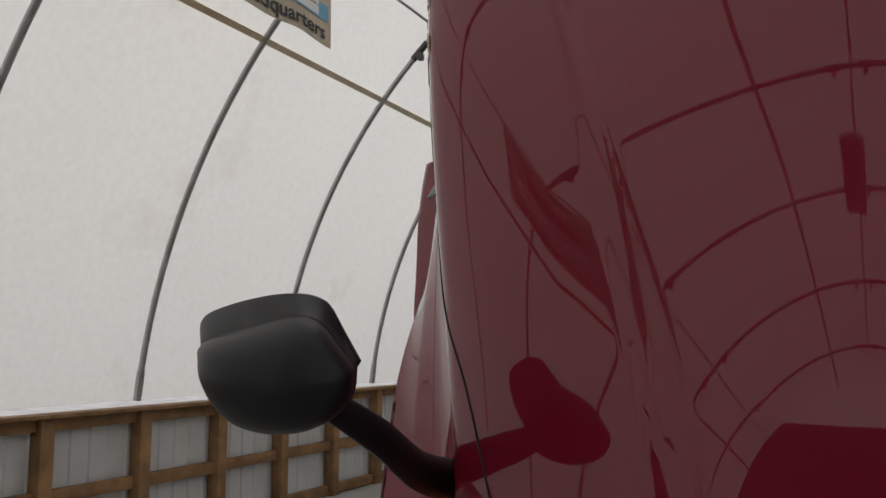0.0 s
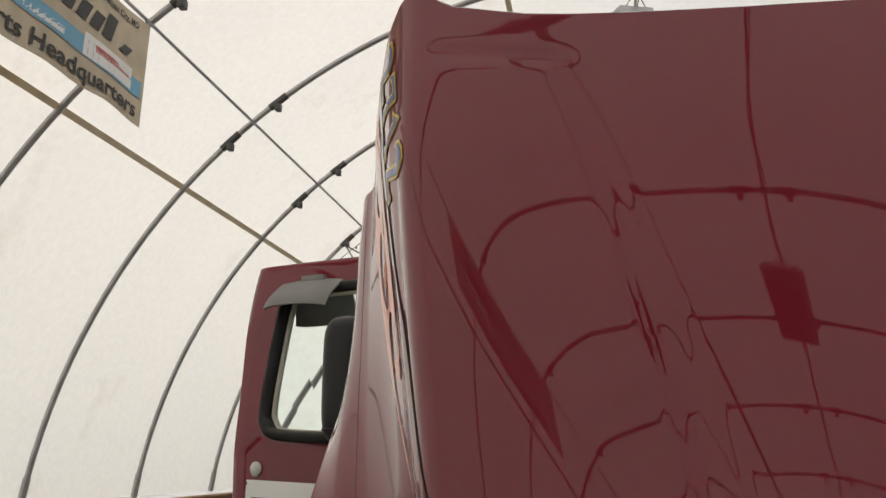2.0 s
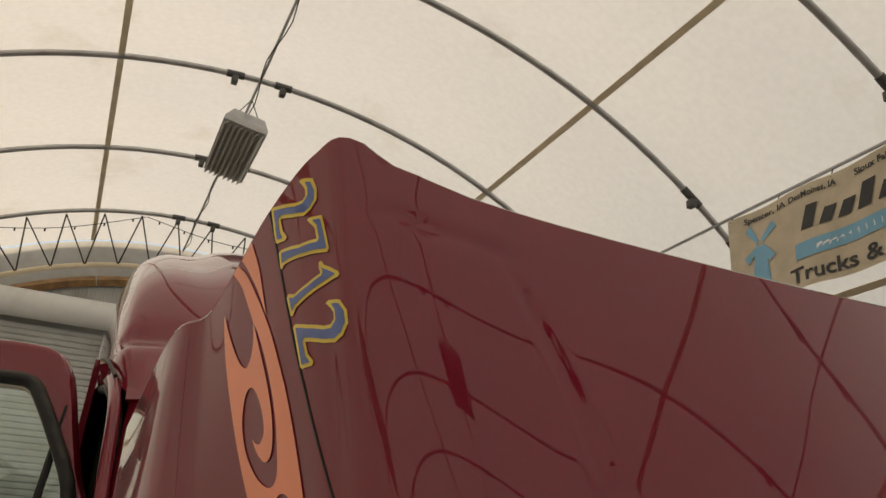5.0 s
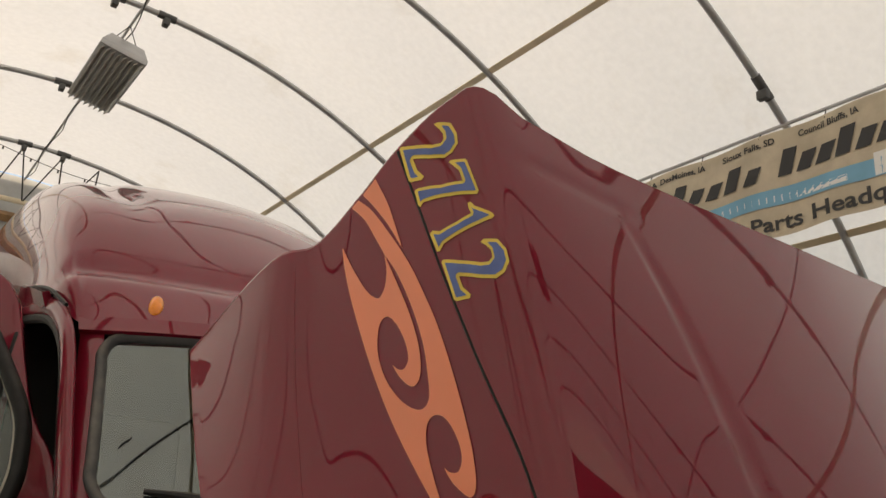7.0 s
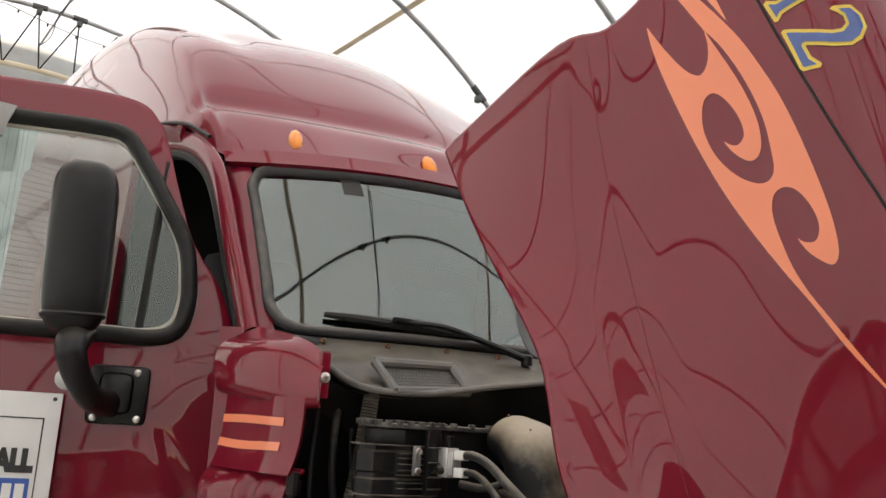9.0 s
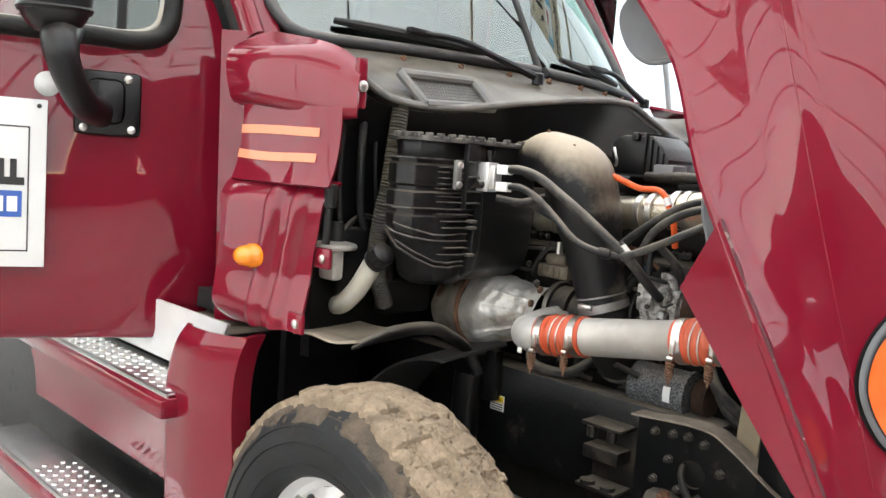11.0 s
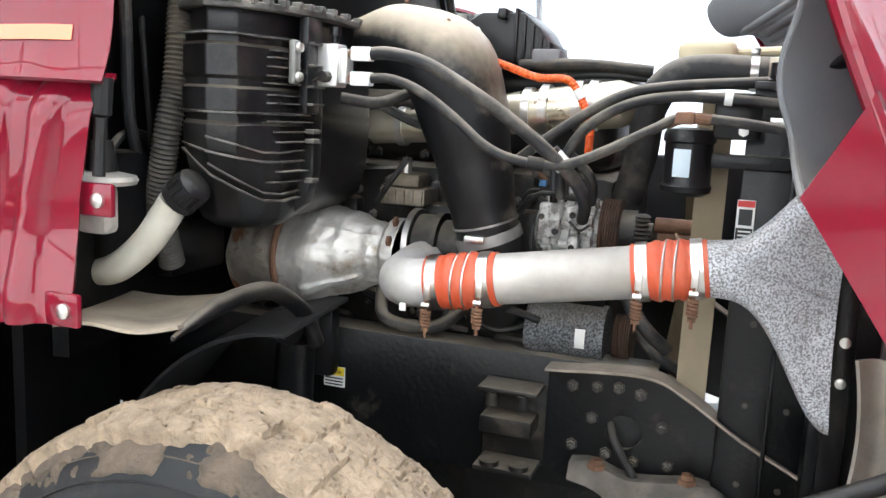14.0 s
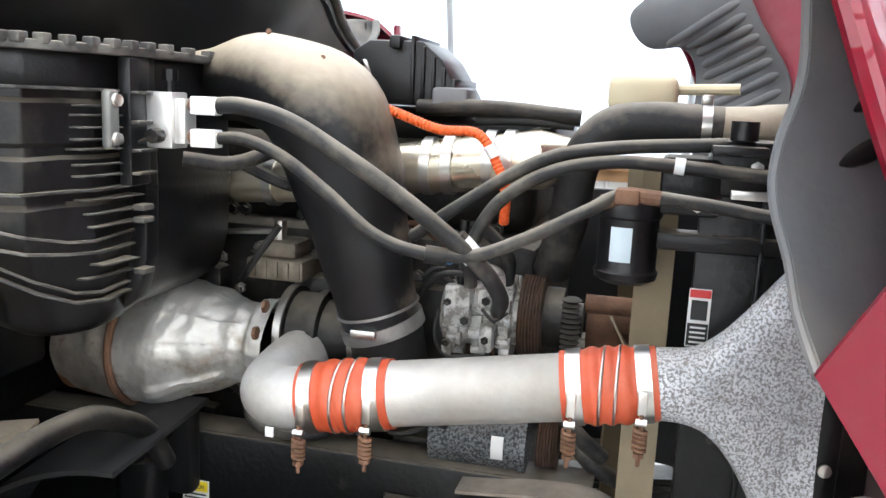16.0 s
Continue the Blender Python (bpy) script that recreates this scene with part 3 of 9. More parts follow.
def word(s, size, place, bold=0.0, shear=0.0, fit=None, cut=0.0):
    """A word as a bmesh; place(x, y) gives each point's position; fit: the width to stretch it to."""
    V, F = letters(s, size, bold, shear)
    w = max(v.x for v in V) - min(v.x for v in V)
    x0 = min(v.x for v in V)
    k = fit / w if fit else 1.0
    bm = bmesh.new()
    vs = [bm.verts.new(((v.x - x0) * k, v.y, 0)) for v in V]
    for f in F:
        try:
            bm.faces.new([vs[i] for i in f])
        except ValueError:
            pass
    if cut:
        # strips, so that the word can follow a curved panel
        for axis, span in ((0, fit or w), (1, size)):
            for i in range(1, int(span / cut) + 1):
                co, no = [0.0, 0.0, 0.0], [0.0, 0.0, 0.0]
                co[axis], no[axis] = i * cut, 1.0
                bmesh.ops.bisect_plane(bm, geom=bm.verts[:] + bm.edges[:] + bm.faces[:], plane_co=co, plane_no=no)
    for v in bm.verts:
        v.co = place(v.co.x, v.co.y)
    return bm


def letter_parts(bm, material, parent):
    """Each letter of a word, running along y, becomes a part of its own."""
    bm.verts.index_update()
    bm.faces.index_update()
    left = set(bm.faces)
    glyphs = []
    while left:
        seed = left.pop()
        island, todo = {seed}, [seed]
        while todo:
            for e in todo.pop().edges:
                for f in e.link_faces:
                    if f in left:
                        left.discard(f)
                        island.add(f)
                        todo.append(f)
        ys = [v.co.y for f in island for v in f.verts]
        glyphs.append([min(ys), max(ys), island])
    glyphs.sort(key=lambda g: g[0])
    rows = []
    for g in glyphs:
        if rows and min(g[1], rows[-1][1]) - g[0] > 0.5 * min(g[1] - g[0], rows[-1][1] - rows[-1][0]):
            rows[-1][1] = max(rows[-1][1], g[1])
            rows[-1][2] |= g[2]
        else:
            rows.append(g)
    for lo, hi, faces in rows:
        sub = bmesh.new()
        at = {}
        for f in sorted(faces, key=lambda f: f.index):
            for v in f.verts:
                if v.index not in at:
                    at[v.index] = sub.verts.new(v.co)
            sub.faces.new([at[v.index] for v in f.verts])
        part("letter", sub, material, parent)
    bm.free()


def banner(x, y_left, y_right, z0, z1, face):
    """Advertising banner along the building; it reads from y_left to y_right; face: +1 looks to +x."""
    L = abs(y_right - y_left)
    H = z1 - z0
    dy = (y_right - y_left) / L
    b = thing("banner", (x, (y_left + y_right) / 2, z1), "faded tan vinyl banner with a blue stripe and black lettering", "banner", "banners on the rods")

    def at(s, t, out=0.0):
        q = s / L
        hang = 0.012 * math.sin(q * 31) * (1 - t / H) - 0.03 * math.sin(q * math.pi * 4) ** 2 * (t / H)
        return Vector((x + face * (0.03 * math.sin(q * 9) * (1 - t / H) + out), y_left + dy * s, z0 + t + hang))

    bm = bmesh.new()
    sheet(bm, lambda u, v: at(u * L, v * H, 0.0), 60, 10, thick=0.003)
    part("vinyl", bm, BANNER, b, smooth=60)

    def strip(name, s0, s1, t0, t1, material, slope=0.0, wave=0.0, lab=""):
        bm = bmesh.new()
        sheet(bm, lambda u, v: at(s0 + (s1 - s0) * u, t0 + (t1 - t0) * v + slope * (u - 0.5) + wave * math.sin(u * 5), 0.008), 40, 2)
        part(name, bm, material, b, lab)

    strip("blue_stripe", 0.22 * L, 0.985 * L, 0.27 * H, 0.43 * H, BANNER_BLUE, wave=0.02)
    for s, s0, t0, size, fit in (("Trucks & Parts Headquarters", 0.2, 0.06, 0.19, 0.77),):
        bm = word(s, size * H / 0.95, lambda p, q, a=s0, c=t0: at(a * L + p, c * H + q, 0.009), 0.004, 0.0, fit * L)
        letter_parts(bm, INK, b)
    for s, s0 in (("Spencer, IA", 0.06), ("DesMoines, IA", 0.21), ("Sioux Falls, SD", 0.40), ("Council Bluffs, IA", 0.60), ("Kansas City, MO", 0.81)):
        bm = word(s, 0.085, lambda p, q, a=s0: at(a * L + p, 0.88 * H + q, 0.009), 0.002, 0.0, 0.14 * L)
        letter_parts(bm, INK, b)
    # bars in place of the firm's script and address
    for s0, s1, t0, t1 in ((0.24, 0.5, 0.55, 0.78), (0.54, 0.86, 0.55, 0.80), (0.88, 0.95, 0.55, 0.64)):
        n = int((s1 - s0) / 0.045)
        for k in range(max(1, n)):
            a = s0 + k * (s1 - s0) / max(1, n)
            up = t1 if k % 3 == 0 else t1 - 0.08
            bm = bmesh.new()
            sheet(bm, lambda u, v, a=a, up=up: at((a + 0.034 * u + 0.02 * v) * L, (t0 + (up - t0) * v) * H, 0.009), 2, 4)
            part("script_bar", bm, INK, b)
    strip("address_bar", 0.28 * L, 0.70 * L, 0.32 * H, 0.38 * H, WHITE, wave=0.015)
    strip("logo_field", 0.76 * L, 0.94 * L, 0.27 * H, 0.47 * H, WHITE)
    strip("logo_bar", 0.80 * L, 0.93 * L, 0.36 * H, 0.42 * H, mat("logo_red", (0.4, 0.05, 0.04), 0.6), lab="red bar")
    # windmill emblem
    bm = bmesh.new()
    c, t = 0.11 * L, 0.5 * H
    for k in range(4):
        a = radians(35 + 90 * k)
        for w0, w1, r0, r1 in ((-0.01, 0.03, 0.03, 0.24),):
            P = [(r0, w0), (r1, w0 - 0.02), (r1, w1 + 0.03), (r0, w1)]
            bm.faces.new([bm.verts.new(at(c + r * math.cos(a) - w * math.sin(a), t + 0.12 + r * math.sin(a) + w * math.cos(a), 0.008)) for r, w in P])
    bm.faces.new([bm.verts.new(at(c + p, t + q, 0.0085)) for p, q in ((-0.12, -0.3), (0.12, -0.3), (0.06, 0.1), (-0.06, 0.1))])
    bm.faces.new([bm.verts.new(at(c + p, t + q, 0.0085)) for p, q in ((-0.2, -0.36), (0.2, -0.36), (0.18, -0.31), (-0.18, -0.31))])
    part("emblem", bm, BANNER_BLUE, b, "blue windmill emblem")
    for k in range(7):
        s = L * (0.01 + 0.98 * k / 6)
        p = at(s, H)
        bm = bmesh.new()
        zr = arch_at(-4.42) - 0.04 if x < 0 else arch_at(4.54) - 0.04
        xr = -4.42 if x < 0 else 4.54
        tube(bm, [p - Vector((0, 0, 0.03)), (xr, p.y, zr)], 0.005, 6)
        part("tie", bm, BLACK_RUBBER, b)


banner(-4.38, 0.0, 3.78, 4.43, 5.40, 1)
banner(-4.38, -8.2, -4.4, 4.43, 5.40, 1)
banner(4.50, 3.62, -0.2, 4.45, 5.42, -1)


# ---------------------------------------------------------------- the truck
truck = thing("truck", (0, 0, 0), "maroon road truck, hood tilted open, cab door open", "truck")

# hood, tilted forward on its front hinge: lines from its rear edge (now on top) down to the nose
HOOD = [
    [(-0.992, -0.325, 2.153), (-0.998, -0.462, 1.95), (-1.006, -0.672, 1.69), (-1.022, -0.754, 1.495), (-0.972, -0.942, 1.09), (-0.90, -1.05, 0.80)],
    [(-0.957, -0.615, 2.300), (-0.955, -0.640, 2.00), (-0.958, -0.750, 1.66), (-0.980, -0.838, 1.44), (-0.890, -0.965, 1.05), (-0.82, -1.02, 0.81)],
    [(-0.905, -0.715, 2.328), (-0.890, -0.752, 2.03), (-0.862, -0.820, 1.70), (-0.808, -0.885, 1.38), (-0.745, -0.97, 1.02), (-0.70, -1.05, 0.82)],
    [(-0.876, -0.822, 2.408), (-0.832, -0.870, 2.12), (-0.782, -0.945, 1.80), (-0.705, -1.005, 1.44), (-0.645, -1.06, 1.05), (-0.61, -1.13, 0.83)],
    [(-0.846, -0.908, 2.498), (-0.808, -0.990, 2.22), (-0.752, -1.045, 1.90), (-0.680, -1.100, 1.54), (-0.610, -1.16, 1.10), (-0.565, -1.23, 0.84)],
    [(-0.800, -1.002, 2.580), (-0.770, -1.080, 2.25), (-0.720, -1.135, 1.92), (-0.652, -1.190, 1.54), (-0.590, -1.250, 1.11), (-0.545, -1.30, 0.85)],
    [(-0.733, -1.048, 2.608), (-0.712, -1.147, 2.26), (-0.658, -1.215, 1.92), (-0.598, -1.275, 1.54), (-0.560, -1.335, 1.12), (-0.52, -1.38, 0.86)],
    [(-0.500, -1.102, 2.517), (-0.480, -1.203, 2.22), (-0.440, -1.285, 1.89), (-0.385, -1.370, 1.52), (-0.350, -1.445, 1.11), (-0.33, -1.49, 0.87)],
    [(0.10, -1.166, 2.470), (0.10, -1.262, 2.19), (0.10, -1.360, 1.87), (0.10, -1.455, 1.50), (0.10, -1.525, 1.11), (0.10, -1.57, 0.87)],
]
MID = 0.10
_right = [[Vector(p) for p in line] for line in HOOD]
for _ in range(3):
    # fair the panel between its edges, most of all the flank
    _old = [[p.copy() for p in line] for line in _right]
    for i in range(1, 9):
        if _ and i > 3:
            continue
        for j in range(1, 5):
            a, b = _old[i][j - 1], _old[i][j + 1]
            s, q = _old[i - 1][j], (_old[i + 1][j] if i < 8 else Vector((2 * MID - _old[7][j].x, _old[7][j].y, _old[7][j].z)))
            w = 0.05 if i in (4, 5, 6) else 0.2
            _right[i][j] = _old[i][j] * (0.64 - w) + (a + b) * 0.18 + (s + q) * w * 0.5
            if i == 8:
                _right[i][j].x = MID
HOOD_LINES = _right + [[Vector((2 * MID - p.x, p.y, p.z)) for p in line] for line in _right[-2::-1]]


def hood_at(u, v, out=0.0):
    """u from the rear edge (0) to the nose (1); v across: 0 the right arch edge, 0.5 the middle, 1 the left."""
    P = [catmull(line, u) for line in HOOD_LINES]
    # the arch edge runs straight to a sharp corner
    for i, line in ((0, HOOD_LINES[0]), (16, HOOD_LINES[16])):
        j = min(int(u * 5), 4)
        P[i] = P[i].lerp(line[j].lerp(line[j + 1], u * 5 - j), 0.5 if u > 0.4 else 0.0)
    p = catmull(P, v)
    # body creases along the flank
    f = 0.5 - abs(v - 0.5)
    bow = 0.0045 * max(0.0, 1 - abs(f - 0.066) / 0.06)
    if bow:
        p += Vector((-0.7 if v < 0.5 else 0.7, -0.7, 0)) * bow * max(0.0, min(1.0, (u - 0.01) / 0.06))
    # the rear edge falls off sharply from its corner towards the middle
    q = (f - 0.396) / 0.016
    p.z -= 0.016 * math.exp(-q * q) * math.exp(-u / 0.05)
    # pressed channel down each side of the middle, met above by a curved crease
    w = abs(f - 0.4345 - 0.046 * u) / (0.0014 + 0.0036 * u)
    if w < 1.5:
        p.y += 0.0042 * max(0.0, min(1.0, (1.5 - w) / 0.9)) * max(0.0, min(1.0, (u - 0.07) / 0.1)) * max(0.0, min(1.0, (0.85 - u) / 0.1))
    if 0.37 < f < 0.445 and u < 0.15:
        w = (u - 0.068 - 6.5 * min(0.0, f - 0.4333) ** 2) / 0.011
        p.y += 0.0035 * math.exp(-w * w) * min(1.0, (f - 0.37) / 0.03, (0.445 - f) / 0.008)
    if out:
        e = 0.004
        a = catmull([catmull(line, min(u + e, 1)) for line in HOOD_LINES], v) - catmull([catmull(line, max(u - e, 0)) for line in HOOD_LINES], v)
        b = catmull(P, min(v + e, 1)) - catmull(P, max(v - e, 0))
        n = a.cross(b).normalized()
        if n.y > 0:
            n = -n
        p = p + n * out
    return p


def hood_v(v):
    """Sets the mesh lines closer beside the pressed channels."""
    f = 0.5 - abs(v - 0.5)
    g = profile([(0.0, 0.0), (0.36, 0.428), (0.475, 0.478), (0.5, 0.5)], f)
    return g if v < 0.5 else 1 - g


bm = bmesh.new()
sheet(bm, lambda u, v: hood_at(u, hood_v(v)), 120, 460)
bmesh.ops.recalc_face_normals(bm, faces=bm.faces)
hood = part("hood", bm, PAINT, truck, "glossy maroon hood with blue number and orange flames", smooth=75)
# rolled lip along the rear edge and the wheel arches
for v0, v1, u0, u1 in ((0, 1, 0, 0), (0, 0, 0, 1), (1, 1, 0, 1)):
    bm = bmesh.new()
    N = 90
    tube(bm, [hood_at(u0 + (u1 - u0) * k / N, v0 + (v1 - v0) * k / N, -0.009) for k in range(N + 1)], 0.0095, 8)
    part("hood_lip", bm, PAINT, hood)


SEAM = (0.2476, 0.257, 0.268, 0.2885, 0.3185, 0.342, 0.380, 0.400, 0.414, 0.424, 0.43)


def seam_v(u):
    return catmull([Vector((v, 0, 0)) for v in SEAM], u).x


# panel seam that parts the side from the top
bm = bmesh.new()
tube(bm, [hood_at(0.002 + 0.95 * k / 60, seam_v(0.002 + 0.95 * k / 60), 0.0004) for k in range(61)], 0.0024, 6)
part("panel_seam", bm, BLACK_RUBBER, hood)
bm = bmesh.new()
tube(bm, [hood_at(0.02 + 0.9 * k / 60, 0.095 + 0.01 * math.sin(3 * k / 60), -0.0004) for k in range(61)], 0.0012, 6)
part("panel_seam", bm, PAINT_DARK, hood)


def vec_line(pts):
    return [Vector(p) for p in pts]


def march(f, nu, nv, place):
    """Mesh of the region f(u, v) > 0 in the unit square, with smooth outlines."""
    bm = bmesh.new()
    val = [[f(i / nu, j / nv) for j in range(nv + 1)] for i in range(nu + 1)]
    cache = {}

    def corner(i, j):
        if (i, j) not in cache:
            cache[i, j] = bm.verts.new(place(i / nu, j / nv))
        return cache[i, j]

    def cut(a, b):
        k = (a, b) if a < b else (b, a)
        if k not in cache:
            (i, j), (p, q) = k
            t = val[i][j] / (val[i][j] - val[p][q])
            cache[k] = bm.verts.new(place((i + t * (p - i)) / nu, (j + t * (q - j)) / nv))
        return cache[k]

    for i in range(nu):
        for j in range(nv):
            ring = [(i, j), (i + 1, j), (i + 1, j + 1), (i, j + 1)]
            vs = []
            for a, b in zip(ring, ring[1:] + ring[:1]):
                if val[a[0]][a[1]] > 0:
                    vs.append(corner(*a))
                if (val[a[0]][a[1]] > 0) != (val[b[0]][b[1]] > 0):
                    vs.append(cut(a, b))
            if len(vs) > 2:
                bm.faces.new(vs)
    return bm


def outline(pts, n=6):
    """Closed smooth curve through (u, v) points; a point given twice is a sharp tip."""
    P = [np.array(p) for p in pts]
    out = []
    for i in range(len(P)):
        a, b, c, d = P[i - 1], P[i], P[(i + 1) % len(P)], P[(i + 2) % len(P)]
        if abs(b - c).sum() < 1e-9:
            continue
        for k in range(n):
            t = k / n
            out.append(0.5 * (2 * b + (c - a) * t + (2 * a - 5 * b + 4 * c - d) * t * t + (3 * b - a - 3 * c + d) * t ** 3))
    return np.array(out)


def inside(X, Y, poly):
    """Signed distance to a polygon, positive inside."""
    dist = np.full(X.shape, 9.0)
    odd = np.zeros(X.shape, bool)
    for (ax, ay), (bx, by) in zip(poly, np.roll(poly, -1, 0)):
        dx, dy = bx - ax, by - ay
        t = np.clip(((X - ax) * dx + (Y - ay) * dy) / (dx * dx + dy * dy + 1e-12), 0, 1)
        dist = np.minimum(dist, np.hypot(X - ax - t * dx, Y - ay - t * dy))
        cross = ((ay > Y) != (by > Y)) & (X < (bx - ax) * (Y - ay) / (by - ay + 1e-12) + ax)
        odd ^= cross
    return np.where(odd, dist, -dist)


# decal outlines in the hood's own (u, v); a point given twice is a sharp tip
FLAME = [(0.002, 0.1779), (0.002, 0.1779), (0.0359, 0.1924), (0.0733, 0.2021), (0.1034, 0.2091), (0.1034, 0.2091), (0.1242, 0.2095), (0.1418, 0.2054), (0.1481, 0.1988), (0.144, 0.1933), (0.125, 0.1845), (0.085, 0.1727), (0.0362, 0.1609), (0.0362, 0.1609), (0.0719, 0.1619), (0.1213, 0.1665), (0.216, 0.1789), (0.2892, 0.1915), (0.3726, 0.2101), (0.4335, 0.2266), (0.5034, 0.2494), (0.5579, 0.2843), (0.5579, 0.2843), (0.5045, 0.2545), (0.4471, 0.2337), (0.4046, 0.2237), (0.3668, 0.2199), (0.3423, 0.2195), (0.3284, 0.2231), (0.3273, 0.2302), (0.3373, 0.2391), (0.3545, 0.246), (0.3741, 0.2502), (0.388, 0.2497), (0.3952, 0.2442), (0.3893, 0.2363), (0.378, 0.2309), (0.378, 0.2309), (0.4003, 0.2371), (0.419, 0.2474), (0.423, 0.2547), (0.4129, 0.2607), (0.3864, 0.263), (0.3514, 0.2615), (0.303, 0.2574), (0.2488, 0.2512), (0.1995, 0.2431), (0.1505, 0.2342), (0.0899, 0.2196), (0.0363, 0.2036), (0.002, 0.1878), (0.002, 0.1878)]
CURL = [(0.1034, 0.2091), (0.1034, 0.2091), (0.1441, 0.2193), (0.1972, 0.2281), (0.2496, 0.2329), (0.2883, 0.2317), (0.3076, 0.229), (0.3096, 0.2216), (0.297, 0.2121), (0.2721, 0.2009), (0.2392, 0.1912), (0.2075, 0.1875), (0.1856, 0.1902), (0.1758, 0.1959), (0.1813, 0.204), (0.2024, 0.2113), (0.2281, 0.216), (0.2475, 0.2161), (0.2513, 0.2104), (0.244, 0.2045), (0.23, 0.199), (0.23, 0.199), (0.2542, 0.2051), (0.2748, 0.2135), (0.2807, 0.2208), (0.2718, 0.2265), (0.2437, 0.2284), (0.1994, 0.2245), (0.144, 0.2161)]
DART = [(0.002, 0.2142), (0.002, 0.2142), (0.0485, 0.2236), (0.0911, 0.2279), (0.1287, 0.2308), (0.1287, 0.2308), (0.077, 0.2195), (0.0299, 0.2051), (0.002, 0.1941), (0.002, 0.1941)]
NU, NV = 300, 150
_k = np.array([1.98, 2.15])
_x, _y = np.meshgrid(np.linspace(0, 0.57, NU + 1) * 1.98, np.linspace(0.155, 0.30, NV + 1) * 2.15, indexing="ij")
_grid = np.maximum(np.minimum(inside(_x, _y, outline(FLAME) * _k), -inside(_x, _y, outline(CURL) * _k)), inside(_x, _y, outline(DART) * _k))
for side in (0, 1):
    bm = march(lambda a, b: float(_grid[round(a * NU)][round(b * NV)]), NU, NV, lambda a, b: hood_at(0.57 * a, (0.155 + 0.145 * b) if not side else 1 - (0.155 + 0.145 * b), 0.0022))
    part("flame_decal", bm, ORANGE, hood, "orange flame decal")

# the unit number 2712, blue with a yellow edge, along the panel seam
TWO_UPPER = [(0.0139, 0.2911), (0.0159, 0.2956), (0.0283, 0.3097), (0.0442, 0.3147), (0.058, 0.3138), (0.0653, 0.3047), (0.0656, 0.2953), (0.0519, 0.2799), (0.0327, 0.2628), (0.0527, 0.2649), (0.0677, 0.2703), (0.0694, 0.267), (0.0595, 0.2554), (0.0545, 0.2528), (0.002, 0.251), (0.002, 0.2533), (0.0387, 0.2862), (0.0445, 0.2948), (0.0422, 0.2988), (0.0348, 0.2989), (0.0266, 0.2963)]
SEVEN = [(0.0743, 0.2992), (0.0735, 0.3015), (0.0815, 0.3196), (0.0847, 0.3214), (0.1263, 0.3307), (0.129, 0.3269), (0.1149, 0.2926), (0.0988, 0.2633), (0.1014, 0.2591), (0.096, 0.2574), (0.075, 0.257), (0.0749, 0.26), (0.0955, 0.2869), (0.1057, 0.3112), (0.0916, 0.3092), (0.0834, 0.3045)]
ONE = [(0.1337, 0.3121), (0.1338, 0.3159), (0.1409, 0.3206), (0.1568, 0.3445), (0.1606, 0.3467), (0.1626, 0.3426), (0.1622, 0.3149), (0.166, 0.2759), (0.1714, 0.2702), (0.1698, 0.267), (0.1434, 0.2631), (0.1415, 0.2665), (0.1489, 0.2748), (0.1492, 0.2949), (0.1469, 0.3141), (0.1403, 0.312)]
TWO_LOWER = [(0.1825, 0.319), (0.1807, 0.3237), (0.1866, 0.3444), (0.1982, 0.3526), (0.2119, 0.3531), (0.2227, 0.3446), (0.2263, 0.3314), (0.2204, 0.3108), (0.2101, 0.2862), (0.2242, 0.2886), (0.2343, 0.2962), (0.2382, 0.2938), (0.2358, 0.2778), (0.2324, 0.2749), (0.1844, 0.2693), (0.1831, 0.2718), (0.1939, 0.2909), (0.2042, 0.3148), (0.2062, 0.3255), (0.2028, 0.332), (0.1954, 0.3317), (0.1891, 0.3264)]
_x, _y = np.meshgrid(np.linspace(0, 0.25, 201) * 1.98, np.linspace(0.245, 0.36, 161) * 2.15, indexing="ij")
for glyph in (TWO_UPPER, SEVEN, ONE, TWO_LOWER):
    _d = inside(_x, _y, np.array(glyph) * _k)
    for name, inset, material, out, lab in (("digit_edge", 0.0, YELLOW, 0.0022, "yellow edge of a digit"), ("digit", 0.0075, BLUE, 0.0034, "blue digit")):
        bm = march(lambda a, b: float(_d[round(a * 200)][round(b * 160)]) - inset, 200, 160, lambda a, b: hood_at(0.25 * a, 0.245 + 0.115 * b, out))
        part(name, bm, material, hood, lab)

# raw underside of the hood
bm = bmesh.new()
sheet(bm, lambda u, v: hood_at(0.01 + 0.98 * u, 0.03 + 0.94 * v, -0.02), 40, 90)
part("hood_inside", bm, mat("raw_maroon", (0.27, 0.04, 0.06), 0.65, 0, 0.15, 9, bump=0.08, bscale=60, dirt=(0.30, 0.16, 0.13), dscale=4, damount=0.4), hood, "matt maroon underside of the hood", smooth=75)

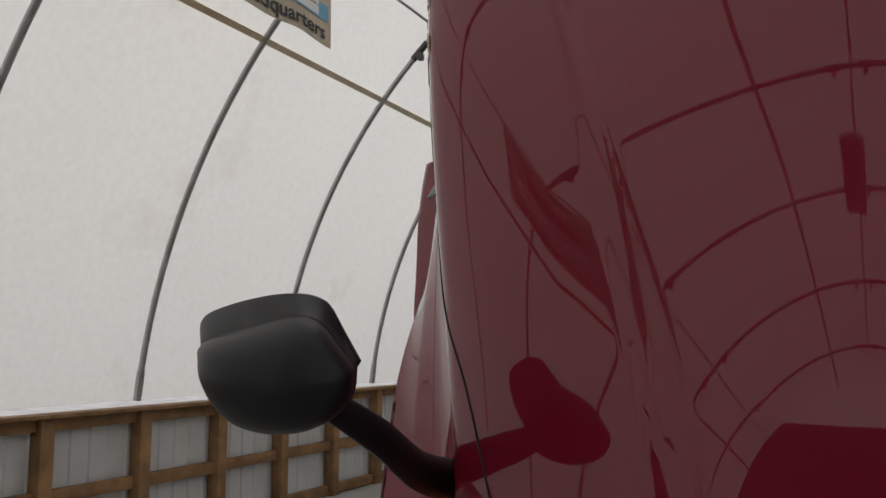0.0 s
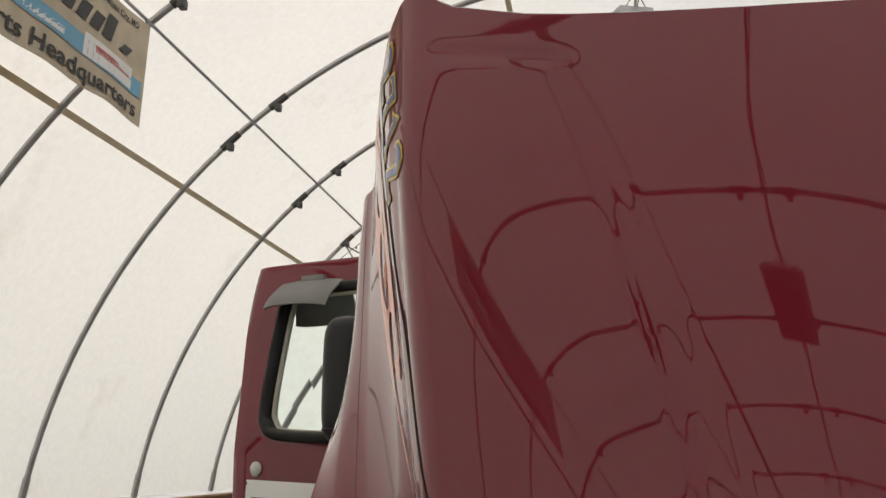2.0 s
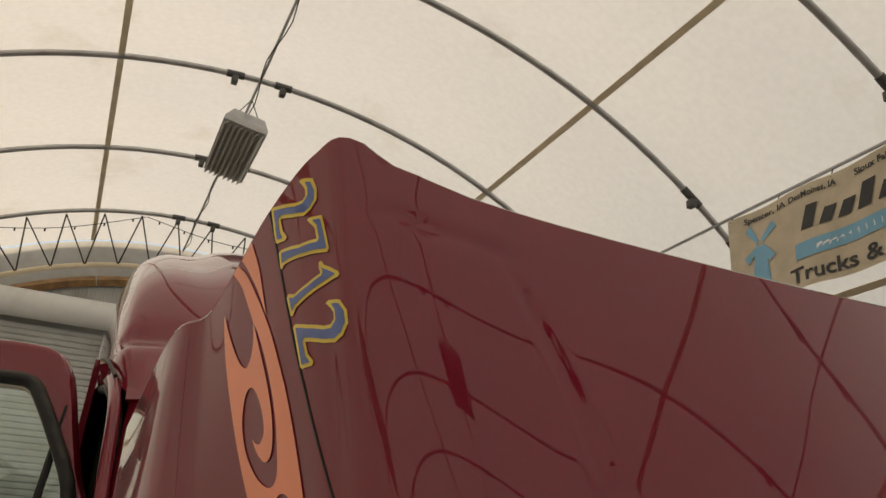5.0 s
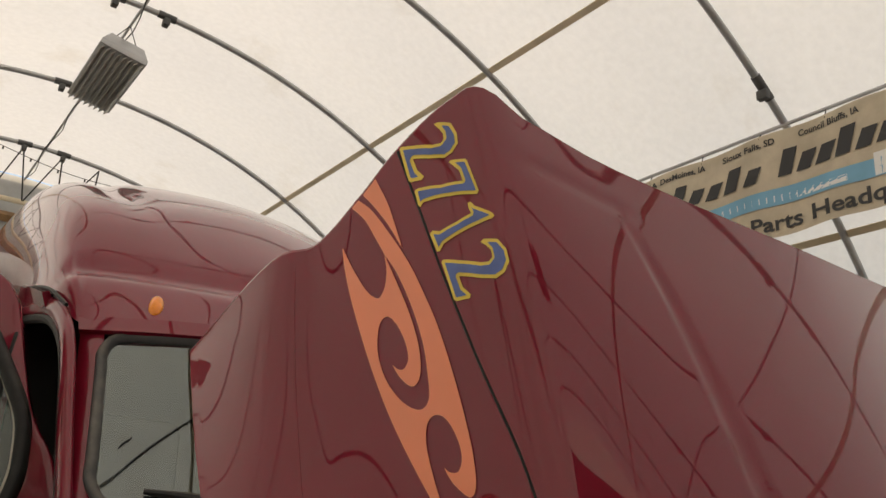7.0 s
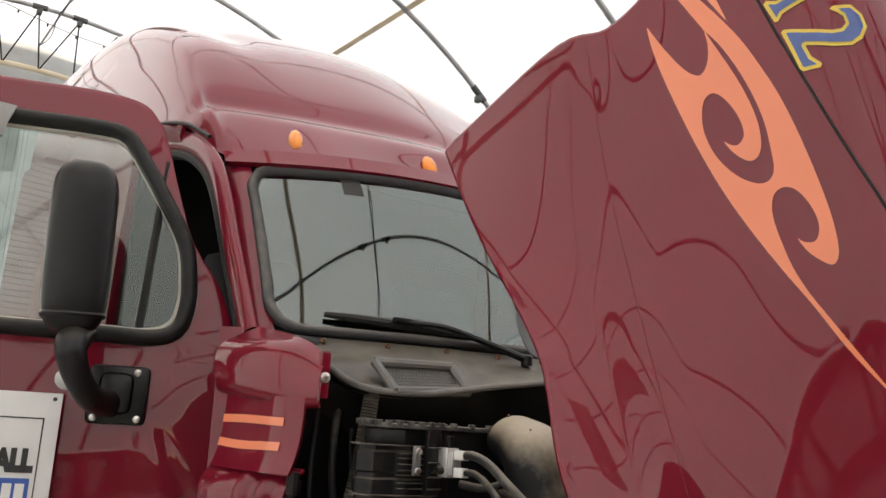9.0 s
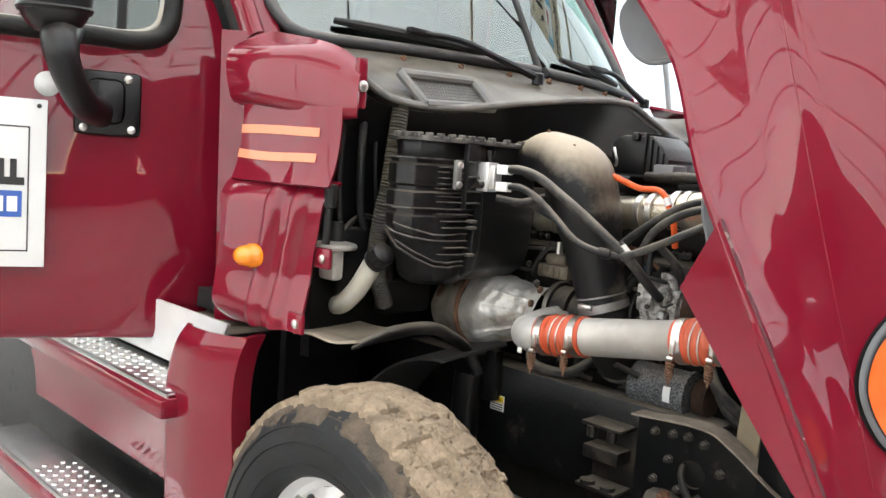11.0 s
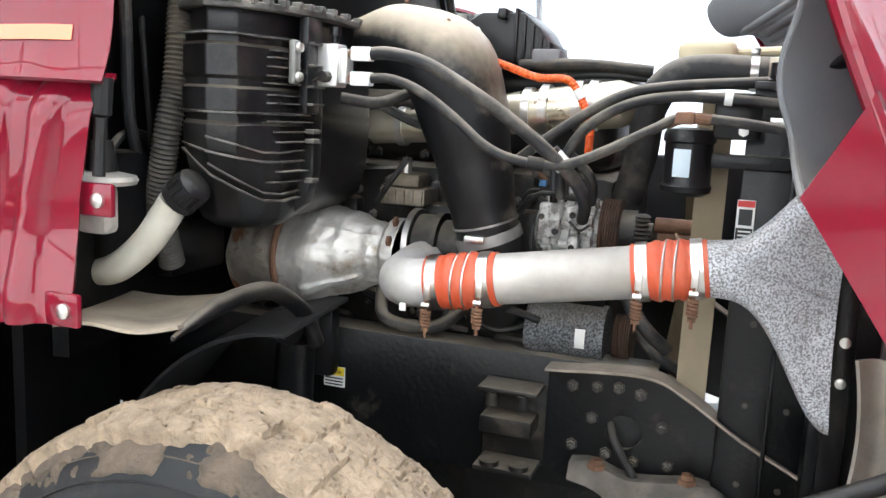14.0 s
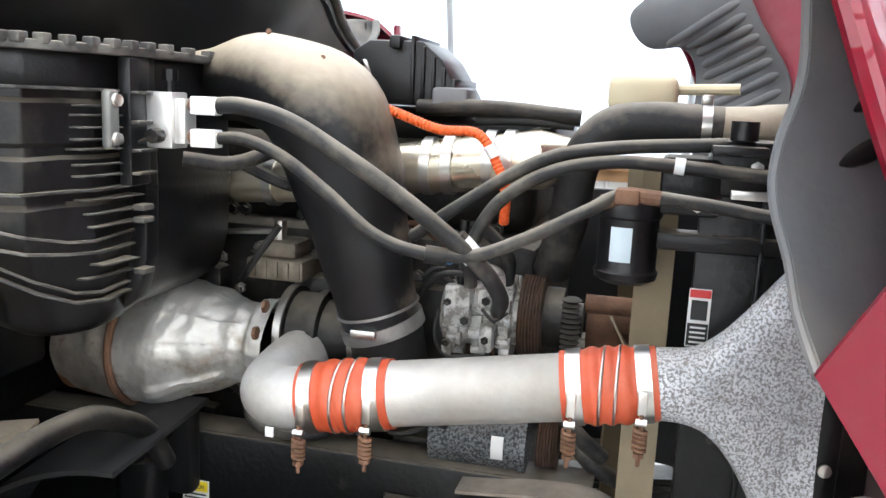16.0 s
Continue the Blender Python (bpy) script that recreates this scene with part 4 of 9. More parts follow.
# wheel-arch liner: a dome from a waved rear rim forward under the skin, with cast ribs
ARCH_RIM = vec_line([(-1.005, -0.722, 1.316), (-0.93, -0.716, 1.345), (-0.905, -0.708, 1.385), (-0.90, -0.690, 1.44), (-0.90, -0.690, 1.485), (-0.90, -0.702, 1.54), (-0.90, -0.699, 1.60), (-0.90, -0.694, 1.642), (-0.90, -0.674, 1.685), (-0.90, -0.632, 1.708), (-0.90, -0.553, 1.702), (-0.90, -0.502, 1.738), (-0.90, -0.484, 1.80), (-0.90, -0.540, 1.86)])
ARCH_ROOT = vec_line([(-0.88, -0.86, 1.24), (-0.80, -0.90, 1.30), (-0.76, -0.93, 1.38), (-0.74, -0.945, 1.46), (-0.73, -0.95, 1.53), (-0.73, -0.95, 1.60), (-0.73, -0.93, 1.65), (-0.74, -0.905, 1.69), (-0.74, -0.88, 1.73), (-0.75, -0.86, 1.76), (-0.76, -0.84, 1.80), (-0.77, -0.82, 1.84), (-0.78, -0.81, 1.87), (-0.78, -0.80, 1.90)])
LINER = mat("grey_arch_liner", (0.13, 0.134, 0.14), 0.4, 0, 0.2, 5, bump=0.08, bscale=90, dirt=(0.17, 0.14, 0.11), dscale=4, damount=0.4, spec=0.4, dust=0.3)
for side in (0, 1):
    def arch_liner(u, v, out=0.0):
        p = catmull(ARCH_RIM, u).lerp(catmull(ARCH_ROOT, u), v)
        p += Vector((-0.012 * math.sin(math.pi * v) - out, 0.0, 0.0))
        return Vector((2 * MID - p.x if side else p.x, p.y, p.z))

    bm = bmesh.new()
    sheet(bm, arch_liner, 90, 20, thick=0.006)
    al = part("arch_liner", bm, LINER, hood, "smooth grey plastic wheel-arch liner", smooth=60)
    bm = bmesh.new()
    tube(bm, [arch_liner(k / 90, 0.0) for k in range(91)], 0.005, 8)
    part("liner_rim", bm, LINER, al)
    for i in range(8):
        u = 0.27 + 0.068 * i
        n = 16
        v0, v1, r = (0.2, 0.88, 0.0115) if not side else (0.06, 0.95, 0.017)
        row = [arch_liner(u + 0.10 * q / n, v0 + (v1 - v0) * q / n, 0.002 if not side else 0.004) for q in range(n + 1)]
        bm = bmesh.new()
        tube(bm, row, [r * 0.35, r * 0.8] + [r] * (n - 3) + [r * 0.8, r * 0.35], 14)
        part("liner_rib", bm, BLACK_PLASTIC if not side else LINER, al)

# flange folded inwards along the lower arch, to a sharp corner, with its worn fold and paint chips
CHIPPED = mat("chipped_fold", (0.07, 0.012, 0.018), 0.6, 0, 0.3, 30, dirt=(0.32, 0.24, 0.22), dscale=25, damount=0.9, dlow=0.55, dhigh=0.62)
BARE = mat("bare_chip", (0.42, 0.30, 0.28), 0.7, 0, 0.3, 40)
ARCH_CORNER = vec_line([(-1.005, -0.719, 1.318), (-0.995, -0.779, 1.23), (-0.982, -0.840, 1.14), (-0.97, -0.900, 1.055), (-0.96, -0.955, 0.98), (-0.95, -0.99, 0.935)])
for side in (0, 1):
    def flange(u, v, out=0.0):
        p = hood_at(0.632 + 0.298 * u, 0.0, 0.0).lerp(catmull(ARCH_CORNER, u), v)
        p += Vector((-out, 0.0, 0.0))
        return Vector((2 * MID - p.x if side else p.x, p.y, p.z))

    bm = bmesh.new()
    sheet(bm, flange, 40, 8, thick=0.006)
    fl = part("arch_flange", bm, PAINT, hood, "folded maroon flange with paint chips", smooth=40)
    bm = bmesh.new()
    tube(bm, [flange(k / 40, 0.0, 0.001) for k in range(41)], [0.0035 + 0.0012 * math.sin(k * 1.7) for k in range(41)], 6)
    part("fold_line", bm, CHIPPED, fl, "scuffed fold")
    bm = bmesh.new()
    tube(bm, [flange(0.02 + 0.25 * k / 20, 0.80 - 0.22 * k / 20 + 0.03 * math.sin(k * 1.3), 0.0005) for k in range(21)], [0.0006 + 0.0016 * abs(math.sin(k * 0.9)) for k in range(21)], 6)
    part("paint_crack", bm, BARE, fl, "crack down to bare fibreglass")
    for i in range(4):
        p = flange(0.18 + 0.16 * i, 0.1 + 0.06 * (i % 2), 0.001)
        bm = bmesh.new()
        tube(bm, [p, p + Vector((0, -0.004 - 0.005 * (i % 3), -0.008 - 0.010 * (i % 2)))], 0.0012, 5)
        part("paint_chip", bm, BARE, fl)

# headlamp at the front corner of each fender
for side in (-1, 1):
    def lamp_at(a, b, out):
        u, v = 0.618 + 0.23 * a, 0.086 + 0.17 * b
        return hood_at(u, v if side < 0 else 1 - v, out)

    def lens_shape(a, b):
        return 0.42 - (abs(a - 0.56) ** 1.7 * 1.5 + abs(b - 0.5 + 0.18 * (a - 0.5)) ** 1.7 * 1.5) ** (1 / 1.7) * 0.92

    bm = march(lambda a, b: lens_shape(a, b) + 0.055, 60, 60, lambda a, b: lamp_at(a, b, 0.003))
    lamp = part("headlamp", bm, BLACK_RUBBER, hood, "headlamp with an amber corner", smooth=80)
    bm = march(lambda a, b: min(lens_shape(a, b) + 0.045, 0.012 - lens_shape(a, b)), 90, 90, lambda a, b: lamp_at(a, b, 0.008 + 0.006 * math.cos(min(1.5, abs(lens_shape(a, b) + 0.017) / 0.02))))
    part("bezel", bm, BEZEL_GREY, lamp, "grey lamp surround", smooth=80)
    bm = march(lens_shape, 60, 60, lambda a, b: lamp_at(a, b, 0.009 + 0.03 * max(0.0, lens_shape(a, b))))
    part("lens", bm, LAMP_DARK, lamp, smooth=80)
    bm = march(lambda a, b: min(lens_shape(a, b) - 0.012, 0.75 - b), 60, 60, lambda a, b: lamp_at(a, b, 0.013 + 0.03 * max(0.0, lens_shape(a, b))))
    part("amber_reflector", bm, AMBER_RED, lamp, "amber corner lens", smooth=80)

# hood mirror on its stalk
MIRROR_LIP = vec_line([(-0.935, 0, 1.606), (-0.932, 0, 1.624), (-0.91, 0, 1.64), (-0.848, 0, 1.656), (-0.78, 0, 1.666), (-0.727, 0, 1.667), (-0.691, 0, 1.66), (-0.667, 0, 1.645), (-0.64, 0, 1.605), (-0.609, 0, 1.559)])
MIRROR_SEAM = vec_line([(-0.882, 0, 1.563), (-0.88, 0, 1.579), (-0.86, 0, 1.592), (-0.805, 0, 1.606), (-0.745, 0, 1.619), (-0.695, 0, 1.627), (-0.665, 0, 1.625), (-0.638, 0, 1.612), (-0.608, 0, 1.581), (-0.58, 0, 1.55)])
MIRROR_BELLY = vec_line([(-0.58, 0, 1.55), (-0.583, 0, 1.518), (-0.60, 0, 1.492), (-0.632, 0, 1.471), (-0.679, 0, 1.456), (-0.74, 0, 1.452), (-0.804, 0, 1.464), (-0.85, 0, 1.495), (-0.877, 0, 1.533), (-0.882, 0, 1.563)])
for side in (-1, 1):
    k = -side
    bm = bmesh.new()
    P = [Vector((-0.705, -1.02, 1.285)), Vector((-0.69, -1.25, 1.34)), Vector((-0.655, -1.46, 1.425)), Vector((-0.665, -1.60, 1.49))]
    P = [Vector((p.x * k, p.y, p.z)) for p in P]
    tube(bm, smooth_path(P, 6), [0.046 - 0.02 * i / 18 for i in range(19)], 16, squash=(0.62, 1))
    arm = part("mirror_arm", bm, MIRROR_BLACK, hood, "black stalk of the hood mirror")
    bm = bmesh.new()
    box(bm, (-0.765 if k > 0 else 0.655, -1.06, 1.235), (-0.655 if k > 0 else 0.765, -1.035, 1.335), 0.012)
    part("mirror_foot", bm, BLACK_PLASTIC, arm)
    # rounded housing: lip round the glass, seam, then a belly drawn in towards the front
    N = 40
    low, chord = [], lambda P, t: P[0].lerp(P[-1], t)
    for q in range(1, N):
        t = q / N
        low.append(MIRROR_LIP[-1].lerp(MIRROR_LIP[0], t) + (catmull(MIRROR_BELLY, t) - chord(MIRROR_BELLY, t)) * 0.7)
    lip = [catmull(MIRROR_LIP, q / N) for q in range(N + 1)] + low
    belt = [catmull(MIRROR_SEAM, q / N) for q in range(N + 1)] + [catmull(MIRROR_BELLY, q / N) for q in range(1, N)]
    mid_lip, mid_belt = sum(lip, Vector()) / len(lip), Vector((-0.722, 0, 1.535))
    bm = bmesh.new()
    rings = []
    for loop, mid, f, dep, drop in ((lip, mid_lip, 0.02, -1.604, 0), (lip, mid_lip, 0.93, -1.604, 0), (lip, mid_lip, 0.985, -1.597, 0), (lip, mid_lip, 1.0, -1.60, 0), (lip, mid_lip, 0.995, -1.606, 0), (lip, mid_lip, 0.978, -1.609, 0), (belt, mid_belt, 0.998, -1.657, 0), (belt, mid_belt, 1.0, -1.664, 0),
                                    (belt, mid_belt, 0.985, -1.685, -0.002), (belt, mid_belt, 0.945, -1.71, -0.004), (belt, mid_belt, 0.86, -1.732, -0.007), (belt, mid_belt, 0.72, -1.75, -0.010), (belt, mid_belt, 0.5, -1.763, -0.012), (belt, mid_belt, 0.25, -1.769, -0.013), (belt, mid_belt, 0.02, -1.771, -0.013)):
        near = 0.72 * max(0.0, -1.664 - dep)
        rings.append([bm.verts.new(Vector(((mid.x + near + (p.x - mid.x) * f) * k, dep, mid.z + (p.z - mid.z) * f + drop))) for p in loop])
    n = len(lip)
    for A, B in zip(rings, rings[1:]):
        for q in range(n):
            bm.faces.new((A[q], A[(q + 1) % n], B[(q + 1) % n], B[q]))
    bm.faces.new(rings[0])
    bm.faces.new(rings[-1])
    bmesh.ops.recalc_face_normals(bm, faces=bm.faces)
    housing = part("mirror_housing", bm, MIRROR_BLACK, arm, "rounded black mirror housing", smooth=50)
    for off in (0.0, 0.0045):
        bm = bmesh.new()
        tube(bm, [Vector((p.x * k, -1.6605 - off, p.z - off * 0.6)) for p in belt[1:N - 2]], 0.0013, 6)
        part("seam_bead", bm, MIRROR_BLACK, arm)

# grille and bumper, low down under the tilted nose
bm = bmesh.new()
sheet(bm, lambda u, v: Vector((-0.62 + 1.24 * v, -1.30 - 0.2 * math.sin(math.pi * v) + 0.5 * u, 0.84 - 0.12 * u)), 8, 24, thick=0.02)
part("grille", bm, BLACK_PLASTIC, hood)

PLATE_BOLT = mat("dusty_bolt", (0.035, 0.033, 0.03), 0.45, 0.3, 0.3, 25, dirt=(0.12, 0.1, 0.08), dscale=30, damount=0.5, dust=0.6)


# ------------------------------------------------ wheels
def wheel(side):
    w = thing("wheel", (side * 1.13, 0.02, 0.475), "", "")
    for key in ("label", "category"):
        if key in w:
            del w[key]
    w.parent = truck
    m = pose(side * 1.13, 0.02, 0.475, 0, side * 90, 0)
    bm = bmesh.new()
    lathe(bm, [(0.288, -0.01), (0.30, 0.012), (0.34, 0.026), (0.385, 0.028), (0.42, 0.018), (0.442, -0.004), (0.455, -0.022), (0.461, -0.05), (0.461, -0.20), (0.45, -0.235), (0.41, -0.255), (0.37, -0.262), (0.31, -0.25), (0.288, -0.23)], m, 96, closed=True)
    tyre = part("tyre", bm, TYRE, w, "black tyre caked with dried mud", smooth=50)
    # raised rings and lettering bars on the sidewall
    for r, h in ((0.325, 0.0215), (0.375, 0.0295), (0.41, 0.0225)):
        bm = bmesh.new()
        lathe(bm, [(r - 0.002, h - 0.002), (r, h + 0.0015), (r + 0.002, h - 0.002)], m, 96, caps=False)
        part("sidewall_ring", bm, TYRE, tyre)
    # mud: a broken crust over tread and shoulder
    bm = bmesh.new()

    def crust(u, v, film=False):
        v = v ** 1.25
        a = 2 * math.pi * u
        prof = [(0.398, 0.026), (0.42, 0.019), (0.443, 0.002), (0.457, -0.018), (0.464, -0.05), (0.466, -0.08), (0.466, -0.12), (0.466, -0.16), (0.464, -0.20), (0.453, -0.235), (0.43, -0.25)]
        t = v * (len(prof) - 1)
        i = min(int(t), len(prof) - 2)
        r = prof[i][0] + (prof[i + 1][0] - prof[i][0]) * (t - i)
        h = prof[i][1] + (prof[i + 1][1] - prof[i][1]) * (t - i)
        p = Vector((math.cos(a) * 0.5, math.sin(a) * 0.5, h))
        edge = noise.noise(p * 7) * 0.7 + noise.noise(p * 19) * 0.5 + noise.noise(p * 50) * 0.25
        keep = v - (0.27 + 0.12 * edge)
        lump = 0.5 + 0.5 * noise.noise(p * 14) + 0.4 * noise.noise(p * 40) + 0.25 * noise.noise(p * 95)
        dist = noise.voronoi(p * 22 + Vector((0, 0, 3)))[0]
        crack = min(1.0, (dist[1] - dist[0]) * 5)
        big = noise.voronoi(p * 9 + Vector((5, 1, 0)))[0]
        gap = min(1.0, (big[1] - big[0]) * 9)
        plate = noise.voronoi(p * 19 + Vector((2, 7, 0)) + Vector((noise.noise(p * 25), noise.noise(p * 25 + Vector((9, 0, 0))), 0)) * 0.5)[0]
        split = min(1.0, (plate[1] - plate[0]) * 24)
        rough = max(0.25, min(1.0, 0.75 + 1.6 * noise.noise(p * 4 + Vector((3, 3, 1)))))
        thick = 0.016 + 0.003 * lump + rough * (0.002 * crack + 0.011 * split - 0.012 + 0.009 * noise.cell(p * 19))
        thick = -0.007 + (thick + 0.007) * max(0.0, min(1.0, 0.5 + keep / 0.014))
        if film:
            patch = noise.noise(p * 9 + Vector((0, 4, 0))) + 0.6 * noise.noise(p * 31) + 0.3 * noise.noise(p * 80)
            cover = min(1.0, max(0.0, (v - 0.10 - 0.04 * edge) / 0.03 + 0.5)) * min(1.0, max(0.0, (patch + 0.3) / 0.12))
            thick = -0.006 + 0.0075 * cover + 0.002 * cover * lump
        f = (1 + thick / 0.5)
        return m @ Vector((math.cos(a) * r * f, math.sin(a) * r * f, h + thick * (0.6 if h > 0 else 0.1)))

    sheet(bm, crust, 700, 100)
    bmesh.ops.remove_doubles(bm, verts=bm.verts, dist=1e-5)
    part("mud_crust", bm, MUD, tyre, "cracked tan mud crust", smooth=45)
    bm = bmesh.new()
    sheet(bm, lambda u, v: crust(u, v * 0.55, True), 640, 44)
    bmesh.ops.remove_doubles(bm, verts=bm.verts, dist=1e-5)
    part("mud_film", bm, MUD_FILM, tyre, "thin brown dirt on the shoulder", smooth=45)
    # polished disc with ten hand holes
    bm = bmesh.new()
    nh, seg = 10, 12
    face = [(0.302, 0.004), (0.300, 0.016), (0.292, 0.018), (0.282, 0.006), (0.272, -0.012), (0.256, -0.018)]
    lathe_rings = face
    m_hub = m
    m = m @ Matrix.Translation((0, 0, -0.04))
    sub = bmesh.new()
    N = 120
    R = [[sub.verts.new((r * math.cos(2 * math.pi * k / N), r * math.sin(2 * math.pi * k / N), h)) for k in range(N)] for r, h in lathe_rings]
    for A, B in zip(R, R[1:]):
        for k in range(N):
            sub.faces.new((A[k], A[(k + 1) % N], B[(k + 1) % N], B[k]))

    def dish(r):
        return profile([(0.0, 0.0), (0.09, 0.004), (0.175, 0.006), (0.19, 0.004), (0.256, -0.018)], r)

    # ring between 0.256 and 0.182 with round holes, cell by cell
    hr, rh = 0.221, 0.0285
    for c in range(nh):
        a0 = 2 * math.pi * (c - 0.5) / nh
        outer, inner = [], []
        M = 24
        ca = 2 * math.pi * c / nh
        for q in range(M):
            b = 2 * math.pi * q / M
            px, py = rh * math.cos(b), rh * math.sin(b)
            inner.append(sub.verts.new(Matrix.Rotation(ca, 3, "Z") @ Vector((hr + px, py, dish(hr + px)))))
            # ray to the cell boundary
            d = Vector((math.cos(b), math.sin(b)))
            best = 9
            if d.x > 1e-6:
                best = min(best, (0.256 - hr) / d.x)
            if d.x < -1e-6:
                best = min(best, (0.182 - hr) / d.x)
            t = math.tan(math.pi / nh)
            for sg in (1, -1):
                den = sg * d.y - d.x * t
                if den > 1e-6:
                    best = min(best, hr * t / den)
            ox, oy = hr + d.x * best, d.y * best
            rr = math.hypot(ox, oy)
            if abs(ox - 0.256) < 1e-4:
                ox, oy = ox * 0.256 / rr, oy * 0.256 / rr
            if abs(ox - 0.182) < 1e-4:
                ox, oy = ox * 0.182 / rr, oy * 0.182 / rr
            outer.append(sub.verts.new(Matrix.Rotation(ca, 3, "Z") @ Vector((ox, oy, dish(math.hypot(ox, oy))))))
        low = [sub.verts.new(v.co - Vector((0, 0, 0.03))) for v in inner]
        for q in range(M):
            r2 = (q + 1) % M
            sub.faces.new((inner[q], outer[q], outer[r2], inner[r2]))
            sub.faces.new((inner[q], inner[r2], low[r2], low[q]))
    rings2 = [[sub.verts.new((r * math.cos(2 * math.pi * k / N), r * math.sin(2 * math.pi * k / N), h)) for k in range(N)] for r, h in ((0.182, dish(0.182)), (0.175, 0.008), (0.17, 0.010), (0.10, 0.010), (0.094, 0.004), (0.092, -0.05))]
    for A, B in zip(rings2, rings2[1:]):
        for k in range(N):
            sub.faces.new((A[k], A[(k + 1) % N], B[(k + 1) % N], B[k]))
    join(bm, sub, m)
    rim = part("rim", bm, RIM_METAL, w, "polished aluminium rim", smooth=30)
    bm = bmesh.new()
    lathe(bm, [(0.30, -0.03), (0.27, -0.06), (0.0, -0.06)], m, 48, caps=False)
    part("rim_well", bm, FRAME_BLACK, w)
    bm = bmesh.new()
    lathe(bm, [(0.089, -0.03), (0.089, 0.02), (0.078, 0.03), (0.06, 0.03), (0.055, 0.02), (0.03, 0.02), (0.028, 0.05), (0.0, 0.05)], m_hub @ Matrix.Translation((0, 0, -0.025)), 32)
    part("hub", bm, FRAME_BLACK, w, "black hub with its cap off")
    for k in range(10):
        a = 2 * math.pi * (k + 0.3) / 10
        mm = m @ Matrix.Translation((0.143 * math.cos(a), 0.143 * math.sin(a), 0.010))
        bm = bmesh.new()
        lathe(bm, [(0.017, 0.0), (0.017, 0.004), (0.0135, 0.005), (0.0135, 0.024), (0.011, 0.027), (0.0105, 0.029), (0.0105, 0.042), (0.008, 0.045), (0.0, 0.045)], mm, 6)
        part("wheel_nut", bm, RUST, w, "rusty wheel nut")
    bm = bmesh.new()
    tube(bm, [m @ Vector((0.185, 0.11, 0.0)), m @ Vector((0.215, 0.125, 0.035))], 0.006, 8)
    part("valve_stem", bm, STEEL, w)


wheel(-1)
wheel(1)

